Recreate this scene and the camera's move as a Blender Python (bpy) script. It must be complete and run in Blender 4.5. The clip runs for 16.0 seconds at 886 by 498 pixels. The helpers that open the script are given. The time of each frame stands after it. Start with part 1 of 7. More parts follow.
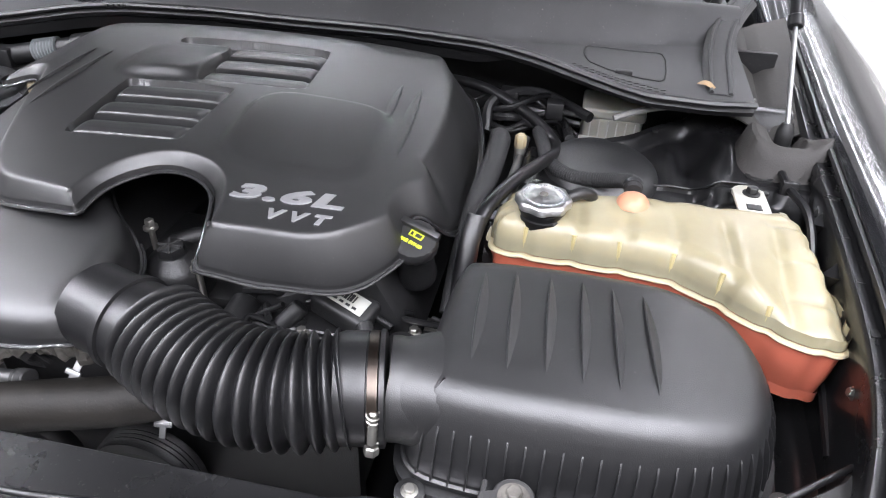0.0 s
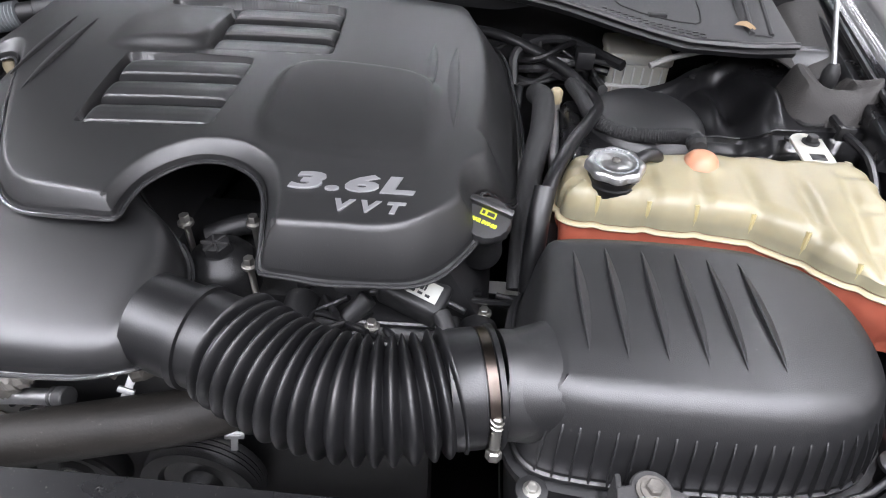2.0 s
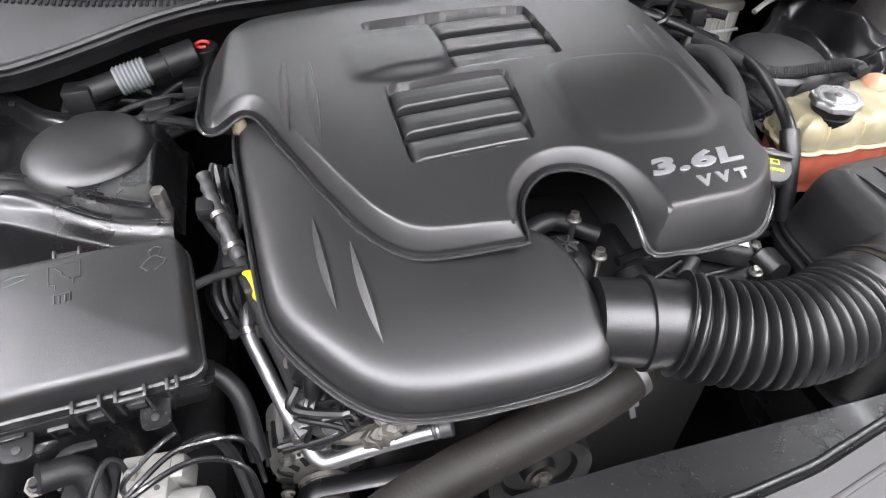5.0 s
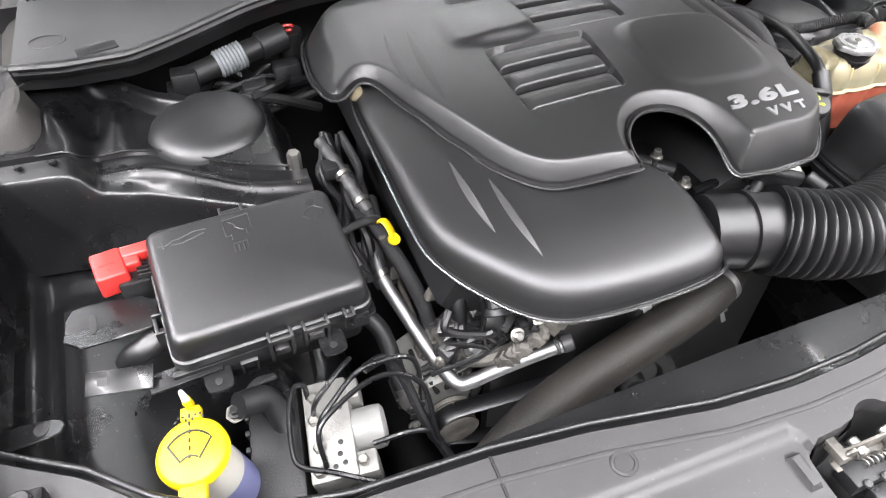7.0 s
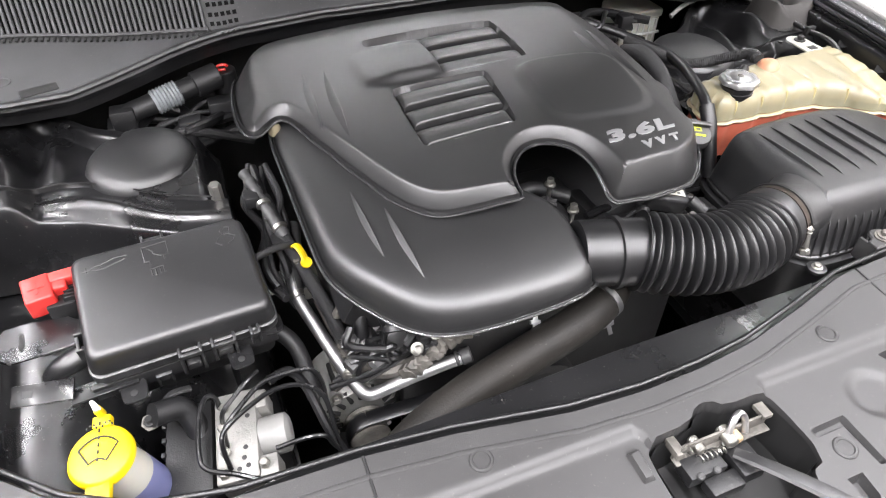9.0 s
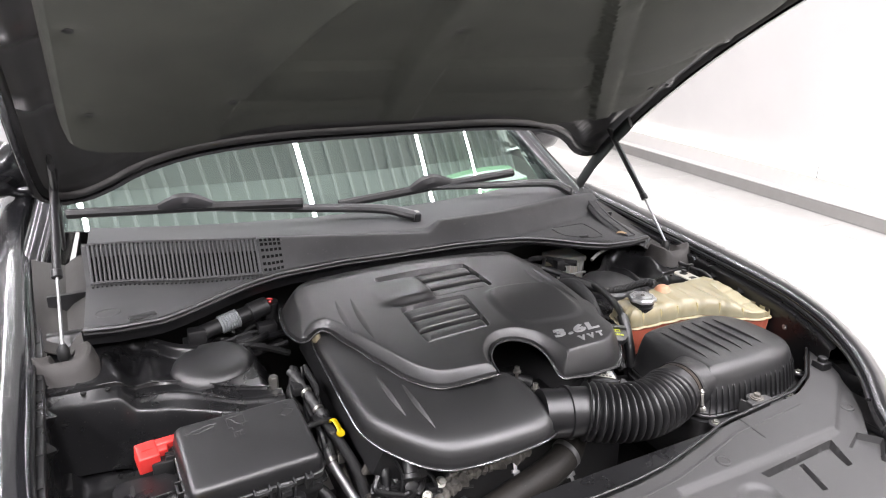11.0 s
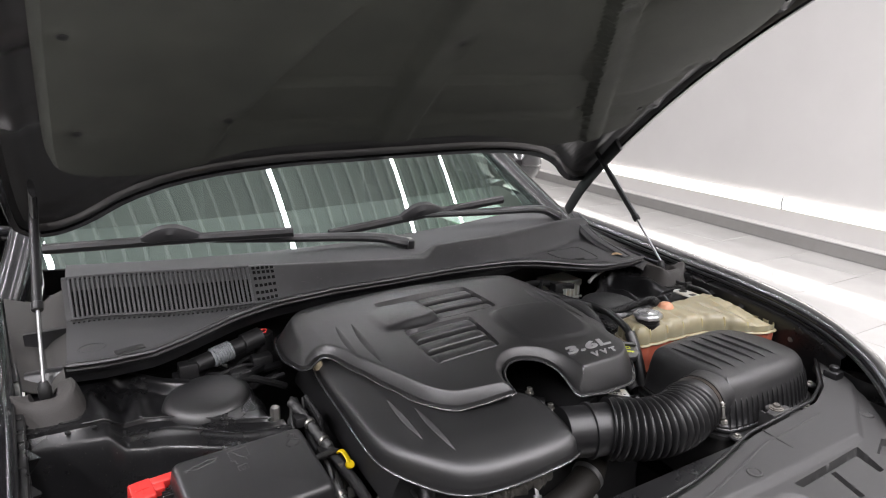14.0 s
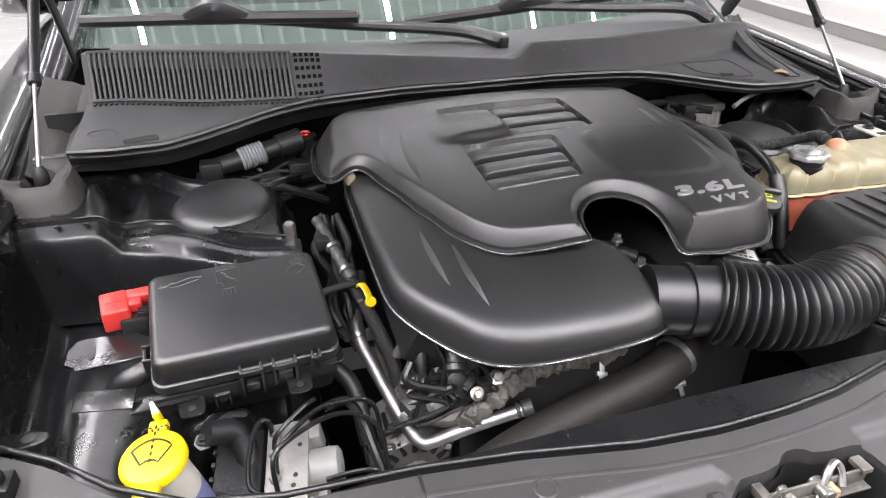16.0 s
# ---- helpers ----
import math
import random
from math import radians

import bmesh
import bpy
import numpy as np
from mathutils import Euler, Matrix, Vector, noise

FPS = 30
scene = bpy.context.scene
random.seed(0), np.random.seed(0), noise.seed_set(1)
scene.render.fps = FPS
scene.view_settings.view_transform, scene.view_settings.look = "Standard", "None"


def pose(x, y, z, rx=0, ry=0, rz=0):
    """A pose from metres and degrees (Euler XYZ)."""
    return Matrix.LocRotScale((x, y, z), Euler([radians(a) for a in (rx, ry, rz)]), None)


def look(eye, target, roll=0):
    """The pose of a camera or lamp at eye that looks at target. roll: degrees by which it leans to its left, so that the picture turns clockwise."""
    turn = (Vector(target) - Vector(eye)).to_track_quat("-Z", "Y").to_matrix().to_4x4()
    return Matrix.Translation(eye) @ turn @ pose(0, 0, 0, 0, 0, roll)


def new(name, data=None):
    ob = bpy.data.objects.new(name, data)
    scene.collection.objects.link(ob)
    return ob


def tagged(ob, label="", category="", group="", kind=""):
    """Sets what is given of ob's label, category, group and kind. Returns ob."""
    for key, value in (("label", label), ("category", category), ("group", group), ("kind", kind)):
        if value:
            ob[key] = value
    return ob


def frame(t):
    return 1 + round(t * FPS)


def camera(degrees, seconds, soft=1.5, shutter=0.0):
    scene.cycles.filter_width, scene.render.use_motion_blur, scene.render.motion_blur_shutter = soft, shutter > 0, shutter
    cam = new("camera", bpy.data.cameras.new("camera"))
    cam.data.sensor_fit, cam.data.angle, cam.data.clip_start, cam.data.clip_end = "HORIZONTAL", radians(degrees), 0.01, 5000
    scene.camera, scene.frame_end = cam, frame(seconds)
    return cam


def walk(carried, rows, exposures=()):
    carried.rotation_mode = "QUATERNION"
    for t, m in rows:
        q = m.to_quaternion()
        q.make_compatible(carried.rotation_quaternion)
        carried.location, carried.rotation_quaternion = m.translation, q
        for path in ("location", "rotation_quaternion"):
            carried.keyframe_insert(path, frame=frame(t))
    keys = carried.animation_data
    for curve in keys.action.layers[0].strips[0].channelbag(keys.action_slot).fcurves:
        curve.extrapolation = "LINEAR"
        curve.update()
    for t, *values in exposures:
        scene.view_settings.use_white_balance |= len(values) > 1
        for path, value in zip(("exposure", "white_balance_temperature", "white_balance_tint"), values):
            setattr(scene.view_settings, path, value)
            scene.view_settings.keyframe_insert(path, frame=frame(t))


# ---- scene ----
cam = camera(69.1, 16.0, 1.1)
PATH = [
    (0, (0.429, 0.007, 1.256), (0.129, 1.615, 0.105), 2.5),
    (0.5, (0.451, 0.064, 1.244), (0.193, 1.67, 0.081), 2.6),
    (1, (0.443, 0.079, 1.237), (0.211, 1.667, 0.043), 2.7),
    (1.5, (0.384, 0.069, 1.253), (0.199, 1.618, 0.001), 2.5),
    (2, (0.293, 0.047, 1.263), (0.185, 1.559, -0.042), 2.3),
    (2.5, (0.237, 0.035, 1.266), (0.244, 1.507, -0.088), 2.2),
    (3, (0.176, 0.041, 1.268), (0.283, 1.481, -0.116), 2.2),
    (3.5, (0.101, 0.094, 1.257), (0.262, 1.513, -0.143), 2.3),
    (4, (0.007, 0.13, 1.263), (0.245, 1.528, -0.147), 1.9),
    (4.5, (-0.073, 0.122, 1.278), (0.235, 1.507, -0.132), 1.6),
    (5, (-0.222, 0.06, 1.315), (0.161, 1.455, -0.065), 0.8),
    (7.3, (-0.44, 0.006, 1.323), (0.089, 1.362, -0.048), 0.5),
    (7.5, (-0.439, 0.007, 1.323), (0.091, 1.362, -0.049), 0.5),
    (8, (-0.443, -0.002, 1.322), (0.102, 1.349, -0.048), 0.7),
    (8.5, (-0.424, -0.047, 1.359), (0.119, 1.302, -0.014), 0.5),
    (9, (-0.352, -0.083, 1.382), (0.203, 1.3, 0.047), 0.4),
    (9.2, (-0.325, -0.1, 1.388), (0.252, 1.303, 0.086), 0.6),
    (11.3, (-0.588, -0.399, 1.501), (0.277, 1.317, 0.948), 0.4),
    (11.5, (-0.608, -0.404, 1.519), (0.281, 1.318, 1.024), 0.4),
    (12, (-0.637, -0.422, 1.547), (0.29, 1.314, 1.19), 0.4),
    (12.5, (-0.629, -0.401, 1.55), (0.317, 1.337, 1.256), 0.3),
    (13, (-0.623, -0.374, 1.509), (0.331, 1.36, 1.219), 0.1),
    (13.5, (-0.612, -0.342, 1.437), (0.344, 1.386, 1.119), -0.2),
    (14, (-0.601, -0.327, 1.41), (0.335, 1.365, 0.897), -0.5),
    (14.5, (-0.594, -0.31, 1.4), (0.328, 1.344, 0.756), -0.6),
    (15, (-0.563, -0.26, 1.354), (0.32, 1.369, 0.6), -0.4),
    (15.5, (-0.484, -0.187, 1.323), (0.217, 1.465, 0.439), -0.4),
    (16, (-0.389, -0.145, 1.288), (0.087, 1.521, 0.289), -0.4),
]
walk(cam, [(t, look(eye, target, roll)) for t, eye, target, roll in PATH], [(0, 0.64, 6250, 12), (1, 0.44, 6250, 12), (3, 0.65, 6250, 12), (4, 0.82, 6350, 12), (5, 0.87, 6450, 11), (8, 1.02, 6580, 10), (9.2, 0.8, 6600, 11), (11.5, 0.18, 6600, 13), (12, -0.12, 6600, 13), (12.5, -0.25, 6600, 13), (13.5, -0.35, 6600, 12), (14.5, -0.2, 6600, 12), (15, -0.2, 6600, 12), (16, 0.43, 6600, 12)])

# ---- light ----
world = bpy.data.worlds.new("room_air")
world.use_nodes = True
world.node_tree.nodes["Background"].inputs[0].default_value = (0.9, 0.95, 1.0, 1)
world.node_tree.nodes["Background"].inputs[1].default_value = 0.15
scene.world = world


def strip_lamp(x, y, z, wide, long, watts, turn=0.0, colour=(1.0, 0.98, 0.95)):
    """One linear ceiling tube or added fill strip as an area lamp that looks down."""
    lamp = bpy.data.lights.new("tube_or_fill", "AREA")
    lamp.shape, lamp.size, lamp.size_y, lamp.energy, lamp.color = "RECTANGLE", wide, long, watts, colour
    ob = new("tube_or_fill", lamp)
    ob.matrix_basis = pose(x, y, z, 0, 0, turn)
    return tagged(ob, "long white linear tube or added fill light under the ceiling", "lamp", "ceiling lights")


CEIL, TUBE_Z = 4.35, 3.78
COOL = (0.965, 0.955, 1.0)
# four unseen fill strips, added ahead of the car to brighten the bay
for lx in (-2.7, -0.9, 0.9, 2.7):
    strip_lamp(lx, -1.5, TUBE_Z, 0.16, 4.6, 190, 0, COOL)
for lx, watts in ((-2.0, 130), (0.33, 80), (1.95, 80), (2.9, 80)):
    strip_lamp(lx, 6.1, TUBE_Z, 0.05, 10.0, watts, 0, COOL)
# unseen fill strip, added for more light from the left
strip_lamp(-3.7, 1.2, TUBE_Z, 0.16, 6.0, 260, 0, COOL)


# ---- materials ----
def mat(name, base, rough=0.5, metal=0.0, grain=900.0, bump=0.1, vary=0.15, blotch=9.0, rvary=0.12, coat=0.0, trans=0.0, sss=0.0, emit=0.0, dust=0.0, ior=1.5):
    """Procedural surface: fine grain in the relief, large soft blotches in colour and gloss, optional dust."""
    m = bpy.data.materials.new(name)
    m.use_nodes = True
    nt = m.node_tree
    n, l = nt.nodes, nt.links
    b = n["Principled BSDF"]
    tc = n.new("ShaderNodeTexCoord")
    big = n.new("ShaderNodeTexNoise")
    big.inputs["Scale"].default_value, big.inputs["Detail"].default_value, big.inputs["Roughness"].default_value = blotch, 6, 0.6
    fine = n.new("ShaderNodeTexNoise")
    fine.inputs["Scale"].default_value, fine.inputs["Detail"].default_value = grain, 3
    for tex in (big, fine):
        l.new(tc.outputs["Object"], tex.inputs["Vector"])
    ramp = n.new("ShaderNodeValToRGB")
    lo = [max(0.0, c * (1 - vary)) for c in base]
    hi = [min(1.0, c * (1 + vary)) for c in base]
    ramp.color_ramp.elements[0].color, ramp.color_ramp.elements[0].position = (*lo, 1), 0.3
    ramp.color_ramp.elements[1].color, ramp.color_ramp.elements[1].position = (*hi, 1), 0.7
    l.new(big.outputs["Fac"], ramp.inputs["Fac"])
    colour = ramp.outputs["Color"]
    if dust > 0:
        specks = n.new("ShaderNodeTexNoise")
        specks.inputs["Scale"].default_value, specks.inputs["Detail"].default_value = 260, 4
        l.new(tc.outputs["Object"], specks.inputs["Vector"])
        cut = n.new("ShaderNodeMapRange")
        cut.inputs["From Min"].default_value, cut.inputs["From Max"].default_value, cut.inputs["To Max"].default_value = 0.66, 0.8, dust
        l.new(specks.outputs["Fac"], cut.inputs["Value"])
        mix = n.new("ShaderNodeMix")
        mix.data_type = "RGBA"
        l.new(cut.outputs["Result"], mix.inputs["Factor"])
        l.new(colour, mix.inputs["A"])
        mix.inputs["B"].default_value = (0.32, 0.3, 0.27, 1)
        colour = mix.outputs["Result"]
    l.new(colour, b.inputs["Base Color"])
    rr = n.new("ShaderNodeMapRange")
    rr.inputs["To Min"].default_value, rr.inputs["To Max"].default_value = max(0.02, rough - rvary), min(1.0, rough + rvary)
    l.new(big.outputs["Fac"], rr.inputs["Value"])
    l.new(rr.outputs["Result"], b.inputs["Roughness"])
    bp = n.new("ShaderNodeBump")
    bp.inputs["Strength"].default_value, bp.inputs["Distance"].default_value = bump, 0.001
    l.new(fine.outputs["Fac"], bp.inputs["Height"])
    l.new(bp.outputs["Normal"], b.inputs["Normal"])
    b.inputs["Metallic"].default_value, b.inputs["Coat Weight"].default_value, b.inputs["IOR"].default_value = metal, coat, ior
    b.inputs["Coat Roughness"].default_value = 0.06
    b.inputs["Transmission Weight"].default_value = trans
    if sss:
        b.inputs["Subsurface Weight"].default_value = sss
        b.inputs["Subsurface Radius"].default_value = (0.02, 0.014, 0.008)
        b.inputs["Subsurface Scale"].default_value = 1.0
    if emit:
        b.inputs["Emission Color"].default_value, b.inputs["Emission Strength"].default_value = (*base, 1), emit
    return m


M_COVER = mat("moulded_black_plastic", (0.0105, 0.0105, 0.0108), 0.4, grain=1500, bump=0.2, dust=0.1, rvary=0.05, ior=1.74)
M_EDGE = mat("smooth_rolled_plastic", (0.02, 0.02, 0.021), 0.22, grain=1500, bump=0.05, ior=1.75)
M_BOX = mat("satin_black_plastic", (0.0095, 0.0095, 0.01), 0.41, grain=1300, bump=0.26, dust=0.12, rvary=0.08, ior=1.72)
M_HOSE = mat("black_rubber", (0.0045, 0.0045, 0.005), 0.38, grain=600, bump=0.12, dust=0.05, ior=1.58)
M_DARK = mat("dirty_dark_plastic", (0.0085, 0.0085, 0.009), 0.48, grain=500, bump=0.3, dust=0.18)
M_PANEL = mat("grey_black_trim_plastic", (0.027, 0.0265, 0.0265), 0.5, grain=1300, bump=0.2, dust=0.22, ior=1.55)
M_COWL = mat("weathered_cowl_plastic", (0.05, 0.05, 0.051), 0.58, grain=900, bump=0.25, vary=0.22, dust=0.3, ior=1.45)
M_PAINT = mat("gloss_black_paint", (0.008, 0.008, 0.009), 0.18, grain=60, bump=0.0, coat=0.7, rvary=0.02)
M_GUTTER = mat("dusty_primer", (0.021, 0.0195, 0.0175), 0.7, grain=300, bump=0.3, vary=0.3, blotch=25, dust=0.3)
# near-black that paints the shade in the grille's hollows
M_VOID = mat("hollow_shade_black", (0.004, 0.004, 0.004), 0.9, grain=300, bump=0.3, ior=1.3)
M_SLAT = mat("pale_worn_slats", (0.072, 0.073, 0.076), 0.5, grain=900, bump=0.2, dust=0.3)
M_APRON = mat("thin_black_body_paint", (0.0075, 0.0075, 0.008), 0.29, grain=120, bump=0.1, coat=0.13, dust=0.25, rvary=0.1, ior=1.42)
M_PAD = mat("felt_insulation", (0.041, 0.044, 0.036), 0.72, grain=1400, bump=0.9, vary=0.3)
M_UNDER = mat("hood_inner_paint", (0.024, 0.0235, 0.0235), 0.34, grain=90, bump=0.05, coat=0.5)
M_TANK = mat("milky_tank_plastic", (0.25, 0.222, 0.142), 0.34, grain=200, bump=0.06, vary=0.2, sss=0.25)
M_COOL = mat("tank_plastic_with_coolant", (0.34, 0.09, 0.055), 0.34, grain=200, bump=0.08, vary=0.15, sss=0.15)
M_SEAM = mat("pale_tank_seam", (0.36, 0.31, 0.2), 0.4, grain=200, bump=0.05, sss=0.2)
M_RIB = mat("yellowed_tank_rib", (0.36, 0.3, 0.15), 0.4, grain=200, bump=0.05, sss=0.2)
M_CAPM = mat("stamped_zinc", (0.62, 0.62, 0.62), 0.3, 1.0, grain=300, bump=0.15)
M_STEEL = mat("brushed_aluminium_tube", (0.34, 0.34, 0.34), 0.48, 1.0, grain=400, bump=0.2, vary=0.2, blotch=30)
M_BAND = mat("dark_spring_steel", (0.085, 0.07, 0.06), 0.3, 1.0, grain=300, bump=0.1)
M_DARKMETAL = mat("dull_grey_sheath", (0.06, 0.06, 0.06), 0.5, 0.4, grain=300, bump=0.2)
M_CAST = mat("cast_aluminium", (0.27, 0.265, 0.25), 0.5, 0.45, grain=350, bump=0.5, vary=0.35, dust=0.2)
M_ROUGHM = mat("corroded_metal", (0.12, 0.112, 0.1), 0.62, 0.4, grain=200, bump=0.8, vary=0.6, blotch=40, dust=0.12)
M_ZINC = mat("zinc_bolt", (0.4, 0.39, 0.36), 0.4, 1.0, grain=300, bump=0.2)
M_BADGE = mat("satin_silver_lettering", (0.45, 0.45, 0.46), 0.36, 0.75, grain=500, bump=0.05)
M_YEL = mat("yellow_plastic", (0.62, 0.44, 0.004), 0.4, grain=500, bump=0.08)
M_YGR = mat("yellow_green_print", (0.42, 0.47, 0.02), 0.5, grain=500, bump=0.05)
M_RED = mat("red_plastic", (0.6, 0.035, 0.03), 0.38, grain=500, bump=0.08)
M_DULLGREY = mat("dull_motor_casing", (0.19, 0.188, 0.18), 0.5, grain=250, bump=0.2, vary=0.3, dust=0.1)
M_BLUE = mat("bottle_with_blue_fluid", (0.15, 0.16, 0.3), 0.35, grain=300, bump=0.05, sss=0.2)
M_MILK = mat("milky_bottle", (0.42, 0.41, 0.36), 0.38, grain=300, bump=0.05, sss=0.2)
M_WHITE = mat("white_label", (0.56, 0.56, 0.54), 0.5, grain=300, bump=0.03)
M_GREYP = mat("grey_plastic", (0.2, 0.21, 0.22), 0.42, grain=300, bump=0.1)
# black of print, and of the shade painted into holes and slots
M_INK = mat("black_print_and_hole_shade", (0.012, 0.012, 0.012), 0.5, grain=300, bump=0.02)
M_ORANGE = mat("orange_stained_plastic", (0.46, 0.22, 0.13), 0.4, grain=200, bump=0.05, sss=0.2)
M_FOAM = mat("grey_foam_seal", (0.03, 0.0275, 0.0255), 0.75, grain=500, bump=0.5)
M_OLDHOSE = mat("dusty_radiator_hose", (0.0115, 0.0101, 0.0085), 0.6, grain=300, bump=0.35, vary=0.5, blotch=14, dust=0.15, ior=1.38)
M_BRAID = mat("braided_sleeve", (0.014, 0.014, 0.0145), 0.55, grain=1500, bump=1.0)
M_TAN = mat("tan_rubber", (0.2, 0.17, 0.11), 0.6, grain=400, bump=0.2)
M_LEAF = mat("dry_leaf", (0.36, 0.25, 0.14), 0.7, grain=500, bump=0.4)
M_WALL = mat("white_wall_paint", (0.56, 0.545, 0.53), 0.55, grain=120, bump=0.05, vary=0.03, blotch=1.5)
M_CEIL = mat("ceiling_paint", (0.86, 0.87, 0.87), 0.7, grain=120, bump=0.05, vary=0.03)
M_SOFFIT = mat("grey_soffit_paint", (0.58, 0.6, 0.6), 0.7, grain=120, bump=0.05, vary=0.04)
M_TILE = mat("polished_floor_tile", (0.53, 0.52, 0.5), 0.075, grain=80, bump=0.008, vary=0.06, blotch=2.5, rvary=0.03, ior=1.8)
M_GROUT = mat("grey_grout", (0.3, 0.29, 0.28), 0.8, grain=300, bump=0.2)
M_PLINTH = mat("grey_plinth_paint", (0.24, 0.23, 0.22), 0.5, grain=200, bump=0.05, vary=0.06)
M_LED = mat("led_strip", (1.0, 0.97, 0.93), 0.5, emit=2.4)
M_SIGN = mat("black_sign_letters", (0.01, 0.01, 0.01), 0.35)
M_CABIN = mat("dark_cabin_trim", (0.03, 0.032, 0.03), 0.7, grain=400, bump=0.3)
M_BEIGE = mat("grey_green_headliner", (0.2, 0.21, 0.18), 0.8, grain=400, bump=0.2)
M_WIPER = mat("satin_wiper_metal", (0.016, 0.016, 0.017), 0.35, grain=400, bump=0.1, dust=0.15)
M_TYRE = mat("tyre_rubber", (0.015, 0.015, 0.015), 0.75, grain=300, bump=0.3)
# edge and face of the added panel; both emit
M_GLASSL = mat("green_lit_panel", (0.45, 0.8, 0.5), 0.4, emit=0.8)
M_SCREEN = mat("bright_glow_panel", (0.85, 0.93, 0.9), 0.4, emit=1.8)


def glass_mat():
    m = bpy.data.materials.new("green_tinted_glass")
    m.use_nodes = True
    n, l = m.node_tree.nodes, m.node_tree.links
    n.remove(n["Principled BSDF"])
    clear, gloss, mix, fres = n.new("ShaderNodeBsdfTransparent"), n.new("ShaderNodeBsdfGlossy"), n.new("ShaderNodeMixShader"), n.new("ShaderNodeFresnel")
    clear.inputs["Color"].default_value = (0.62, 0.8, 0.72, 1)
    gloss.inputs["Color"].default_value = (0.84, 1.0, 0.93, 1)
    gloss.inputs["Roughness"].default_value, fres.inputs["IOR"].default_value = 0.01, 3.7
    l.new(fres.outputs[0], mix.inputs[0]), l.new(clear.outputs[0], mix.inputs[1]), l.new(gloss.outputs[0], mix.inputs[2])
    l.new(mix.outputs[0], n["Material Output"].inputs["Surface"])
    return m


M_GLASS = glass_mat()


# ---- mesh tools: every one returns (vertices, faces) in metres ----
def join(*shapes):
    V, Fc = [], []
    for v, f in shapes:
        k = len(V)
        V += [tuple(p) for p in v]
        Fc += [tuple(i + k for i in face) for face in f]
    return V, Fc


def moved(shape, m):
    return [tuple(m @ Vector(p)) for p in shape[0]], shape[1]


def from_bm(bm):
    bm.verts.index_update()
    out = [tuple(v.co) for v in bm.verts], [tuple(v.index for v in f.verts) for f in bm.faces]
    bm.free()
    return out


def rbox(x0, x1, y0, y1, z0, z1, r=0.004, seg=2, taper=0.0):
    """Box with rounded edges; taper draws the top in."""
    bm = bmesh.new()
    bmesh.ops.create_cube(bm, size=1)
    for v in bm.verts:
        s = 1 - taper * (v.co.z + 0.5)
        v.co = ((x0 + x1) / 2 + v.co.x * s * (x1 - x0), (y0 + y1) / 2 + v.co.y * s * (y1 - y0), (z0 + z1) / 2 + v.co.z * (z1 - z0))
    if r > 0:
        bmesh.ops.bevel(bm, geom=list(bm.edges), offset=min(r, 0.45 * min(x1 - x0, y1 - y0, z1 - z0)), segments=seg, affect="EDGES", profile=0.5)
    return from_bm(bm)


def frame_to(p0, p1):
    """Pose whose z axis runs from p0 to p1."""
    d = Vector(p1) - Vector(p0)
    return Matrix.Translation(p0) @ d.to_track_quat("Z", "Y").to_matrix().to_4x4(), d.length


def lathe(p0, p1, profile, n=24, wave=None):
    """Profile of (distance along the axis, radius), turned round the axis p0-p1; wave(angle) scales the radius."""
    m, _ = frame_to(p0, p1)
    V, Fc = [], []
    for d, r in profile:
        for k in range(n):
            a = 2 * math.pi * k / n
            q = r * (wave(a) if wave else 1)
            V.append(tuple(m @ Vector((q * math.cos(a), q * math.sin(a), d))))
    for i in range(len(profile) - 1):
        for k in range(n):
            a, b = i * n + k, i * n + (k + 1) % n
            Fc.append((a, b, b + n, a + n))
    Fc.append(tuple(reversed(range(n))))
    Fc.append(tuple(range((len(profile) - 1) * n, len(profile) * n)))
    return V, Fc


def rod(p0, p1, r, r1=None, n=14, b=0.0015):
    """Cylinder or cone with chamfered ends."""
    r1 = r if r1 is None else r1
    d = (Vector(p1) - Vector(p0)).length
    b = min(b, 0.3 * d, 0.5 * r, 0.5 * r1)
    return lathe(p0, p1, [(0, r - b), (b, r), (d - b, r1), (d, r1 - b)], n)


def curve(points, n=10, closed=False):
    """Catmull-Rom line through the points."""
    P = [Vector(p) for p in points]
    out = []
    last = len(P) if closed else len(P) - 1
    for i in range(last):
        a = P[i - 1] if (i or closed) else P[0] * 2 - P[1]
        b, c = P[i], P[(i + 1) % len(P)]
        d = P[(i + 2) % len(P)] if (closed or i + 2 < len(P)) else c * 2 - b
        for k in range(n):
            t = k / n
            out.append(0.5 * ((2 * b) + (c - a) * t + (2 * a - 5 * b + 4 * c - d) * t * t + (3 * b - a - 3 * c + d) * t ** 3))
    if not closed:
        out.append(P[-1])
    return out


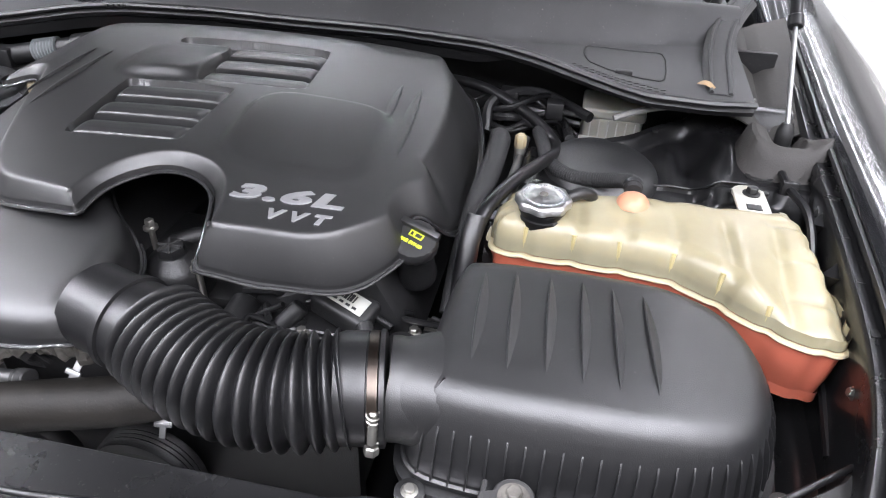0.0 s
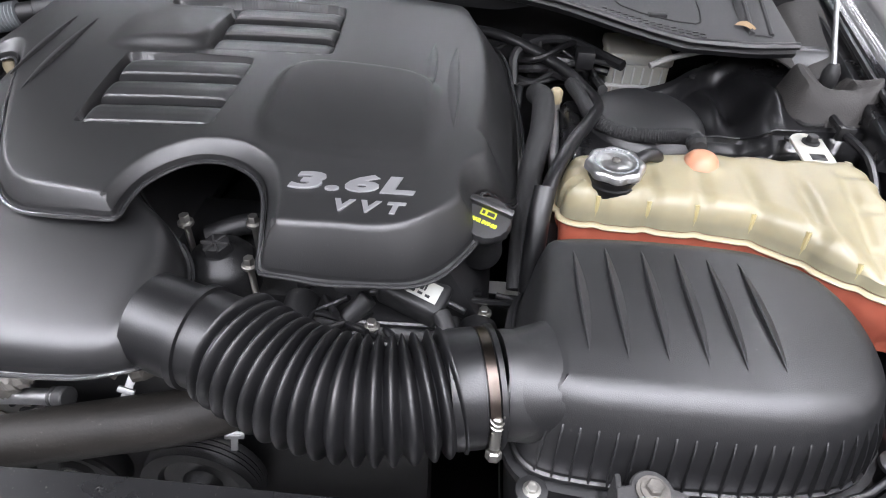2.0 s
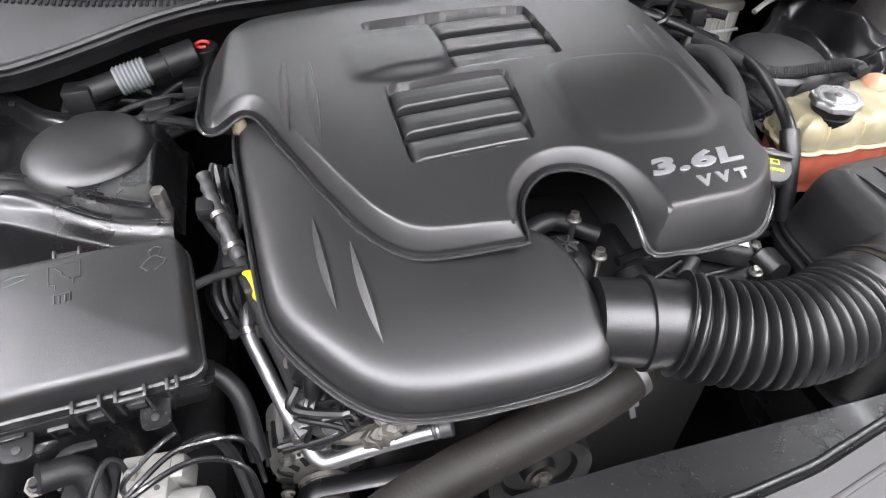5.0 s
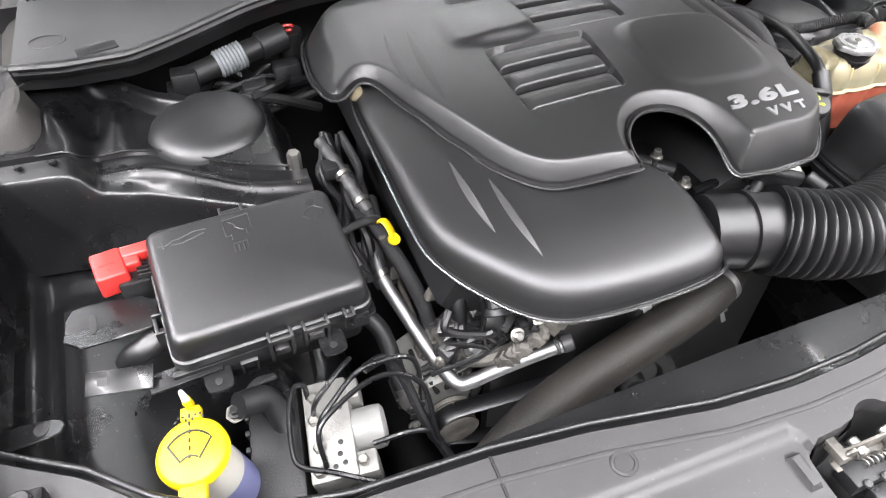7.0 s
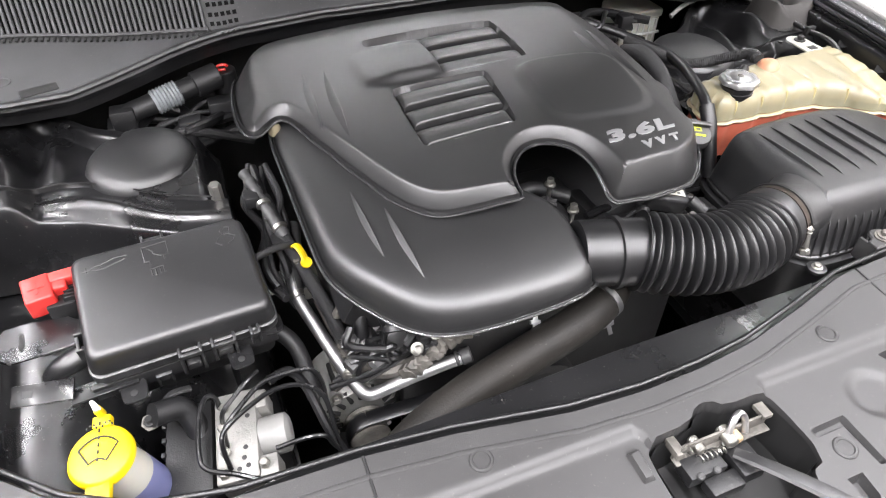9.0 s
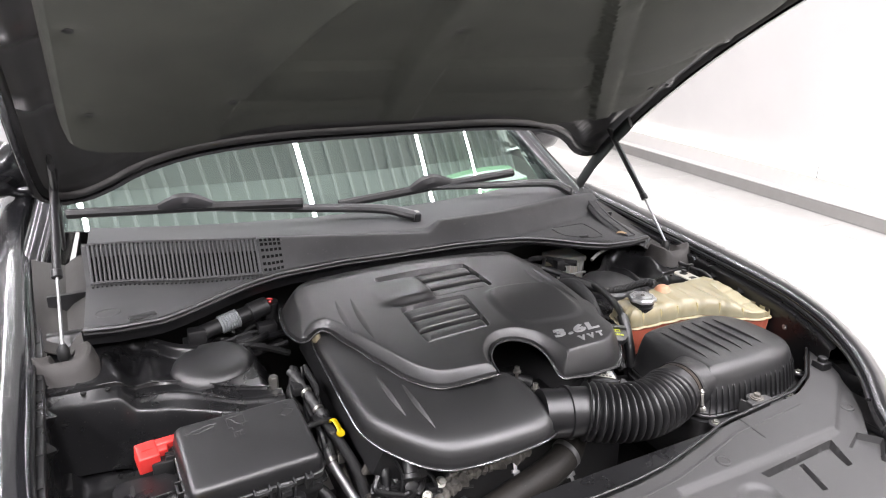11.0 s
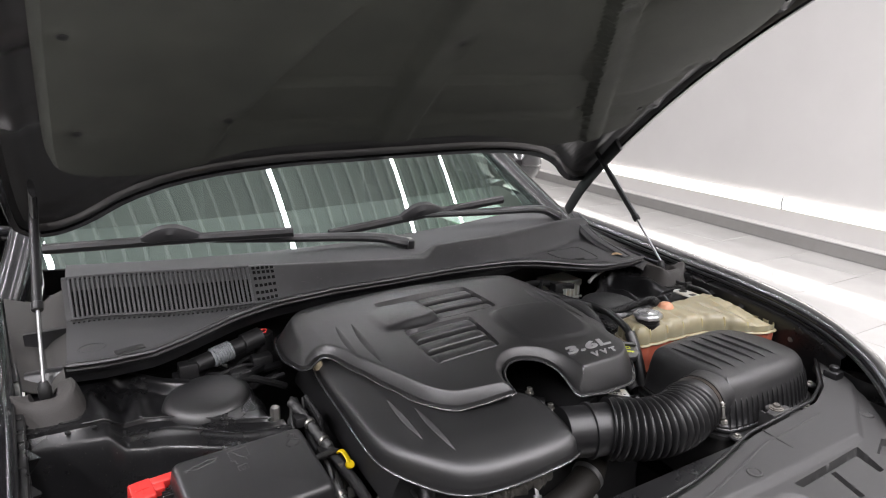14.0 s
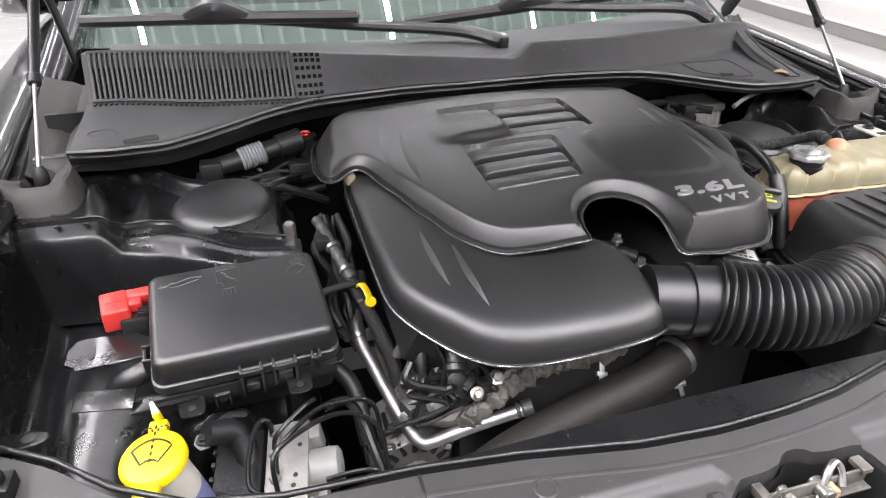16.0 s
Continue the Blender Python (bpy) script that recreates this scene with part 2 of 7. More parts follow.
def sweep(line, radius, n=12, flat=1.0, up=(0, 0, 1)):
    """Tube along a list of points; radius is a number or a function of the part of the way gone."""
    L = [Vector(p) for p in line]
    V, Fc = [], []
    side = None
    for i, p in enumerate(L):
        t = (L[min(i + 1, len(L) - 1)] - L[max(i - 1, 0)]).normalized()
        if side is None:
            side = t.cross(Vector(up))
            if side.length < 1e-4:
                side = t.cross(Vector((1, 0, 0)))
        side = (side - t * side.dot(t)).normalized()
        nrm = side.cross(t)
        r = radius(i / (len(L) - 1)) if callable(radius) else radius
        for k in range(n):
            a = 2 * math.pi * k / n
            V.append(tuple(p + side * (r * math.cos(a)) + nrm * (r * flat * math.sin(a))))
    for i in range(len(L) - 1):
        for k in range(n):
            a, b = i * n + k, i * n + (k + 1) % n
            Fc.append((a, b, b + n, a + n))
    Fc.append(tuple(reversed(range(n))))
    Fc.append(tuple(range((len(L) - 1) * n, len(L) * n)))
    return V, Fc


def chaikin(pts, rounds=3, closed=True):
    P = [np.array(p, float) for p in pts]
    for _ in range(rounds):
        Q = [] if closed else [P[0]]
        for i in range(len(P) if closed else len(P) - 1):
            a, b = P[i], P[(i + 1) % len(P)]
            Q += [0.75 * a + 0.25 * b, 0.25 * a + 0.75 * b]
        P = Q if closed else Q + [P[-1]]
    return np.array(P)


def resample(P, step, closed=True):
    Q = np.vstack([P, P[:1]]) if closed else P
    s = np.r_[0, np.cumsum(np.linalg.norm(np.diff(Q, axis=0), axis=1))]
    n = max(8, int(s[-1] / step))
    u = np.linspace(0, s[-1], n, endpoint=not closed)
    return np.stack([np.interp(u, s, Q[:, k]) for k in range(Q.shape[1])], 1)


def ccw(P):
    area = np.sum(P[:, 0] * np.roll(P[:, 1], -1) - np.roll(P[:, 0], -1) * P[:, 1])
    return P if area > 0 else P[::-1]


def inside(P, x, y):
    """Which of the points x, y lie inside the closed line P."""
    hit = np.zeros(x.shape, bool)
    for (x0, y0), (x1, y1) in zip(P, np.roll(P, -1, 0)):
        if y0 == y1:
            continue
        c = ((y0 > y) != (y1 > y)) & (x < (x1 - x0) * (y - y0) / (y1 - y0) + x0)
        hit ^= c
    return hit


def inset(P, d, soft=3):
    t = np.roll(P, -1, 0) - np.roll(P, 1, 0)
    nrm = np.stack([-t[:, 1], t[:, 0]], 1)
    for _ in range(soft):
        nrm = (np.roll(nrm, 1, 0) + nrm * 2 + np.roll(nrm, -1, 0)) / 4
    nrm /= np.linalg.norm(nrm, axis=1)[:, None] + 1e-9
    return P + nrm * np.reshape(d, (-1, 1))


def fill(P, step, top, lines=()):
    """Triangulated sheet inside the closed line P at the height top(x, y)."""
    from mathutils.geometry import delaunay_2d_cdt
    lo, hi = P.min(0), P.max(0)
    gx, gy = np.meshgrid(np.arange(lo[0], hi[0], step), np.arange(lo[1], hi[1], step))
    gx, gy = gx.ravel(), gy.ravel()
    keep = inside(inset(P, step * 0.6), gx, gy) & inside(P, gx, gy)
    pts = [Vector(p) for p in P] + [Vector(p) for p in zip(gx[keep], gy[keep])]
    edges = [(i, (i + 1) % len(P)) for i in range(len(P))]
    for Q in lines:
        k = len(pts)
        pts += [Vector(p) for p in Q]
        edges += [(k + i, k + (i + 1) % len(Q)) for i in range(len(Q))]
    v, _, f, *_ = delaunay_2d_cdt(pts, edges, [], 1, 1e-7)
    A = np.array([tuple(p) for p in v])
    z = top(A[:, 0], A[:, 1])
    return [(a, b, c) for (a, b), c in zip(A, z)], [tuple(t) for t in f]


def shell(outline, rim, top, profile, step=0.005, rounds=3, edge=None, bead=0.004, lines=(), wide=None, soften=0):
    """A moulded cover: outline (x, y), its lower rim rim(x, y), its top top(x, y); profile rows of (inset, part of the height)."""
    P = ccw(resample(chaikin(outline, rounds) if rounds else np.array(outline, float), edge or step))
    n = len(P)
    rz = rim(P[:, 0], P[:, 1]) * np.ones(n)
    for _ in range(soften):
        rz = (np.roll(rz, 1) + np.roll(rz, -1) + 2 * rz) / 4
    rings = [np.c_[inset(P, bead), rz + 3 * bead], np.c_[inset(P, bead * 0.8), rz]]
    for d, h in profile:
        Q = inset(P, d * (wide(P[:, 0], P[:, 1]) if wide else 1.0))
        rings.append(np.c_[Q, rz + (top(Q[:, 0], Q[:, 1]) - rz) * h])
    V = [tuple(p) for r in rings for p in r]
    Fc = [(i * n + k, i * n + (k + 1) % n, (i + 1) * n + (k + 1) % n, (i + 1) * n + k) for i in range(len(rings) - 1) for k in range(n)]
    return join((V, Fc), fill(rings[-1][:, :2], step, top, lines))


def sheet(fn, nu, nv, thick=0.0):
    """Grid fn(u, v) -> point, u and v from 0 to 1; thick gives it a back and rims."""
    V = [tuple(fn(i / nu, j / nv)) for j in range(nv + 1) for i in range(nu + 1)]
    w = nu + 1
    Fc = [(j * w + i, j * w + i + 1, (j + 1) * w + i + 1, (j + 1) * w + i) for j in range(nv) for i in range(nu)]
    if thick:
        N = np.zeros((len(V), 3))
        A = np.array(V)
        for f in Fc:
            q = np.cross(A[f[2]] - A[f[0]], A[f[3]] - A[f[1]])
            for i in f:
                N[i] += q
        N /= np.linalg.norm(N, axis=1)[:, None] + 1e-12
        B = A - N * thick
        k = len(V)
        V += [tuple(p) for p in B]
        loop = [i for i in range(w)] + [j * w + nu for j in range(1, nv + 1)] + [nv * w + i for i in range(nu - 1, -1, -1)] + [j * w for j in range(nv - 1, 0, -1)]
        back = [tuple(i + k for i in reversed(f)) for f in Fc]
        rims = [(loop[i], loop[i - 1], loop[i - 1] + k, loop[i] + k) for i in range(len(loop))]
        Fc = Fc + back + rims
    return V, Fc


def plate(outline, z0, z1, r=0.002):
    """Flat plate of an outline between two heights, its edges chamfered."""
    P = ccw(np.array(outline, float))
    n = len(P)
    Q = inset(P, r, 0)
    rings = [np.c_[Q, np.full(n, z0)], np.c_[P, np.full(n, z0 + r)], np.c_[P, np.full(n, z1 - r)], np.c_[Q, np.full(n, z1)]]
    V = [tuple(p) for ring in rings for p in ring]
    Fc = [(i * n + k, i * n + (k + 1) % n, (i + 1) * n + (k + 1) % n, (i + 1) * n + k) for i in range(3) for k in range(n)]
    Fc += [tuple(reversed(range(n))), tuple(range(3 * n, 4 * n))]
    return V, Fc


def text_shape(words, size, depth, slant=0.0, wide=1.0):
    """Letters of the built-in font as a mesh, standing on the x axis, centred."""
    cu = bpy.data.curves.new("letters", "FONT")
    cu.body, cu.size, cu.extrude, cu.shear, cu.bevel_depth, cu.resolution_u = words, size, depth, slant, 0.0004, 3
    cu.align_x = "CENTER"
    cu.space_character = 1.08
    cu.offset = size * 0.03
    ob = bpy.data.objects.new("letters", cu)
    scene.collection.objects.link(ob)
    me = bpy.data.meshes.new_from_object(ob.evaluated_get(bpy.context.evaluated_depsgraph_get()))
    out = [(v.co.x * wide, v.co.y, v.co.z) for v in me.vertices], [tuple(p.vertices) for p in me.polygons]
    bpy.data.objects.remove(ob)
    bpy.data.curves.remove(cu)
    bpy.data.meshes.remove(me)
    return out


def mesh_of(name, shape, material, sharp=38.0):
    bm = bmesh.new()
    vs = [bm.verts.new(p) for p in shape[0]]
    for f in shape[1]:
        if len(set(f)) == len(f):
            try:
                bm.faces.new([vs[i] for i in f])
            except ValueError:
                pass
    bmesh.ops.remove_doubles(bm, verts=bm.verts, dist=2e-5)
    bmesh.ops.recalc_face_normals(bm, faces=bm.faces)
    me = bpy.data.meshes.new(name)
    bm.to_mesh(me)
    bm.free()
    me.polygons.foreach_set("use_smooth", [True] * len(me.polygons))
    me.set_sharp_from_angle(angle=radians(sharp))
    me.materials.append(material)
    return me


def thing(name, at, label, category, group="", kind=""):
    ob = new(name)
    ob.empty_display_size = 0.02
    ob.matrix_basis = Matrix.Translation(at)
    return tagged(ob, label, category, group, kind)


def part(name, shape, material, parent, label="", sharp=38.0):
    ob = new(name, mesh_of(name, shape, material, sharp))
    ob.parent = parent
    if parent.parent is None and parent.type == "EMPTY":
        ob.matrix_parent_inverse = parent.matrix_basis.inverted()
    return tagged(ob, label) if label else ob


def parts(name, shapes, material, parent, label=""):
    """One part for every shape."""
    return [part(name, q, material, parent, label) for q in shapes]


def solid(name, shape, material, label, category, group="", kind="", sharp=38.0):
    return tagged(new(name, mesh_of(name, shape, material, sharp)), label, category, group, kind)


def edge_depth(P, x, y):
    """How far the points lie inside the closed line P (negative outside)."""
    x, y = np.atleast_1d(x).astype(float), np.atleast_1d(y).astype(float)
    d = np.full(x.shape, 1e9)
    for (x0, y0), (x1, y1) in zip(P, np.roll(P, -1, 0)):
        t = np.clip(((x - x0) * (x1 - x0) + (y - y0) * (y1 - y0)) / ((x1 - x0) ** 2 + (y1 - y0) ** 2 + 1e-12), 0, 1)
        d = np.minimum(d, np.hypot(x - x0 - t * (x1 - x0), y - y0 - t * (y1 - y0)))
    return np.where(inside(P, x, y), d, -d)


def smooth01(t):
    t = np.clip(t, 0, 1)
    return t * t * (3 - 2 * t)


def near(points):
    """Height by distance-weighted mean of (x, y, z) marks."""
    A = np.array(points)

    def f(x, y):
        x, y = np.atleast_1d(x), np.atleast_1d(y)
        w = 1 / (((x[:, None] - A[:, 0]) ** 2 + (y[:, None] - A[:, 1]) ** 2) ** 1.5 + 1e-7)
        return (w * A[:, 2]).sum(1) / w.sum(1)
    return f


def bolt(p, r=0.007, h=0.006, axis=(0, 0, 1)):
    """Flanged hexagon bolt."""
    q = Vector(p) + Vector(axis).normalized()
    return join(lathe(p, q, [(0, r * 1.5), (h * 0.25, r * 1.5), (h * 0.35, r * 1.1)], 16), lathe(p, q, [(h * 0.2, r), (h * 0.9, r), (h, r * 0.85)], 6))

# ---- the room ----
WALL_X, WALL_SLOPE = 4.585, 0.12


def wall_x(y):
    return WALL_X + WALL_SLOPE * (y - 2.0)


def wall_slab(name, p, q, z0, z1, thick, material, label):
    d = Vector((q[0] - p[0], q[1] - p[1], 0)).normalized()
    k = Vector((-d.y, d.x, 0)) * thick
    ring = [(p[0], p[1]), (q[0], q[1]), (q[0] + k.x, q[1] + k.y), (p[0] + k.x, p[1] + k.y)]
    return solid(name, plate(ring, z0, z1, 0.002), material, label, "wall", kind="structure")


solid("floor", rbox(-9, 8, -7, 13, -0.12, -0.004, 0), M_GROUT, "grey grout bed under polished tiles", "floor", kind="structure")
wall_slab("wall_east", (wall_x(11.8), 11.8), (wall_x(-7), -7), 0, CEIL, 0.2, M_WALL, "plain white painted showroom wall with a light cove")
# end wall takes the paler ceiling white in place of more light
wall_slab("wall_north", (-9, 11.8), (wall_x(11.8), 11.8), 0, CEIL, 0.2, M_CEIL, "plain white end wall, painted paler to look better lit")
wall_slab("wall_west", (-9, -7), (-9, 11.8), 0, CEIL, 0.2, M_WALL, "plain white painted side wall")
# unseen wall; its grey is put in to weaken bounce onto the bay
wall_slab("wall_south", (wall_x(-7), -7), (-9, -7), 0, CEIL, 0.2, M_PLINTH, "unseen wall, greyed to cut the bounce from the front")
roof_slab = solid("ceiling", join(rbox(-9.2, 8.2, -7.2, 13.2, CEIL + 0.02, CEIL + 0.15, 0), *[rbox(x, x + 0.035, -7.0, 11.6, CEIL - 0.06, CEIL + 0.018, 0.003, 1) for x in np.arange(-8.9, 5.6, 0.225)]), M_SOFFIT, "grey ceiling behind thin white slats", "ceiling", kind="structure")
roof_slab.data.materials.append(M_CEIL)
for face in roof_slab.data.polygons:
    face.material_index = 1 if face.center.z < CEIL + 0.019 else 0

# low plinth along the east wall, with the light strip on the wall above it
px = lambda y, d: wall_x(y) - d


def along_wall(y0, y1, d0, d1, z0, z1, r):
    """Bar along the east wall between two distances from it."""
    return plate([(px(y0, d0), y0), (px(y1, d0), y1), (px(y1, d1), y1), (px(y0, d1), y0)], z0, z1, r)


solid("plinth", along_wall(-6.99, 11.79, 0.105, 0.002, 0.001, 0.106, 0.003), M_PLINTH, "low grey plinth along the wall", "plinth", kind="structure")
solid("plinth_top", along_wall(-6.99, 11.79, 0.11, 0.002, 0.108, 0.118, 0.002), M_WALL, "white top board of the plinth", "plinth", kind="structure")
for y0 in (-5.8, -2.84, 0.12, 3.08, 6.04):
    strip = thing("led_strip", (px(y0 + 1.48, 0.03), y0 + 1.48, 0.27), "glowing white light strip at the foot of the wall", "light strip", "cove lights")
    part("diffuser", along_wall(y0 + 0.012, y0 + 2.948, 0.045, 0.003, 0.276, 0.379, 0.012), M_LED, strip)
    part("end_cap", along_wall(y0 + 0.001, y0 + 0.01, 0.04, 0.003, 0.275, 0.376, 0.002), M_GREYP, strip)

# dark raised sign on the east wall, kept as plain bars
SIGN_Y, SIGN_Z = 4.17, 2.725
sign = thing("wall_sign", (wall_x(3.0), 3.0, SIGN_Z), "row of slim black raised bars on the white wall", "sign")
for k in range(9):
    for dy, wide in ((0.0, 0.054), (0.152, 0.045)):
        sy = SIGN_Y - 0.321 * k - dy
        part("sign_bar", along_wall(sy - wide, sy, 0.05, 0.004, SIGN_Z, SIGN_Z + 0.321, 0.004), M_SIGN, sign)


# added glowing panel, placed so the windscreen mirrors a green-edged patch
light_panel = thing("lit_panel", (3.4, 2.4, 3.8), "added glowing white panel with a green edge, mirrored in the windscreen", "lit panel")
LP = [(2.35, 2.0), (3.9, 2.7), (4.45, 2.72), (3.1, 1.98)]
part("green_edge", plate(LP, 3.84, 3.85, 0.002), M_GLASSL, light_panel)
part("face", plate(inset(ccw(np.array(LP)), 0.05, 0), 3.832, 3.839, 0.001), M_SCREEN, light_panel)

# ---- car body ----
# fender: from the hood gap over the shoulder and down the side
FIN = [(0.14, 0.535), (0.2, 0.605), (0.26, 0.66), (0.34, 0.7), (0.42, 0.722), (0.5, 0.732), (0.65, 0.742), (0.85, 0.758), (1.15, 0.79), (1.6, 0.835), (2.0, 0.85)]
FOUT = [(0.14, 0.66), (0.2, 0.72), (0.26, 0.76), (0.34, 0.795), (0.42, 0.825), (0.5, 0.845), (0.65, 0.875), (0.85, 0.905), (1.15, 0.935), (1.6, 0.95), (2.0, 0.955)]
FZ = [(0.14, 0.832), (0.2, 0.848), (0.26, 0.866), (0.34, 0.886), (0.42, 0.903), (0.5, 0.916), (0.65, 0.929), (0.85, 0.938), (1.2, 0.952), (2.0, 0.985)]


def lerp(rows, t):
    return float(np.interp(t, [r[0] for r in rows], [r[1] for r in rows]))


def soft(rows, t):
    """The same, eased over a few centimetres so that the curve has no corners."""
    return (lerp(rows, t - 0.04) + lerp(rows, t - 0.02) + lerp(rows, t) + lerp(rows, t + 0.02) + lerp(rows, t + 0.04)) / 5


def fender_z(y):
    return soft(FZ, y)


def fender_shape(s):
    prof = [(0.0, -0.02), (0.0, -0.004), (0.04, 0.0), (0.1, 0.003), (0.3, 0.004), (0.6, -0.008), (0.85, -0.035), (0.97, -0.08), (1.03, -0.16), (1.06, -0.3), (1.04, -0.45), (0.98, -0.62)]

    def at(u, v):
        y = 0.14 + 1.86 * v
        a, b = soft(FIN, y), soft(FOUT, y)
        k = u * (len(prof) - 1)
        d = np.interp(k, range(len(prof)), [p[0] for p in prof])
        h = np.interp(k, range(len(prof)), [p[1] for p in prof])
        return s * (a + (b - a) * d), y, fender_z(y) + h
    return sheet(at, 33, 60, 0.002)


def fender_rail(s):
    """Folded inner edge of the fender: a ledge and a wall down to the apron, with stiffening ribs."""
    prof = [(0.002, -0.018), (0.0, -0.024), (-0.006, -0.026), (-0.014, -0.026), (-0.016, -0.03), (-0.012, -0.09), (-0.008, -0.15), (0.0, -0.26)]

    def at(u, v):
        y = 0.33 + 1.0 * v
        k = u * (len(prof) - 1)
        d = np.interp(k, range(len(prof)), [p[0] for p in prof])
        h = np.interp(k, range(len(prof)), [p[1] for p in prof])
        return s * (soft(FIN, y) + d), y, fender_z(y) + h
    return sheet(at, 28, 80, 0.0015)


car = thing("car_body", (0, 1.0, 0), "glossy black saloon car with its hood raised", "car")
for s in (1, -1):
    f = part("fender", fender_shape(s), M_PAINT, car, "glossy black front fender")
    part("inner_rail", fender_rail(s), M_APRON, f, "black folded inner fender edge")
    holes = []
    for y in (0.545, 0.63, 0.735, 0.98, 1.1):
        x = s * (soft(FIN, y) - 0.0145)
        holes.append(lathe((x, y, fender_z(y) - 0.052), (x - s, y, fender_z(y) - 0.052), [(-0.002, 0.0055), (0.001, 0.0055), (0.0015, 0.0045)], 12))
    parts("rail_plug", holes, M_INK, f)
    for y in (0.6, 0.69, 0.79, 0.97):
        x, z = soft(FIN, y) - 0.0145, fender_z(y) - 0.034
        tri = [(s * (x + 0.002), y - 0.024, z - 0.008), (s * (x - 0.016), y - 0.006, z - 0.016), (s * (x + 0.002), y + 0.004, z), (s * (x + 0.002), y + 0.004, z - 0.045)]
        part("gusset", (tri, [(0, 1, 2), (1, 3, 2), (0, 3, 1)]), M_APRON, f, "pressed triangular stiffener")
    part("rail_bolt", bolt((s * (soft(FIN, 0.46) - 0.014), 0.46, 0.845), 0.0045, 0.006, (-s, 0, 0.2)), M_ZINC, f)
    # rubber gap strip, and slots in the fender's turned edge, their shade painted as black pads
    slots = []
    for y in np.arange(0.5, 1.2, 0.07):
        x, z = soft(FIN, y) - 0.0085, fender_z(y) - 0.0262
        slots.append(moved(rbox(-0.0042, 0.0042, -0.014, 0.014, -0.0004, 0.0012, 0.0004, 1), pose(s * x, y, z, 0, 0, -s * 6)))
    parts("edge_slot", slots, M_INK, f)
    part("gap_strip", sweep([(s * (soft(FIN, y) - 0.002), y, fender_z(y) - 0.012) for y in np.linspace(0.2, 1.3, 60)], 0.004, 6), M_HOSE, f, "black rubber gap strip")

# doors, roof, pillars and cabin behind the windscreen
for s in (1, -1):
    def side_at(u, v, s=s):
        y = 2.0 + 2.6 * u
        z = 0.28 + 0.72 * v
        return s * (0.955 - 0.05 * (v - 0.45) ** 2 * 4 * 0.5 - 0.02 * u * u), y, z
    part("door_skin", sheet(side_at, 20, 14, 0.004), M_PAINT, car, "glossy black door")
    part("roof_pillar", sweep(curve([(s * 0.83, 1.2, 0.84), (s * 0.77, 1.46, 1.0), (s * 0.7, 1.85, 1.24), (s * 0.64, 2.2, 1.4), (s * 0.6, 3.2, 1.44), (s * 0.66, 4.3, 1.1)], 8), 0.035, 10), M_PAINT, car)


def roof_at(u, v):
    x = (u - 0.5) * 1.26
    return x, 2.12 + 1.35 * v, 1.45 - 0.12 * x * x + 0.04 * math.sin(math.pi * v)


part("roof", sheet(roof_at, 16, 12, 0.02), M_PAINT, car)
part("headliner", sheet(lambda u, v: (roof_at(u, v)[0], roof_at(u, v)[1], roof_at(u, v)[2] - 0.04), 10, 8, 0.006), M_BEIGE, car)
part("cabin_floor", rbox(-0.9, 0.9, 1.5, 4.4, 0.25, 0.3, 0.01), M_CABIN, car)
part("rear_bulkhead", rbox(-0.8, 0.8, 4.2, 4.25, 0.3, 1.15, 0.01), M_CABIN, car)
for s in (1, -1):
    part("front_seat", join(rbox(s * 0.4 - 0.26, s * 0.4 + 0.26, 2.75, 2.95, 0.55, 1.12, 0.06, 4), rbox(s * 0.4 - 0.13, s * 0.4 + 0.13, 2.8, 2.9, 1.14, 1.32, 0.04, 4)), M_CABIN, car, "dark upholstered front seat")
part("bumper_beam", rbox(-0.62, 0.62, 0.0, 0.06, 0.55, 0.7, 0.01), M_PAINT, car)
part("grille_shell", sheet(lambda u, v: ((u - 0.5) * 1.5, -0.06 + 0.34 * (2 * u - 1) ** 4 + 0.02 * v, 0.35 + 0.43 * v), 30, 6, 0.01), M_DARK, car)


def dash_at(u, v):
    x = (u - 0.5) * 1.5
    return x, 1.36 + 0.5 * v + 0.16 * (2 * u - 1) ** 2 * (1 - v), 0.965 + 0.05 * math.sin(math.pi * min(1, v * 1.1)) - 0.25 * max(0, v - 0.85)


part("dashboard", sheet(dash_at, 20, 12, 0.02), M_CABIN, car, "dark dashboard top")


def screen_at(u, v):
    x = (u - 0.5) * 1.5
    k = 2 * u - 1
    return x * (1 - 0.14 * v), 1.27 + 0.17 * k * k + 0.86 * v - 0.02 * v * k * k, 0.985 + 0.445 * v + 0.05 * math.sin(math.pi * v) - 0.01 * k * k


glass = part("windscreen", sheet(screen_at, 32, 20), M_GLASS, car, "green-tinted windscreen glass")
glass.visible_shadow = False
part("frit_band", sheet(lambda u, v: tuple(Vector(screen_at(u, 0.075 * v)) + Vector((0, 0.002, -0.003))), 32, 3), M_INK, car, "black printed band along the glass foot")

def tail_at(u, v):
    x = (u - 0.5) * 1.86
    k = (2 * u - 1) ** 2
    rows = ((3.98, 1.09), (4.2, 1.08), (4.45, 1.06), (4.62, 1.03), (4.68, 0.98), (4.7, 0.8), (4.74, 0.62), (4.74, 0.45), (4.7, 0.3))
    i = v * (len(rows) - 1)
    return x, np.interp(i, range(len(rows)), [r[0] for r in rows]) - 0.1 * k * k, np.interp(i, range(len(rows)), [r[1] for r in rows]) - 0.05 * k


part("tail", sheet(tail_at, 24, 40, 0.01), M_PAINT, car, "glossy black boot lid and rear bumper")
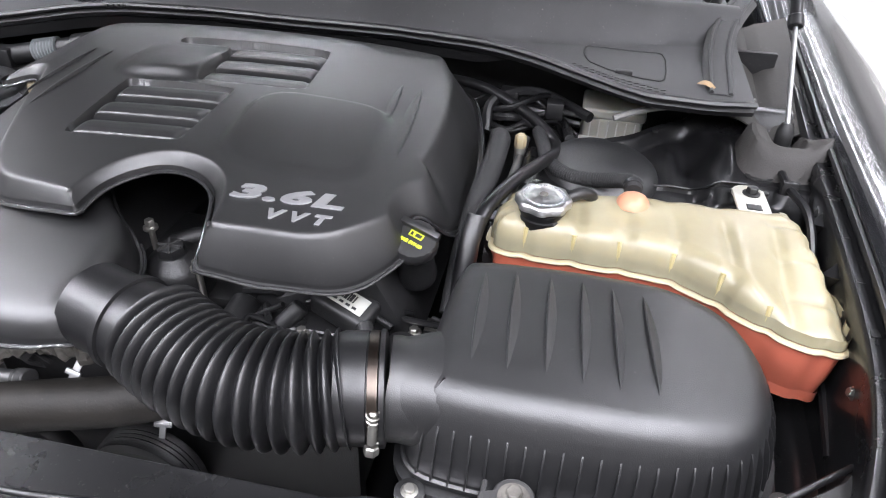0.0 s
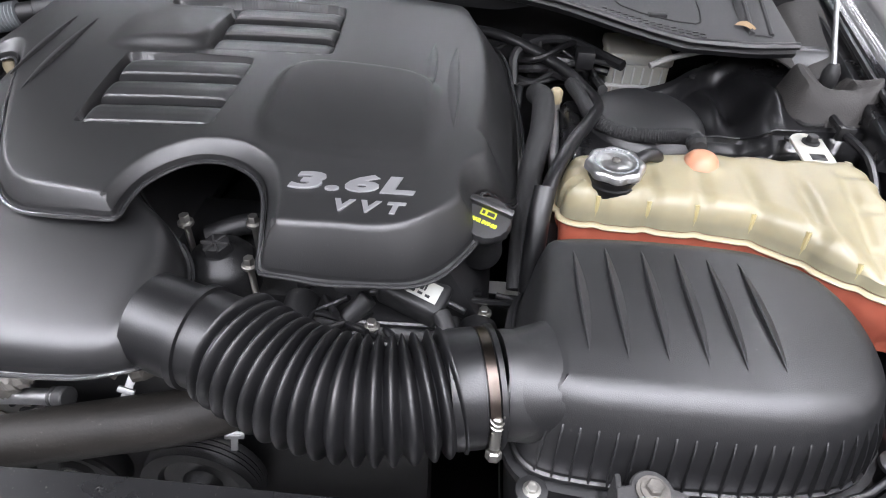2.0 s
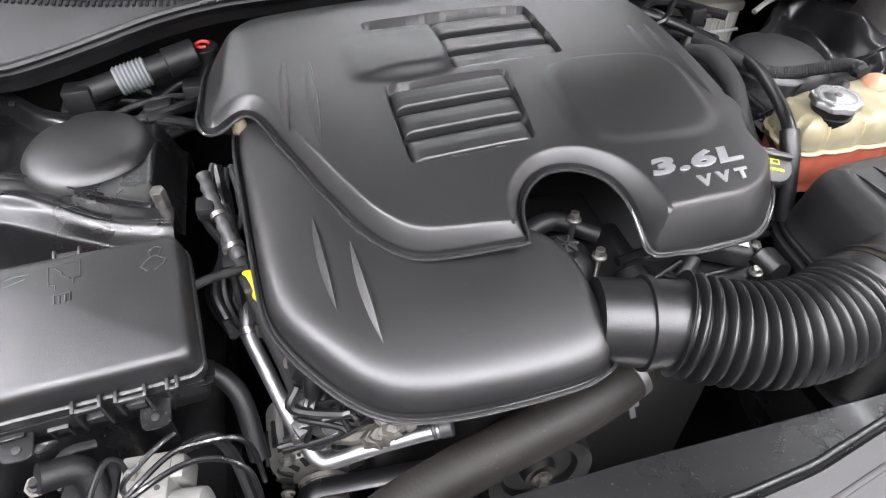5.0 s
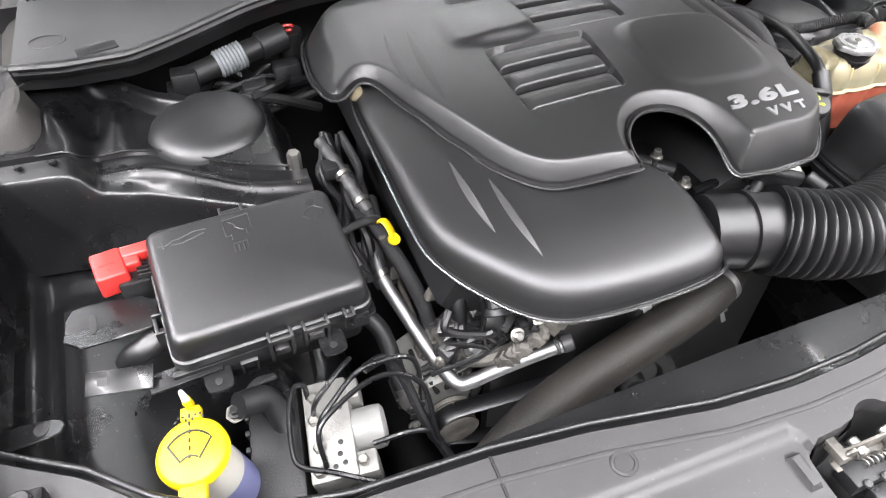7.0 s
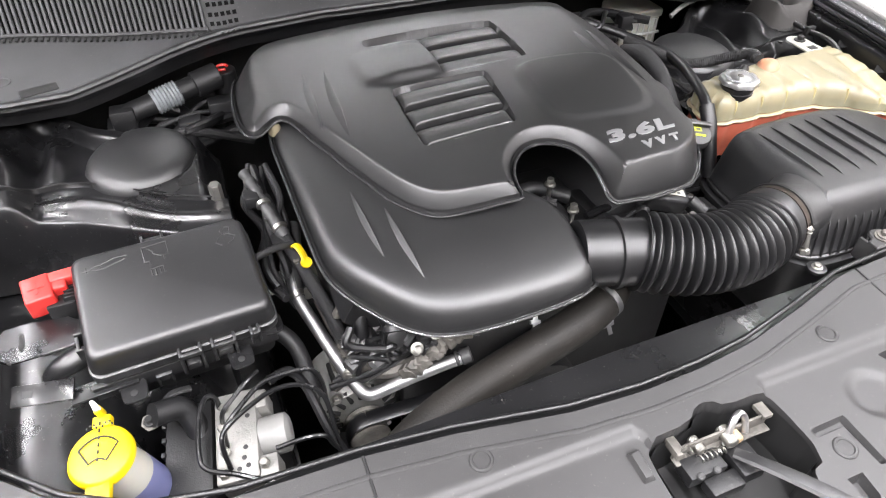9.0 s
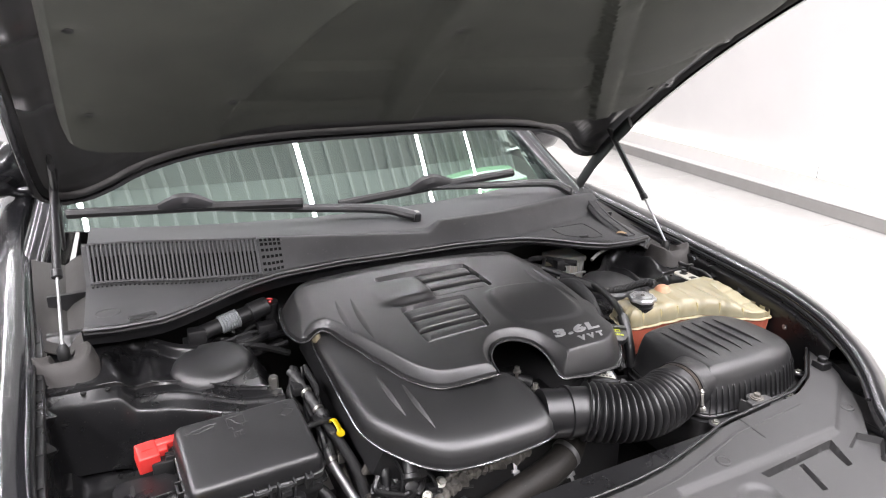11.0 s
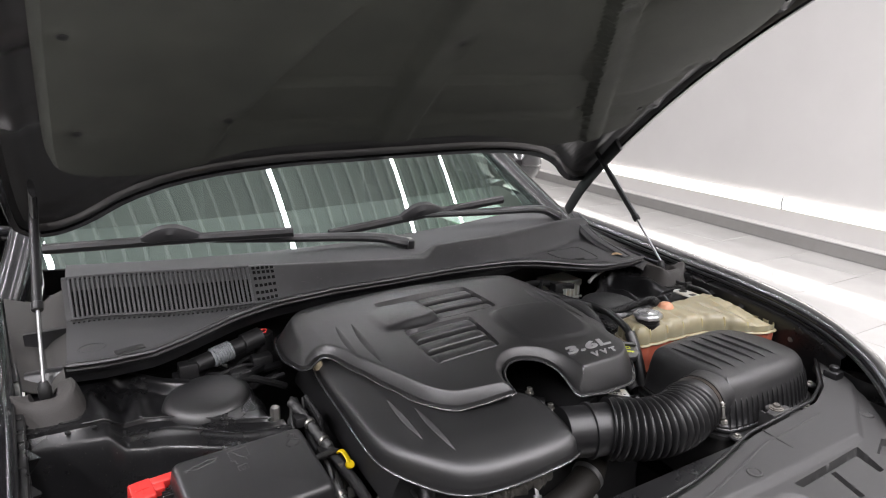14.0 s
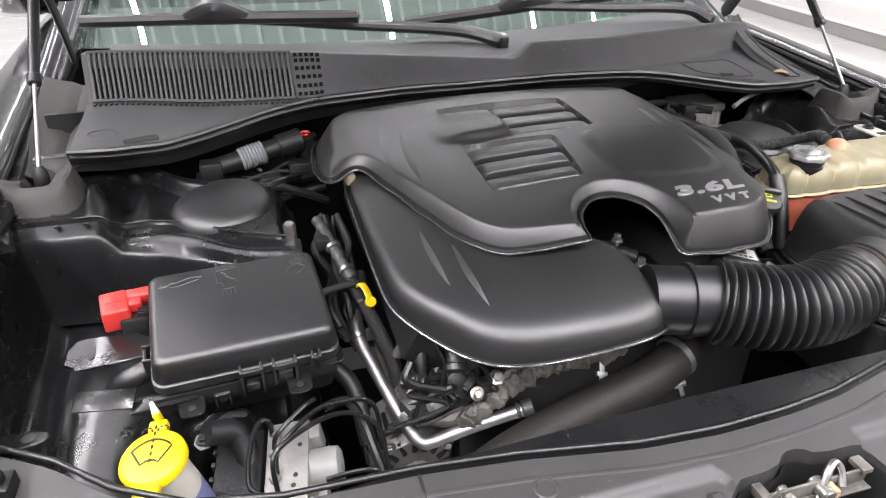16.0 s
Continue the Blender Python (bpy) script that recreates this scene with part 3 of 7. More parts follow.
part("rear_window", sheet(lambda u, v: ((u - 0.5) * (1.2 + 0.2 * v), 3.46 + 0.6 * v, 1.43 - 0.34 * v + 0.03 * math.sin(math.pi * v) - 0.05 * (2 * u - 1) ** 2), 20, 12), M_GLASS, car, "tinted rear window")
for s in (1, -1):
    part("side_window", sheet(lambda u, v, s=s: (s * (0.9 - 0.26 * v), 2.0 + 0.1 * v + (2.0 - 0.6 * v) * u, 1.0 + 0.4 * v), 14, 8), M_GLASS, car, "tinted side window")


def nose_at(u, v):
    x = (u - 0.5) * 1.7
    k = abs(2 * u - 1)
    return x, -0.1 + 0.5 * k ** 4 - 0.05 * math.sin(math.pi * v), 0.22 + 0.38 * v


part("front_bumper", sheet(nose_at, 40, 12, 0.006), M_PAINT, car, "glossy black front bumper")
for s in (1, -1):
    mirror = part("door_mirror", join(
        lathe((s * 0.95, 1.93, 1.07), (s * 0.95, 1.7, 1.07), [(0, 0.05), (0.02, 0.075), (0.08, 0.09), (0.13, 0.07), (0.16, 0.03)], 20, lambda a: 1 + 0.35 * abs(math.cos(a)) ** 2),
        sweep([(s * 0.8, 1.86, 0.985), (s * 0.87, 1.85, 1.0), (s * 0.93, 1.84, 1.03)], 0.022, 10)), M_PAINT, car, "black door mirror")
    part("mirror_glass", lathe((s * 0.95, 1.932, 1.07), (s * 0.95, 1.945, 1.07), [(0, 0.06), (0.004, 0.06), (0.005, 0.055)], 20), M_CAPM, mirror)
for s in (1, -1):
    for y in (0.88, 3.9):
        part("wheel", lathe((s * 0.68, y, 0.33), (s * 0.9, y, 0.33), [(0, 0.2), (0.02, 0.31), (0.06, 0.33), (0.17, 0.33), (0.2, 0.31), (0.2, 0.22), (0.18, 0.2), (0.17, 0.08)], 32), M_TYRE, car)


part("panel_edge", sweep(curve([(0.5, 0.882, 0.896), (0.535, 0.895, 0.906), (0.6, 0.908, 0.918), (0.64, 0.91, 0.926), (0.685, 0.918, 0.929)], 6), 0.0042, 8), M_DULLGREY, car, "pale bent edge of the cowl side panel")

# ---- inner aprons with strut towers ----
def lump(x, y, cx, cy, rx, ry, h):
    return h * math.exp(-((x - cx) / rx) ** 2 - ((y - cy) / ry) ** 2)


FLANGE = [(0.36, 0.665), (0.385, 0.669), (0.45, 0.70), (0.492, 0.732), (0.54, 0.762), (0.572, 0.772), (0.605, 0.77), (0.618, 0.752), (0.66, 0.754), (0.76, 0.757)]
FOLD = [(0.36, 0.6), (0.42, 0.624), (0.447, 0.641), (0.478, 0.658), (0.521, 0.684), (0.555, 0.704), (0.584, 0.713), (0.611, 0.725), (0.66, 0.736), (0.76, 0.748)]
REARLINE = [(0.36, 0.835), (0.45, 0.84), (0.495, 0.85), (0.529, 0.872), (0.556, 0.906), (0.591, 0.94), (0.64, 0.948), (0.76, 0.95)]


def apron_at(s):
    """Tower panel: an upper skin with pressed lumps, a welded flange, a lower step with troughs, then a wall."""
    def at(u, v):
        inner = 0.365
        x = inner + (0.745 - inner) * u
        fl = (lerp(FLANGE, x - 0.006) + lerp(FLANGE, x) + lerp(FLANGE, x + 0.006)) / 3
        fo = (lerp(FOLD, x - 0.006) + lerp(FOLD, x) + lerp(FOLD, x + 0.006)) / 3
        side = float(smooth01((x - 0.60) / 0.03))
        if v < 0.18:
            k = v / 0.18
            y = fo - 0.03 + 0.03 * k
            z = (0.84 + 0.027 * side) - 0.125 * (1 - k) ** 1.6
        elif v < 0.5:
            k = (v - 0.18) / 0.32
            y = fo + (fl - 0.0015 - fo) * k
            z = 0.84 + 0.027 * side + (0.014 - 0.002 * side) * k
            z -= (1 - side) * 0.003 * math.sin(math.pi * k) * math.sin(9 + x * 40)
            z += 0.004 * (1 - side) * math.exp(-((k - 0.5) / 0.12) ** 2)
        else:
            k = (v - 0.5) / 0.5
            rear = (lerp(REARLINE, x - 0.01) + lerp(REARLINE, x) + lerp(REARLINE, x + 0.01)) / 3
            y = fl + (rear - fl) * min(1.0, k / 0.86)
            z = 0.860 + 0.025 * side
            z += lump(x, y, 0.645, 0.825, 0.016, 0.04, 0.017) - lump(x, y, 0.612, 0.835, 0.02, 0.03, 0.016)
            z += lump(x, y, 0.578, 0.83, 0.013, 0.045, 0.016) - lump(x, y, 0.552, 0.80, 0.018, 0.03, 0.008)
            z += 0.02 * float(smooth01((y - rear + 0.034) / 0.02)) * float(smooth01((x - 0.44) / 0.06))
            z += 0.006 * float(smooth01((y - 0.9) / 0.02)) * float(smooth01((x - 0.58) / 0.05))
            z -= 0.05 * float(smooth01((0.395 - x) / 0.03))
            if k > 0.86:
                y += 0.012 * (k - 0.86) / 0.14
                z -= 0.055 * ((k - 0.86) / 0.14) ** 1.3
        return s * x, y, z
    return at


def lower_tray(s):
    """Deep pressed black tray ahead of the tower, with a rounded raised border."""
    def at(u, v):
        y = 0.15 + 0.6 * v
        x = 0.36 + (soft(FIN, max(y, 0.3)) - 0.002 - 0.36) * u
        e = soft(FIN, max(y, 0.3)) - x
        z = 0.715 + 0.012 * float(smooth01((x - 0.5) / 0.1))
        border = min(e - 0.0, 0.715 - y)
        z += 0.018 * float(smooth01((0.045 - e) / 0.016)) + 0.008 * float(smooth01((y - 0.672) / 0.03)) * float(smooth01((0.69 - x) / 0.02) * 0.4 + 0.6)
        z += 0.09 * float(smooth01((0.016 - e) / 0.016)) ** 2
        z += 0.006 * math.exp(-((e - 0.062) / 0.006) ** 2) * float(smooth01((0.66 - y) / 0.02))
        z -= 0.24 * float(smooth01((0.55 - x) / 0.075)) * float(smooth01((0.5 - y) / 0.06)) + 0.22 * float(smooth01((0.47 - x) / 0.09)) * float(smooth01((y - 0.44) / 0.06))
        return s * x, y, z
    return at


for s in (1, -1):
    ap = part("strut_apron", sheet(apron_at(s), 90, 110, 0.0012), M_APRON, car, "black painted pressed strut tower panel")
    part("wheel_arch_tray", sheet(lower_tray(s), 70, 60, 0.0015), M_APRON, car, "black painted pressed side tray")
    # flange along the front edge of the tower
    line = [(s * x, lerp(FLANGE, x) - 0.003, 0.8615 + 0.025 * float(smooth01((x - 0.6) / 0.03))) for x in np.linspace(0.372, 0.66, 40)]
    part("tower_flange", sweep(line, 0.0016, 6, 1.0), M_APRON, ap, "thin bare-edged weld flange")
    tx = 0.489 if s > 0 else 0.467
    part("tower_cap", lathe((s * tx, 0.79, 0.841), (s * (tx + 0.006), 0.783, 0.941), [(-0.012, 0.0785), (0.002, 0.078), (0.012, 0.0765), (0.02, 0.0745), (0.0265, 0.071), (0.031, 0.066), (0.034, 0.06), (0.0355, 0.055), (0.0375, 0.042), (0.0392, 0.025), (0.04, 0.01), (0.0402, 0.0005)], 56), M_BOX, car, "black domed plastic strut tower cap")
    # black discs put the shade of the panel's holes into colour
    holes = [lathe((s * x, y, z), (s * x, y, z + 1), [(-0.002, 0.011), (0.0015, 0.011), (0.002, 0.0075), (0.0005, 0.007)], 20, lambda a: 1 + 0.5 * abs(math.cos(a))) for x, y, z in ((0.677, 0.774, 0.8865),)]
    holes += [lathe((s * x, y, z), (s * x, y, z + 1), [(-0.002, 0.004), (0.001, 0.004), (0.0012, 0.003)], 12) for x, y, z in ((0.56, 0.885, 0.884), (0.681, 0.744, 0.8805), (0.644, 0.742, 0.8805))]
    parts("apron_hole", holes, M_INK, ap)
    # hood strut foot: moulded foam block and ball stud
    FT = [(s * px_, py_) for px_, py_ in ((0.652, 0.81), (0.66, 0.778), (0.695, 0.768), (0.735, 0.775), (0.765, 0.79), (0.772, 0.815), (0.745, 0.826), (0.738, 0.85), (0.71, 0.868), (0.665, 0.87))]
    foot = part("strut_foot", shell(FT, lambda x, y: x * 0 + 0.872, lambda x, y: 0.92 + 0.014 * smooth01((np.abs(np.abs(x) - 0.709) - 0.018) / 0.03) - 0.034 * smooth01((0.021 - np.abs(np.abs(x) - 0.711)) / 0.01) * smooth01((y - 0.797) / 0.025) - 0.012 * smooth01((0.8 - y) / 0.03), [(-0.012, 0.0), (-0.006, 0.2), (0.0, 0.5), (0.005, 0.8), (0.009, 0.94), (0.014, 1.0)], 0.004, 2), M_FOAM, car, "grey moulded foam block round the hood strut foot")
    part("ball_stud", join(rod((s * 0.709, 0.834, 0.895), (s * 0.709, 0.834, 0.918), 0.007), lathe((s * 0.709, 0.834, 0.905), (s * 0.709, 0.845, 0.99), [(0, 0.008), (0.004, 0.0105), (0.02, 0.0105), (0.03, 0.006)], 14)), M_INK, foot)
    strut = thing("hood_strut", (s * 0.709, 0.834, 0.92), "black gas strut with a bright rod holding up the hood", "gas strut", "hood struts")
    base, mid, end = Vector((s * 0.709, 0.836, 0.93)), Vector((s * 0.707, 0.932, 1.031)), Vector((s * 0.698, 1.075, 1.18))
    part("rod", rod(base, mid, 0.0031), M_STEEL, strut, "bright steel rod")
    part("cylinder", join(rod(mid, end, 0.008), rod(mid - (end - mid).normalized() * 0.004, mid + (end - mid).normalized() * 0.012, 0.0098)), M_WIPER, strut)
    part("end_fitting", rod(end, end + (end - mid).normalized() * 0.03, 0.008), M_INK, strut)
for s in (1, -1):
    part("frame_rail", join(rbox(s * 0.42 - 0.055, s * 0.42 + 0.055, 0.12, 1.05, 0.5, 0.6, 0.012, 2), rbox(s * 0.46 - 0.05, s * 0.46 + 0.05, 0.52, 1.08, 0.6, 0.72, 0.02, 2)), M_APRON, car, "black painted frame rail")
part("bay_floor", rbox(-0.75, 0.75, 0.1, 1.1, 0.2, 0.24, 0.01), M_DARK, car)
part("firewall", sheet(lambda u, v: ((u - 0.5) * 1.5, 1.09 - 0.02 * math.cos(9 * u), 0.3 + 0.64 * v), 24, 8, 0.01), M_DARK, car)

# ---- cowl panel ----
EDGE = [(0.0, 0.975), (0.15, 0.978), (0.28, 0.962), (0.38, 0.935), (0.46, 0.903), (0.54, 0.87), (0.62, 0.866), (0.72, 0.885)]


def cowl_edge(x):
    return float(np.interp(abs(x), [e[0] for e in EDGE], [e[1] for e in EDGE]))


def cowl_lip(x):
    return 0.962 - 0.022 * float(smooth01((abs(x) - 0.3) / 0.25))


def ridge_y(x):
    return 0.997 + 0.113 * float(smooth01((abs(x) - 0.24) / 0.44))


def cowl_z(x, y):
    """Front shelf, steep face up to the ridge, then the wiper channel behind it."""
    r = ridge_y(x)
    foot = max(r - 0.045, cowl_edge(x) + 0.006)
    shelf = cowl_lip(x) + 0.09 * max(0.0, min(y, foot) - cowl_edge(x))
    top = float(np.interp(x, [-0.7, -0.3, 0.085, 0.115, 0.35, 0.68], [1.03, 1.03, 0.992, 1.02, 1.02, 1.003]))
    if y <= r:
        return shelf + (top - shelf) * float(smooth01((y - foot) / (r - foot))) ** 0.8
    return top - (top - 0.985) * float(smooth01((y - r - 0.012) / 0.06))


def cowl_at(u, v):
    x = (u - 0.5) * 1.35
    a, b = cowl_edge(x), 1.27 + 0.17 * (x / 0.75) ** 2
    r = ridge_y(x)
    y = a + (r - a) * v / 0.55 if v < 0.55 else r + (b - r) * (v - 0.55) / 0.45
    return x, y, cowl_z(x, y)


def wall_pt(x, h, out=0.0):
    """A point on the steep face, h from its foot (0) to the ridge (1)."""
    r = ridge_y(x)
    foot = max(r - 0.045, cowl_edge(x) + 0.006)
    y = foot + (r - foot) * h
    z = cowl_z(x, y)
    return Vector((x, y - 0.8 * out, z + 0.5 * out))


cowl = thing("cowl_panel", (0, 1.1, 0.93), "weathered dark grey plastic cowl panel below the windscreen", "cowl panel")
part("panel", sheet(cowl_at, 120, 50, 0.003), M_COWL, cowl)
lip = [(x, cowl_edge(x) - 0.004, cowl_lip(x)) for x in np.linspace(-0.675, 0.675, 90)]
part("front_lip", sweep(lip, 0.006, 8, 0.8), M_BOX, cowl)
part("front_wall", sheet(lambda u, v: ((u - 0.5) * 1.36, cowl_edge((u - 0.5) * 1.36) + 0.012 * v + 0.004, cowl_lip((u - 0.5) * 1.36) - 0.002 - (0.036 - 0.026 * float(smooth01(((u - 0.5) * 1.36 - 0.28) / 0.1))) * v), 90, 6, 0.003), M_DARK, cowl)
part("seal", sweep([(x, y + 0.012, z - 0.012) for x, y, z in lip], 0.009, 8), M_HOSE, cowl, "black rubber bulb seal")


def on_cowl(x, y, dz=0.0):
    return Vector((x, y, cowl_z(x, y) + dz))


# intake grille: close slats on the steep face over a strip painted as shade
gx0, gx1 = -0.662, -0.335
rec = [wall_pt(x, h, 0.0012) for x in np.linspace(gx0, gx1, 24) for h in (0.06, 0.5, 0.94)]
part("grille_shade", (rec, [(3 * i + k, 3 * i + k + 1, 3 * i + k + 4, 3 * i + k + 3) for i in range(23) for k in (0, 1)]), M_VOID, cowl)
for x in np.linspace(gx0, gx1, 40):
    part("slat", sweep([wall_pt(x, h, 0.0034) for h in (0.04, 0.35, 0.65, 0.96)], 0.0027, 6), M_SLAT, cowl)
for h, r in ((0.02, 0.0035), (0.97, 0.0035)):
    part("cross_bar", sweep([wall_pt(x, h, 0.0034) for x in np.linspace(gx0 - 0.004, gx1 + 0.004, 24)], r, 6), M_COWL, cowl)
# square pads in the same painted shade stand in for the holes
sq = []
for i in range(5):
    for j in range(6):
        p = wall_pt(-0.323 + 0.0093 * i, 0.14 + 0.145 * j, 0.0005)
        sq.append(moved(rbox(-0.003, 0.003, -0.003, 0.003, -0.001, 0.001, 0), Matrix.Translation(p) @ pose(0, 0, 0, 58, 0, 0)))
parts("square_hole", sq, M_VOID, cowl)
teeth = []
for x in np.linspace(gx0, gx1 + 0.05, 44):
    p = wall_pt(x, 0.0)
    q = on_cowl(x, p.y - 0.011, 0.0008)
    teeth.append(rbox(q.x - 0.0018, q.x + 0.0018, q.y - 0.009, q.y + 0.009, q.z - 0.002, q.z + 0.0012, 0))
parts("lower_tooth", teeth, M_INK, cowl)
# filter door outline with clip, moulded lettering as bars
door = [(0.447, 0.965), (0.447, 0.995), (0.455, 1.004), (0.55, 1.012), (0.566, 1.005), (0.564, 0.925), (0.552, 0.908), (0.46, 0.938)]
lid_line = resample(chaikin(door, 1), 0.006)
part("service_lid", sweep([on_cowl(p[0], p[1], 0.0006) for p in lid_line] + [on_cowl(*lid_line[0], 0.0006)], 0.0011, 6), M_INK, cowl)
c = on_cowl(0.505, 0.928, 0.0)
part("lid_clip", rbox(c.x - 0.012, c.x + 0.012, c.y - 0.005, c.y + 0.005, c.z - 0.002, c.z + 0.004, 0.001), M_INK, cowl)
bars = []
for j in range(2):
    for i in range(15):
        q = on_cowl(0.434 + 0.0088 * i, 0.93 - 0.0031 * i - 0.008 * j, 0.0004)
        bars.append(rbox(q.x - 0.0032, q.x + 0.0032, q.y - 0.0014, q.y + 0.0014, q.z - 0.001, q.z + 0.0006, 0))
parts("moulded_text_bar", bars, M_PANEL, cowl)
c = on_cowl(0.612, 0.915, 0.002)
solid("dry_leaf", sheet(lambda u, v: (c.x - 0.009 + 0.018 * u + 0.004 * v, c.y + 0.009 * (v - 0.5) * math.sin(math.pi * (0.1 + 0.85 * u)) - 0.02 * u, c.z + 0.004 * math.sin(3 * u) + 0.003 * v), 10, 5, 0.0004), M_LEAF, "small dry brown leaf lying on the cowl", "leaf")
for s in (1, -1):
    end = [(s * 0.632, 0.89, 0.936), (s * 0.634, 0.93, 0.944), (s * 0.638, 1.0, 0.957), (s * 0.65, 1.07, 0.975), (s * 0.672, 1.13, 0.99), (s * 0.69, 1.17, 1.0)]
    if s > 0:
        part("end_moulding", sweep(curve(end, 10), 0.021, 14, 0.42), M_COWL, cowl, "wide moulded end of the cowl")
        for off, lift in ((-0.012, 0.009), (0.013, 0.008)):
            part("end_bead", sweep(curve([(q[0] + off, q[1], q[2] + lift) for q in end], 10), 0.0032, 8), M_COWL, cowl)
    else:
        q = on_cowl(-0.574, 0.888, 0.0006)
        # black pad in place of a cut notch; its shade is painted
        part("cable_notch", moved(rbox(-0.026, 0.024, -0.009, 0.012, -0.003, 0.0012, 0.002), Matrix.Translation(q) @ pose(0, 0, 0, 4, 0, 14)), M_INK, cowl, "black pad painted as a shaded notch in the cowl edge")
        q = on_cowl(-0.635, 0.925, 0.0004)
        part("oval_dimple", sweep([q + Vector((0.022 * math.cos(a), 0.015 * math.sin(a), 0.002 * math.sin(a))) for a in np.linspace(0, 2 * math.pi, 25)], 0.0016, 6, 0.6), M_COWL, cowl)

    def gutter_at(u, v, s=s):
        y = 0.885 + 0.42 * v
        x = 0.65 + (soft(FIN, y) - 0.008 - 0.65) * u
        return s * x, y, 0.905 + 0.1 * (y - 0.885) + 0.012 * math.cos(5 * u) - 0.01 * math.exp(-((u - 0.55) / 0.08) ** 2)
    part("hinge_gutter", sheet(gutter_at, 20, 30, 0.002), M_GUTTER, car, "dusty grey-brown hinge gutter")


# ---- wipers ----
def wiper(pivot, elbow, joint, tip, name_at):
    w = thing("windscreen_wiper", name_at, "black windscreen wiper resting at the foot of the glass", "wiper", "wipers")
    part("pivot_cap", lathe(pivot, pivot + Vector((0, -0.15, 1)), [(-0.025, 0.013), (0.012, 0.013), (0.016, 0.011), (0.018, 0.006)], 18), M_WIPER, w)
    part("arm", sweep(curve([pivot + Vector((0, 0, 0.006)), elbow, (elbow + joint) / 2, joint], 8), lambda t: 0.02 - 0.008 * t, 10, 0.7), M_WIPER, w)
    part("pivot_nut", lathe(pivot + Vector((0, 0, 0.016)), pivot + Vector((0, -0.15, 1)), [(0, 0.008), (0.003, 0.008), (0.004, 0.006)], 6), M_ZINC, w)
    way = (tip - joint).normalized()
    part("bridge", sweep(curve([joint - way * 0.07, joint + Vector((0, 0, 0.016)), joint + way * 0.07], 6), lambda t: 0.008 + 0.01 * math.sin(math.pi * t), 8, 1.2), M_WIPER, w)
    part("blade", sweep([joint - way * 0.28 + Vector((0, 0, -0.004)), joint, joint + way * 0.1, tip], 0.0105, 8, 1.2), M_HOSE, w)


wiper(Vector((0.105, 1.128, 0.992)), Vector((0.02, 1.19, 1.012)), Vector((-0.45, 1.262, 1.05)), Vector((-0.71, 1.335, 1.045)), (0.1, 1.13, 0.96))
wiper(Vector((0.65, 1.2, 0.99)), Vector((0.59, 1.225, 1.02)), Vector((0.2, 1.25, 1.04)), Vector((-0.07, 1.245, 1.02)), (0.65, 1.2, 0.96))

# ---- raised hood ----
def hood_z(y):
    k = min(y, 1.22)
    return 1.671 - 0.4485 * (k - 0.237) - 0.326 * (k - 0.237) * (k - 0.674) - 0.6 * (y - k)


def hood_n(y):
    return Vector((0, -(hood_z(y + 0.005) - hood_z(y - 0.005)) / 0.01, 1)).normalized()


HOOD_EDGE = [(0.0, 0.113), (0.106, 0.15), (0.257, 0.204), (0.405, 0.27), (0.57, 0.35), (0.712, 0.436), (0.735, 0.47), (0.744, 0.56), (0.746, 0.75), (0.752, 1.09), (0.735, 1.165), (0.64, 1.165), (0.5, 1.06), (0.3, 1.02), (0.0, 1.02), (-0.3, 1.02), (-0.5, 1.06), (-0.64, 1.165), (-0.735, 1.165), (-0.752, 1.09), (-0.73, 0.78), (-0.718, 0.52), (-0.715, 0.475), (-0.713, 0.457), (-0.7, 0.442), (-0.655, 0.398), (-0.603, 0.353), (-0.553, 0.312), (-0.505, 0.271), (-0.474, 0.243), (-0.461, 0.217), (-0.446, 0.188), (-0.4, 0.148), (-0.27, 0.108), (-0.115, 0.09), (-0.034, 0.099)]


def hood_pt(x, y, up=0.0):
    return Vector((x, y, hood_z(y))) + hood_n(y) * up


hood = thing("hood", (0, 1.1, 1.16), "raised black car hood seen from below", "hood")
HO = ccw(resample(chaikin(HOOD_EDGE, 2), 0.014))


def hood_layer(P, up, step=0.04):
    v, f = fill(P, step, lambda x, y: x * 0)
    return [tuple(hood_pt(a, b, up)) for a, b, _ in v], f


def hood_band(P, Q, up0, up1):
    n = len(P)
    V = [tuple(hood_pt(*p, up0)) for p in P] + [tuple(hood_pt(*q, up1)) for q in Q]
    return V, [(k, (k + 1) % n, n + (k + 1) % n, n + k) for k in range(n)]


part("outer_skin", join(hood_layer(inset(HO, 0.07), 0.032), hood_band(inset(HO, 0.07), inset(HO, 0.006), 0.032, 0.008), hood_band(inset(HO, 0.006), HO, 0.008, 0.002), hood_band(HO, inset(HO, 0.003), 0.004, -0.001), hood_band(inset(HO, 0.003), inset(HO, 0.014), -0.001, -0.002), hood_band(inset(HO, 0.014), inset(HO, 0.0145), -0.002, 0.006)), M_PAINT, hood, "gloss black outer hood skin")
RECESS = ccw(resample(chaikin([(-0.268, 0.27), (-0.252, 0.195), (-0.17, 0.181), (-0.04, 0.183), (0.06, 0.195), (0.14, 0.214), (0.21, 0.25), (0.245, 0.29), (0.255, 0.338), (0.0, 0.335), (-0.28, 0.33)], 2), 0.01))


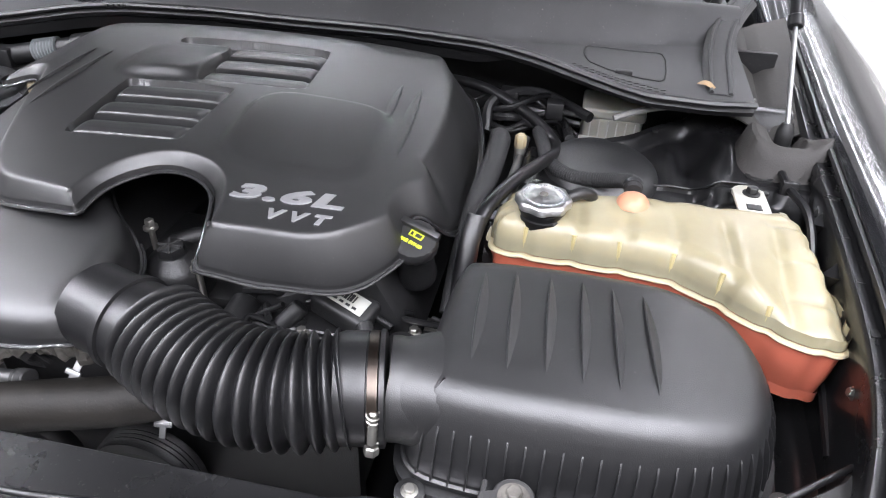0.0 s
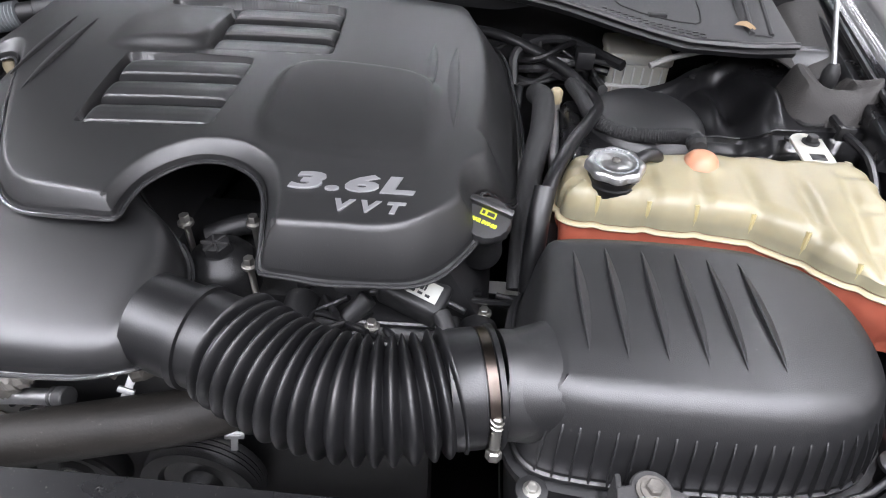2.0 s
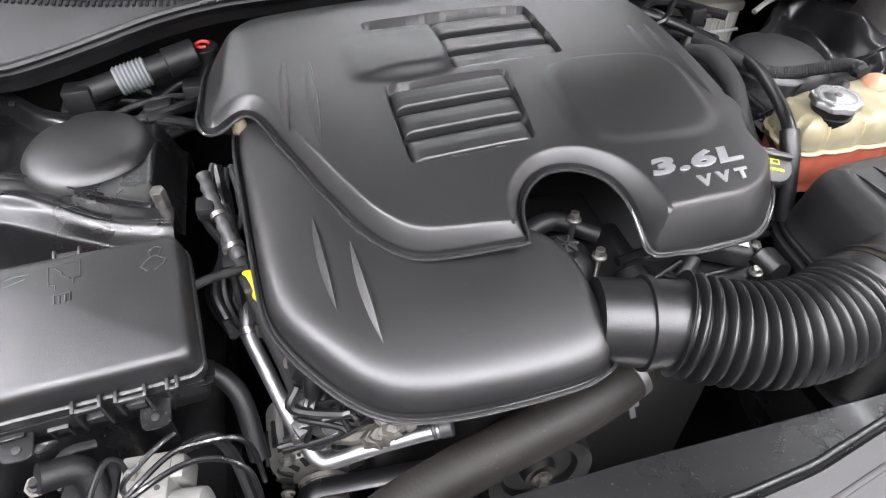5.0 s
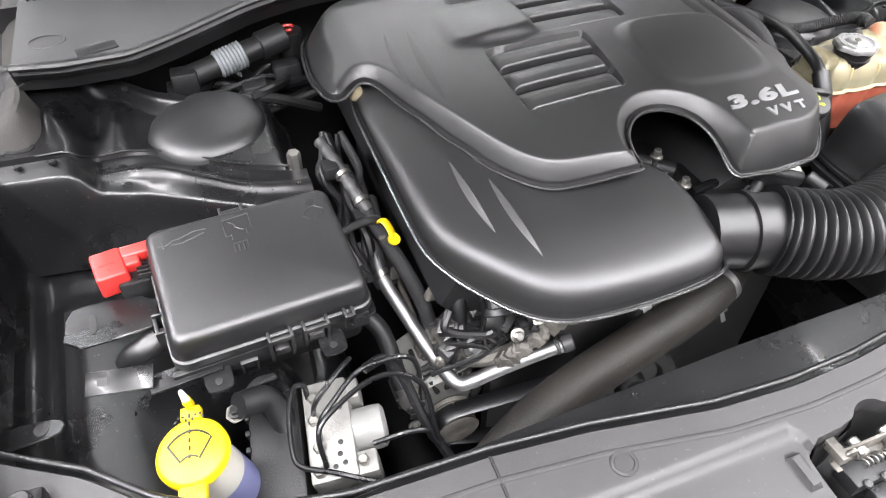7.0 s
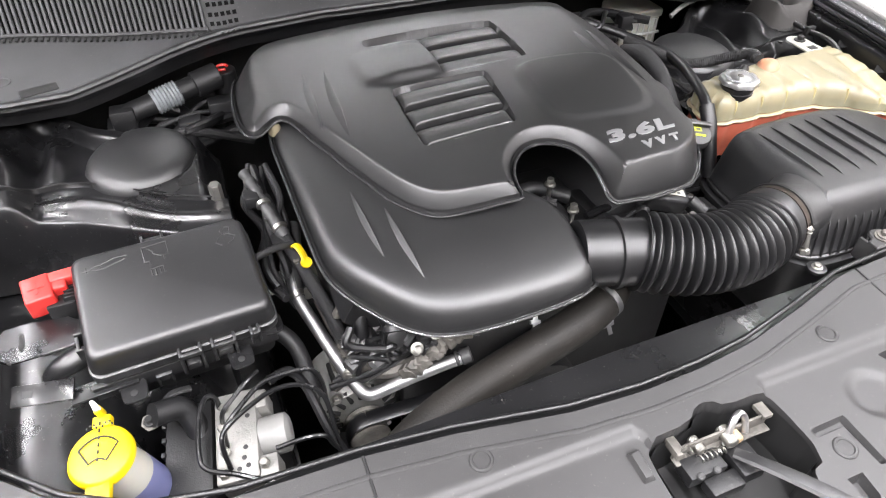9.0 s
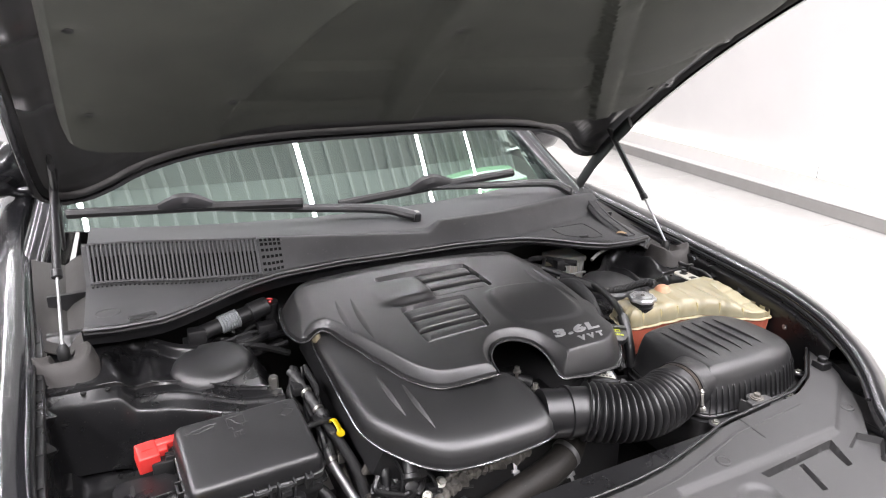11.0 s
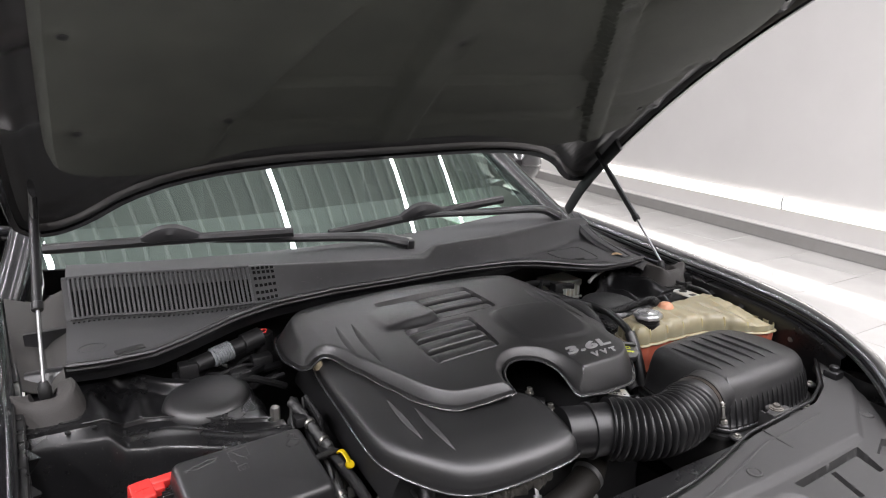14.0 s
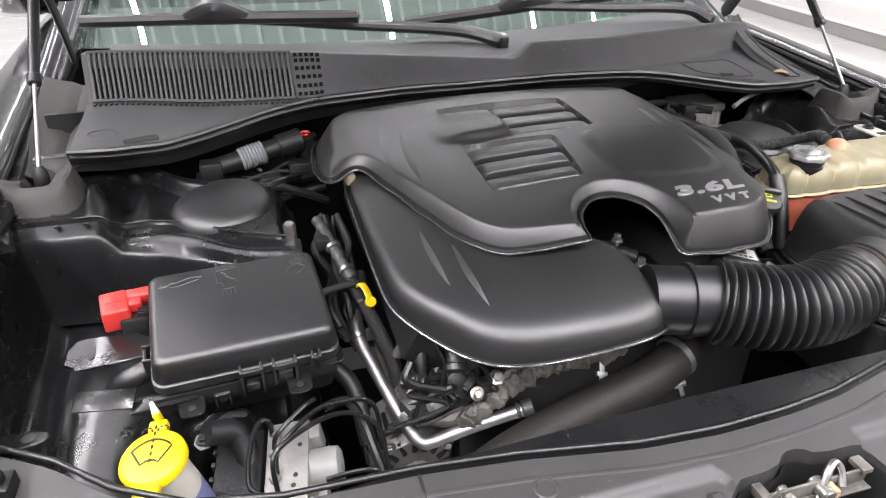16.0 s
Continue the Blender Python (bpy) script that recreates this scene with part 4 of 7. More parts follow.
def frame_relief(x, y):
    """Pressed inner frame: a sunk pocket round the latch, a ledge along the edges."""
    deep = 0.019 * smooth01(edge_depth(RECESS, x, y) / 0.014)
    rim = edge_depth(HO, x, y)
    ribs = sum(np.exp(-((y - k - 0.25 * (np.abs(x) - 0.69)) / 0.013) ** 2) for k in (0.56, 0.725, 0.885))
    ribs = ribs * smooth01((rim - 0.012) / 0.02) * smooth01((np.abs(x) - 0.63) / 0.02)
    return -deep - 0.008 * smooth01((rim - 0.05) / 0.008) * smooth01((y - 0.42) / 0.05) + 0.012 * ribs


fv, ff = fill(inset(HO, 0.024), 0.012, frame_relief, (RECESS, inset(RECESS, 0.012, 1)))
part("inner_frame", join(hood_band(inset(HO, 0.0145), inset(HO, 0.019), 0.004, 0.006), hood_band(inset(HO, 0.019), inset(HO, 0.024), 0.006, 0.014), ([tuple(hood_pt(p, q, 0.014 - r)) for p, q, r in fv], ff)), M_UNDER, hood, "satin black pressed inner hood frame")
PAD = [(-0.639, 0.626), (-0.634, 0.57), (-0.617, 0.548), (-0.577, 0.512), (-0.54, 0.466), (-0.507, 0.442), (-0.447, 0.421), (-0.394, 0.409), (-0.26, 0.413), (-0.1, 0.407), (0.02, 0.401), (0.115, 0.415), (0.237, 0.432), (0.297, 0.425), (0.432, 0.424), (0.524, 0.443), (0.6, 0.478), (0.67, 0.55), (0.685, 0.7), (0.672, 0.9), (0.645, 0.97), (0.43, 1.015), (0.35, 0.99), (0.21, 0.95), (0.0, 0.952), (-0.21, 0.95), (-0.33, 0.958), (-0.396, 0.983), (-0.505, 1.004), (-0.608, 0.995), (-0.65, 0.975), (-0.66, 0.945), (-0.65, 0.788)]


def pad_relief(x, y):
    """Felt pressed over the frame behind it: a plain raised field, two proud braces, sunk fields between and a soft pillow beyond."""
    crease = np.interp(y, [0.41, 0.49, 0.55, 0.93], [-0.172, -0.178, -0.198, -0.385])
    brace = 0.3 + 0.22 * (y - 0.55) / 0.31
    z = 0.022 * smooth01((crease - x) / 0.012)
    z = np.maximum(z, 0.022 * smooth01((x + 0.085) / 0.03) * smooth01((0.018 - x) / 0.009))
    z = np.maximum(z, 0.018 * smooth01((0.535 - y) / 0.012) * smooth01((x - 0.0) / 0.012) * smooth01((brace - x) / 0.02))
    z = np.maximum(z, 0.025 * smooth01((x - brace + 0.09) / 0.02) * smooth01((brace + 0.005 - x) / 0.03))
    q = ((x - 0.5) / 0.2) ** 2 + ((y - 0.62) / 0.22) ** 2
    z = np.maximum(z, 0.03 * np.sqrt(np.maximum(0, 1 - q)))
    z = np.maximum(z, 0.008 * smooth01((y - 0.775) / 0.012))
    z = np.maximum(z, 0.016 * smooth01((y - 0.865) / 0.03))
    for cx, cy in PADCLIPS:
        z = z - 0.008 * np.exp(-((x - cx) ** 2 + (y - cy) ** 2) / 0.018 ** 2)
    return -z


PADCLIPS = [(-0.012, 0.669), (0.259, 0.564), (-0.247, 0.535), (0.435, 0.882), (-0.374, 0.863), (0.62, 0.731), (-0.606, 0.672), (-0.607, 0.882), (0.64, 0.89)]
pv, pf = shell(PAD, lambda x, y: x * 0, lambda x, y: 0.012 - pad_relief(x, y), [(0.0, 0.1), (0.006, 0.7), (0.014, 0.98)], 0.009, 3, 0.01, 0.002)
part("insulation_pad", ([tuple(hood_pt(a, b, 0.014 - c)) for a, b, c in pv], pf), M_PAD, hood, "dark felt insulation pad with pressed channels")
for cx, cy in PADCLIPS:
    p = hood_pt(cx, cy, 0.002 + float(pad_relief(np.array([cx]), np.array([cy]))[0]))
    part("pad_clip", lathe(p, p - hood_n(p.y), [(-0.004, 0.0095), (0.0005, 0.0095), (0.002, 0.007), (0.0012, 0.003)], 16), M_DARK, hood)
# thin dark discs paint the shade inside the drain holes
for cx, cy in ((-0.299, 0.299), (-0.278, 0.396), (0.335, 0.315), (0.361, 0.405)):
    hv, hf = plate([(cx + 0.012 * math.cos(q), cy + 0.0085 * math.sin(q)) for q in np.linspace(0, 2 * math.pi, 20, endpoint=False)], 0, 0.0012, 0.0004)
    part("drain_hole", ([tuple(hood_pt(a, b, 0.0142 - c)) for a, b, c in hv], hf), M_DARK, hood, "flat dark disc painted as the shade of an oval drain hole")
# front cross rail, recess lip and details ahead of the pad
part("cross_rail", sweep([hood_pt(x, 0.362 + 0.03 * abs(x / 0.4) ** 3, 0.006) for x in np.linspace(-0.335, 0.4, 24)], 0.019, 10, 0.55), M_UNDER, hood)
part("corner_bead", sweep(curve([hood_pt(*p, 0.012) for p in ((0.3, 0.318), (0.419, 0.335), (0.498, 0.361), (0.606, 0.417), (0.668, 0.48), (0.68, 0.54))], 10), 0.007, 8), M_PAINT, hood, "glossy pressed corner bead")
part("corner_bead", sweep(curve([hood_pt(*p, 0.012) for p in ((0.42, 0.38), (0.5, 0.41), (0.57, 0.45), (0.642, 0.493))], 8), 0.006, 8), M_PAINT, hood, "glossy pressed corner bead")
for x, y in ((-0.262, 0.295), (0.345, 0.325)):
    p = hood_pt(x, y, 0.014)
    part("rubber_bumper", lathe(p, p - hood_n(p.y), [(0, 0.016), (0.02, 0.015), (0.028, 0.012), (0.03, 0.006)], 18), M_HOSE, hood)
striker = part("striker", sweep(curve([hood_pt(x, y, u) for x, y, u in ((-0.014, 0.24, 0.02), (-0.012, 0.24, 0.004), (-0.007, 0.238, -0.026), (0.0, 0.248, -0.036), (0.034, 0.306, -0.036), (0.041, 0.318, -0.027), (0.024, 0.32, 0.004), (0.02, 0.32, 0.02))], 6), 0.0042, 8), M_WIPER, hood, "dark steel latch loop")
for x, y in ((-0.013, 0.241), (0.021, 0.32)):
    p = hood_pt(x, y, 0.024)
    part("striker_collar", lathe(p, p - hood_n(p.y), [(0, 0.017), (0.006, 0.017), (0.011, 0.013), (0.012, 0.006)], 20), M_DARK, striker)
p = hood_pt(-0.03, 0.275, 0.026)
part("striker_plate", lathe(p, p - hood_n(p.y), [(0, 0.036), (0.003, 0.036), (0.005, 0.033), (0.006, 0.012)], 28), M_UNDER, striker)


def hood_tag(outline, up, material, owner, name, label=""):
    v, f = plate(outline, 0, 0.0006, 0.0002)
    return part(name, ([tuple(hood_pt(a, b, up - c)) for a, b, c in v], f), material, owner, label)


def tag_quad(q, u0, u1, v0, v1):
    a, b, c, d = [np.array(p) for p in q]
    at = lambda u, v: tuple((a * (1 - u) + b * u) * (1 - v) + (d * (1 - u) + c * u) * v)
    return [at(u0, v0), at(u1, v0), at(u1, v1), at(u0, v1)]


S1 = [(-0.192, 0.276), (-0.076, 0.283), (-0.042, 0.33), (-0.172, 0.326)]
warn = thing("warning_sticker", hood_pt(-0.15, 0.25, 0.027), "black warning sticker with yellow and white panels under the hood", "sticker")
hood_tag(S1, 0.0265, M_INK, warn, "backing")
hood_tag(tag_quad(S1, 0.0, 0.1, 0, 1), 0.0258, M_WHITE, warn, "white_panel")
hood_tag(tag_quad(S1, 0.12, 0.48, 0, 0.34), 0.0258, M_YEL, warn, "yellow_panel")
hood_tag(tag_quad(S1, 0.34, 0.48, 0.5, 0.95), 0.0258, M_YEL, warn, "yellow_panel")
hood_tag(tag_quad(S1, 0.15, 0.28, 0.5, 0.88), 0.0258, M_RED, warn, "red_symbol")
for j in range(6):
    v = 0.06 + 0.15 * j
    hood_tag(tag_quad(S1, 0.53, 0.76 - 0.05 * (j % 3), v, v + 0.065), 0.0258, M_WHITE, warn, "text_bar")
    hood_tag(tag_quad(S1, 0.82 - 0.03 * (j % 2), 0.95, v, v + 0.065), 0.0258, M_WHITE, warn, "text_bar")
S2 = [(0.078, 0.284), (0.199, 0.298), (0.225, 0.335), (0.104, 0.327)]
lab = thing("emissions_sticker", hood_pt(0.1, 0.27, 0.027), "grey-white printed label under the hood", "sticker")
hood_tag(S2, 0.0265, M_WHITE, lab, "backing")
for j in range(5):
    v = 0.12 + 0.16 * j
    hood_tag(tag_quad(S2, 0.08, 0.55 if j % 2 else 0.85, v, v + 0.05), 0.0258, M_GREYP, lab, "text_bar")
hood_tag(tag_quad(S2, 0.66, 0.92, 0.62, 0.9), 0.0258, M_GREYP, lab, "text_block")
for s in (1, -1):
    part("hinge_arm", join(sweep(curve([(s * 0.69, 1.0, 1.23), (s * 0.7, 1.08, 1.165), (s * 0.71, 1.17, 1.08), (s * 0.72, 1.24, 1.0)], 6), 0.006, 10, 3.2)), M_DARK, hood)
# ---- front trim panel over the radiator support ----
REAR = [(-0.8, 0.46), (-0.69, 0.392), (-0.62, 0.352), (-0.566, 0.306), (-0.5, 0.272), (-0.42, 0.257), (-0.3, 0.255), (-0.205, 0.246), (-0.085, 0.226), (0.0, 0.221), (0.08, 0.224), (0.15, 0.232), (0.24, 0.253), (0.33, 0.277), (0.41, 0.282), (0.53, 0.29), (0.6, 0.318), (0.7, 0.39), (0.8, 0.46)]


def rear_y(x):
    return float(np.interp(x, [r[0] for r in REAR], [r[1] for r in REAR]))


def front_y(x):
    return -0.08 + 0.5 * abs(x) ** 3.2


HOLES = [("latch", [(-0.033, 0.167), (0.023, 0.169), (0.039, 0.183), (0.059, 0.183), (0.07, 0.172), (0.12, 0.172), (0.129, 0.162), (0.132, 0.09), (0.104, 0.083), (0.1, 0.02), (-0.04, 0.02), (-0.038, 0.131)])]


def panel_z(x, y):
    z = 0.815 - 0.06 * (rear_y_v(x) - y) + 0.02 * x * x
    # rear strip, then a step down; the step jogs forward at the middle of the car
    step = 0.188 + 0.01 * np.abs(x) - 0.03 * smooth01((x + 0.035) / 0.012) * smooth01((0.128 - x) / 0.012)
    step = np.where(np.abs(x) > 0.5, step + 0.62 * (np.abs(x) - 0.5), step)
    z = z - 0.007 * smooth01((step - y) / 0.011)
    for pts, d in SUNK:
        z = z - d * smooth01(edge_depth(pts, x, y) / (0.012 if 0 < d < 0.005 else 0.003))
    z = z - 0.07 * smooth01(edge_depth(LATCH, x, y) / 0.003)
    return z


def rear_y_v(x):
    return np.interp(x, [r[0] for r in REAR], [r[1] for r in REAR])


LATCH = ccw(resample(chaikin(HOLES[0][1], 1), 0.004))
SUNK = [(ccw(resample(np.array(q), 0.004)), d) for q, d in (
    ([(0.14, 0.121), (0.186, 0.122), (0.187, 0.065), (0.178, 0.065), (0.176, 0.111), (0.141, 0.111)], 0.008),
    ([(0.285, 0.168), (0.47, 0.176), (0.445, 0.12), (0.432, 0.12), (0.442, 0.16), (0.29, 0.154)], 0.014),
    ([(0.36, 0.155), (0.372, 0.155), (0.355, 0.1), (0.343, 0.1)], 0.012),
    ([(0.48, 0.15), (0.53, 0.17), (0.56, 0.14), (0.5, 0.1)], 0.012),
    ([(-0.056, 0.164), (-0.04, 0.165), (-0.042, 0.132), (-0.056, 0.132)], -0.006),
    ([(-0.47, 0.17), (-0.29, 0.168), (-0.29, 0.154), (-0.44, 0.156), (-0.43, 0.12), (-0.445, 0.12)], 0.014),
    ([(0.134, 0.066), (0.154, 0.066), (0.152, 0.04), (0.138, 0.038)], 0.012),
    ([(0.242 + 0.036 * math.cos(q), 0.13 + 0.032 * math.sin(q)) for q in np.linspace(0, 2 * math.pi, 36, endpoint=False)], 0.0045),
    ([(-0.23 + 0.036 * math.cos(q), 0.13 + 0.032 * math.sin(q)) for q in np.linspace(0, 2 * math.pi, 36, endpoint=False)], 0.0045))]
SIDE = [(0.705, 0.402), (0.718, 0.405), (0.716, 0.385), (0.695, 0.335), (0.655, 0.262), (0.6, 0.202), (0.53, 0.142)]
outline = [(x, rear_y(x)) for x in np.linspace(-0.69, 0.69, 110)] + SIDE + [(x, front_y(x)) for x in np.linspace(0.5, -0.5, 60)] + [(-x, y) for x, y in SIDE[::-1]]
panel = thing("radiator_cover", (0, 0.1, 0.78), "grey-black moulded plastic cover over the radiator support", "trim panel")
part("panel", shell(outline, lambda x, y: 0.785 - 0.06 * (rear_y_v(x) - y) + 0.02 * x * x, panel_z, [(0.0, 0.1), (0.001, 0.8), (0.004, 1.0)], 0.004, 0, 0.008, 0.003, [r for q in [LATCH] + [s[0] for s in SUNK if not 0 < s[1] < 0.005] for r in (q, inset(q, 0.003, 1))]), M_PANEL, panel, sharp=50)
seal = [(x, rear_y(x) + 0.004, 0.816 + 0.02 * x * x) for x in np.linspace(-0.7, 0.7, 140)]
for cx, cy in ((0.245, 0.208), (-0.194, 0.207), (0.158, 0.092), (0.586, 0.225), (-0.42, 0.215), (-0.586, 0.225)):
    cz = float(np.ravel(panel_z(np.array([cx]), np.array([cy])))[0])
    clip_ob = part("panel_clip", lathe((cx, cy, cz - 0.002), (cx, cy, cz + 1), [(0, 0.0125), (0.0028, 0.0125), (0.0042, 0.011), (0.0042, 0.009), (0.003, 0.0082), (0.0034, 0.0005)], 28), M_PANEL, panel)
part("rear_bead", sweep([(x, rear_y(x) - 0.026, 0.8135 + 0.02 * x * x) for x in np.linspace(-0.5, 0.5, 90)], 0.003, 8, 0.5), M_PANEL, panel)
part("edge_seal", sweep(seal, 0.003, 10), M_HOSE, panel, "black rubber edge seal")
for gx in (-0.3, 0.36):
    part("panel_joint", sweep([(gx, rear_y(gx) - 0.004 - 0.055 * k, 0.8155 + 0.02 * gx * gx - 0.0045 * k) for k in (0, 0.5, 1)], 0.0015, 6), M_INK, panel)
part("support_plate", plate([(-0.5, 0.19), (0.56, 0.2), (0.52, 0.29), (0.34, 0.287), (0.0, 0.283), (-0.3, 0.272), (-0.46, 0.262)], 0.797, 0.802, 0.001), M_APRON, panel, "black painted radiator support plate")
# latch in its well
latch = thing("hood_latch", (0.05, 0.12, 0.725), "worn metal hood latch in its well", "latch")
LM = pose(0.056, 0.155, 0.796, 0, 0, 0)
lt = lambda shape: moved(shape, LM)
part("latch_plate", lt(join(rbox(-0.06, 0.06, -0.003, 0.0, -0.014, 0.004, 0.001), rbox(-0.062, -0.052, -0.01, 0.012, -0.004, 0.006, 0.001), rbox(0.05, 0.062, -0.006, 0.012, 0.0, 0.006, 0.001), rbox(-0.06, 0.06, -0.012, -0.002, -0.015, -0.0125, 0.001))), M_ROUGHM, latch, "worn bright steel latch plate")
part("latch_frame", lt(join(rbox(-0.055, -0.01, -0.03, -0.006, -0.03, -0.012, 0.002), rbox(-0.04, 0.0, -0.05, -0.03, -0.035, -0.02, 0.003), rbox(0.0, 0.03, -0.045, -0.012, -0.035, -0.016, 0.003))), M_DARK, latch)
part("latch_claw", lt(sweep(curve([(0.0, -0.01, -0.01), (0.012, 0.0, 0.012), (0.022, 0.004, 0.016), (0.028, 0.0, 0.008), (0.026, -0.008, -0.004)], 6), 0.0038, 8)), M_CAPM, latch, "pale worn latch claw")
part("latch_pawl", lt(rod((-0.03, -0.01, -0.006), (-0.03, 0.008, -0.006), 0.006)), M_ZINC, latch)
part("latch_pivot", lt(rod((0.005, -0.016, -0.004), (0.005, 0.006, -0.004), 0.0075)), M_ZINC, latch)
part("release_hook", lt(sweep([(-0.058, -0.006, 0.0), (-0.05, -0.008, 0.012), (-0.046, -0.01, 0.002)], 0.003, 6)), M_ZINC, latch)
part("brass_bush", lt(rod((0.014, -0.014, -0.006), (0.014, 0.004, -0.006), 0.0065)), M_LEAF, latch, "brass-coloured bush")
part("spring", lt(sweep([(-0.035 + 0.0009 * k, -0.014 + 0.004 * math.cos(k), -0.01 + 0.004 * math.sin(k)) for k in np.linspace(0, 40, 120)], 0.0008, 5)), M_ZINC, latch)
parts("rivet", [lt(rod((x, -0.03, -0.014), (x, -0.03, -0.008), 0.004)) for x in (-0.045, -0.025)], M_DARKMETAL, latch)
part("release_lever", sweep(curve([(0.06, 0.134, 0.786), (0.078, 0.103, 0.795), (0.112, 0.05, 0.8), (0.15, -0.02, 0.795)], 8), lambda t: 0.007 + 0.004 * t, 8, 0.5), M_BOX, latch, "black plastic release lever")
# black skin added inside the latch well to paint its shade
WELL = inset(LATCH, 0.0036, 1)
wz = np.ravel(panel_z(np.array([0.3]), np.array([0.15])))[0]
n = len(WELL)
ring = lambda d, z: [tuple(q) for q in np.c_[inset(WELL, d, 1), np.full(n, z)]]
part("well_shade", (ring(0.0, wz - 0.004) + ring(0.0006, wz - 0.06), [(k, (k + 1) % n, n + (k + 1) % n, n + k) for k in range(n)] + [tuple(range(n, 2 * n))]), M_INK, latch, "black skin that paints the shade inside the latch well")

# headlamp housings at the corners
for s in (1, -1):
    lamp_ob = thing("headlamp_housing", (s * 0.7, 0.25, 0.75), "dusty grey headlamp housing with a black seal", "headlamp")
    P = [(0.665, 0.37), (0.75, 0.38), (0.8, 0.33), (0.77, 0.2), (0.7, 0.12), (0.62, 0.1), (0.6, 0.2), (0.62, 0.3)]
    P = [(s * a, b) for a, b in P]
    part("housing", shell(P, lambda x, y: x * 0 + 0.73, lambda x, y: 0.79 + 0.05 * (y - 0.25) - 0.004 * np.cos(60 * x), [(0, 0.1), (0.004, 0.8), (0.012, 1)], 0.012), M_PANEL, lamp_ob)
    ring = resample(chaikin(P, 3), 0.015)
    ring = np.vstack([ring, ring[:1]])
    part("seal", sweep([(a, b, 0.786 + 0.05 * (b - 0.25)) for a, b in ring], 0.006, 8), M_HOSE, lamp_ob)
    part("bump_stop", join(rbox(s * 0.66 - 0.014, s * 0.66 + 0.014, 0.318, 0.346, 0.8, 0.836, 0.004), rod((s * 0.66, 0.332, 0.83), (s * 0.66, 0.332, 0.845), 0.009)), M_HOSE, lamp_ob, "black rubber bump stop")

# ---- engine cover ----
COVER = [(-0.026, 0.464), (-0.0265, 0.485), (-0.02, 0.51), (-0.005, 0.531), (0.014, 0.545), (0.034, 0.55), (0.06, 0.547), (0.083, 0.532), (0.094, 0.507), (0.098, 0.475), (0.0985, 0.455), (0.104, 0.446), (0.12, 0.4455), (0.17, 0.45), (0.215, 0.453), (0.25, 0.47), (0.28, 0.502), (0.294, 0.528), (0.288, 0.55), (0.29, 0.574), (0.315, 0.592), (0.334, 0.62), (0.338, 0.68), (0.336, 0.76), (0.322, 0.86), (0.285, 0.925), (0.2, 0.945), (0.0, 0.955), (-0.2, 0.948), (-0.275, 0.934), (-0.312, 0.902), (-0.323, 0.85), (-0.327, 0.79), (-0.327, 0.735), (-0.32, 0.703), (-0.305, 0.697), (-0.289, 0.712), (-0.273, 0.722), (-0.257, 0.706), (-0.233, 0.642), (-0.205, 0.58), (-0.177, 0.521), (-0.152, 0.49), (-0.127, 0.475), (-0.095, 0.47), (-0.06, 0.467), (-0.035, 0.463)]
cover_rim = near([(-0.318, 0.86, 0.902), (-0.322, 0.8, 0.902), (-0.31, 0.7, 0.914), (-0.272, 0.72, 0.922), (-0.233, 0.642, 0.913), (-0.205, 0.58, 0.904), (-0.177, 0.521, 0.896), (-0.13, 0.477, 0.892), (-0.09, 0.47, 0.896), (-0.027, 0.466, 0.902), (-0.02, 0.51, 0.91), (0.014, 0.543, 0.914), (0.045, 0.548, 0.913), (0.083, 0.53, 0.906), (0.096, 0.5, 0.895), (0.099, 0.455, 0.868), (0.166, 0.452, 0.86), (0.255, 0.478, 0.852), (0.292, 0.53, 0.862), (0.287, 0.562, 0.888), (0.335, 0.62, 0.84), (0.337, 0.7, 0.835), (0.33, 0.8, 0.85), (0.28, 0.92, 0.89), (0, 0.955, 0.9), (-0.28, 0.93, 0.9)])


def quad_ring(q, r=0.006):
    return ccw(resample(chaikin(np.array([p + (o - p) * k for p, o1, o2 in zip(np.array(q), np.roll(q, 1, 0), np.roll(q, -1, 0)) for o, k in ((o1, r / np.linalg.norm(o1 - p)), (o2, r / np.linalg.norm(o2 - p)))]), 2), 0.004))


LOUVRES = [quad_ring(q) for q in ([(-0.117, 0.57), (0.022, 0.58), (0.03, 0.708), (-0.119, 0.704)], [(-0.034, 0.716), (0.112, 0.728), (0.103, 0.852), (-0.119, 0.85), (-0.119, 0.825), (-0.034, 0.825)])]


def cover_plain(x, y):
    z = 0.936 + 0.13 * (y - 0.574) - 0.15 * (y - 0.574) ** 2 - 0.16 * (x + 0.01) ** 2 - 0.9 * np.maximum(0, np.abs(x + 0.01) - 0.25) ** 1.5
    z = z - 1.2 * np.maximum(0, y - 0.88) ** 1.6
    # broad dome beside the louvres
    qd = (np.abs((x - 0.152) / 0.088) ** 4 + np.abs((y - 0.634) / 0.076) ** 4) ** 0.25
    return z + 0.010 * smooth01((1.06 - qd) / 0.2) * (0.25 + 0.75 * smooth01((y - 0.55) / 0.14))


def pillow(x, y):
    """Raised pad beside the rear louvres: a crisp front edge, fading out to the rear."""
    q = (np.abs((x + 0.09) / 0.07) ** 5 + np.abs((y - 0.768) / 0.058) ** 5) ** 0.2
    return 0.0105 * smooth01((1.0 - q) / 0.3) * smooth01((0.835 - y) / 0.1) * (0.2 + 0.8 * smooth01((x + 0.165) / 0.08))


def cover_top(x, y):
    z = cover_plain(x, y) + pillow(x, y)
    for ring in LOUVRES:
        z = z - 0.013 * smooth01(edge_depth(ring, x, y) / 0.004)
    return z


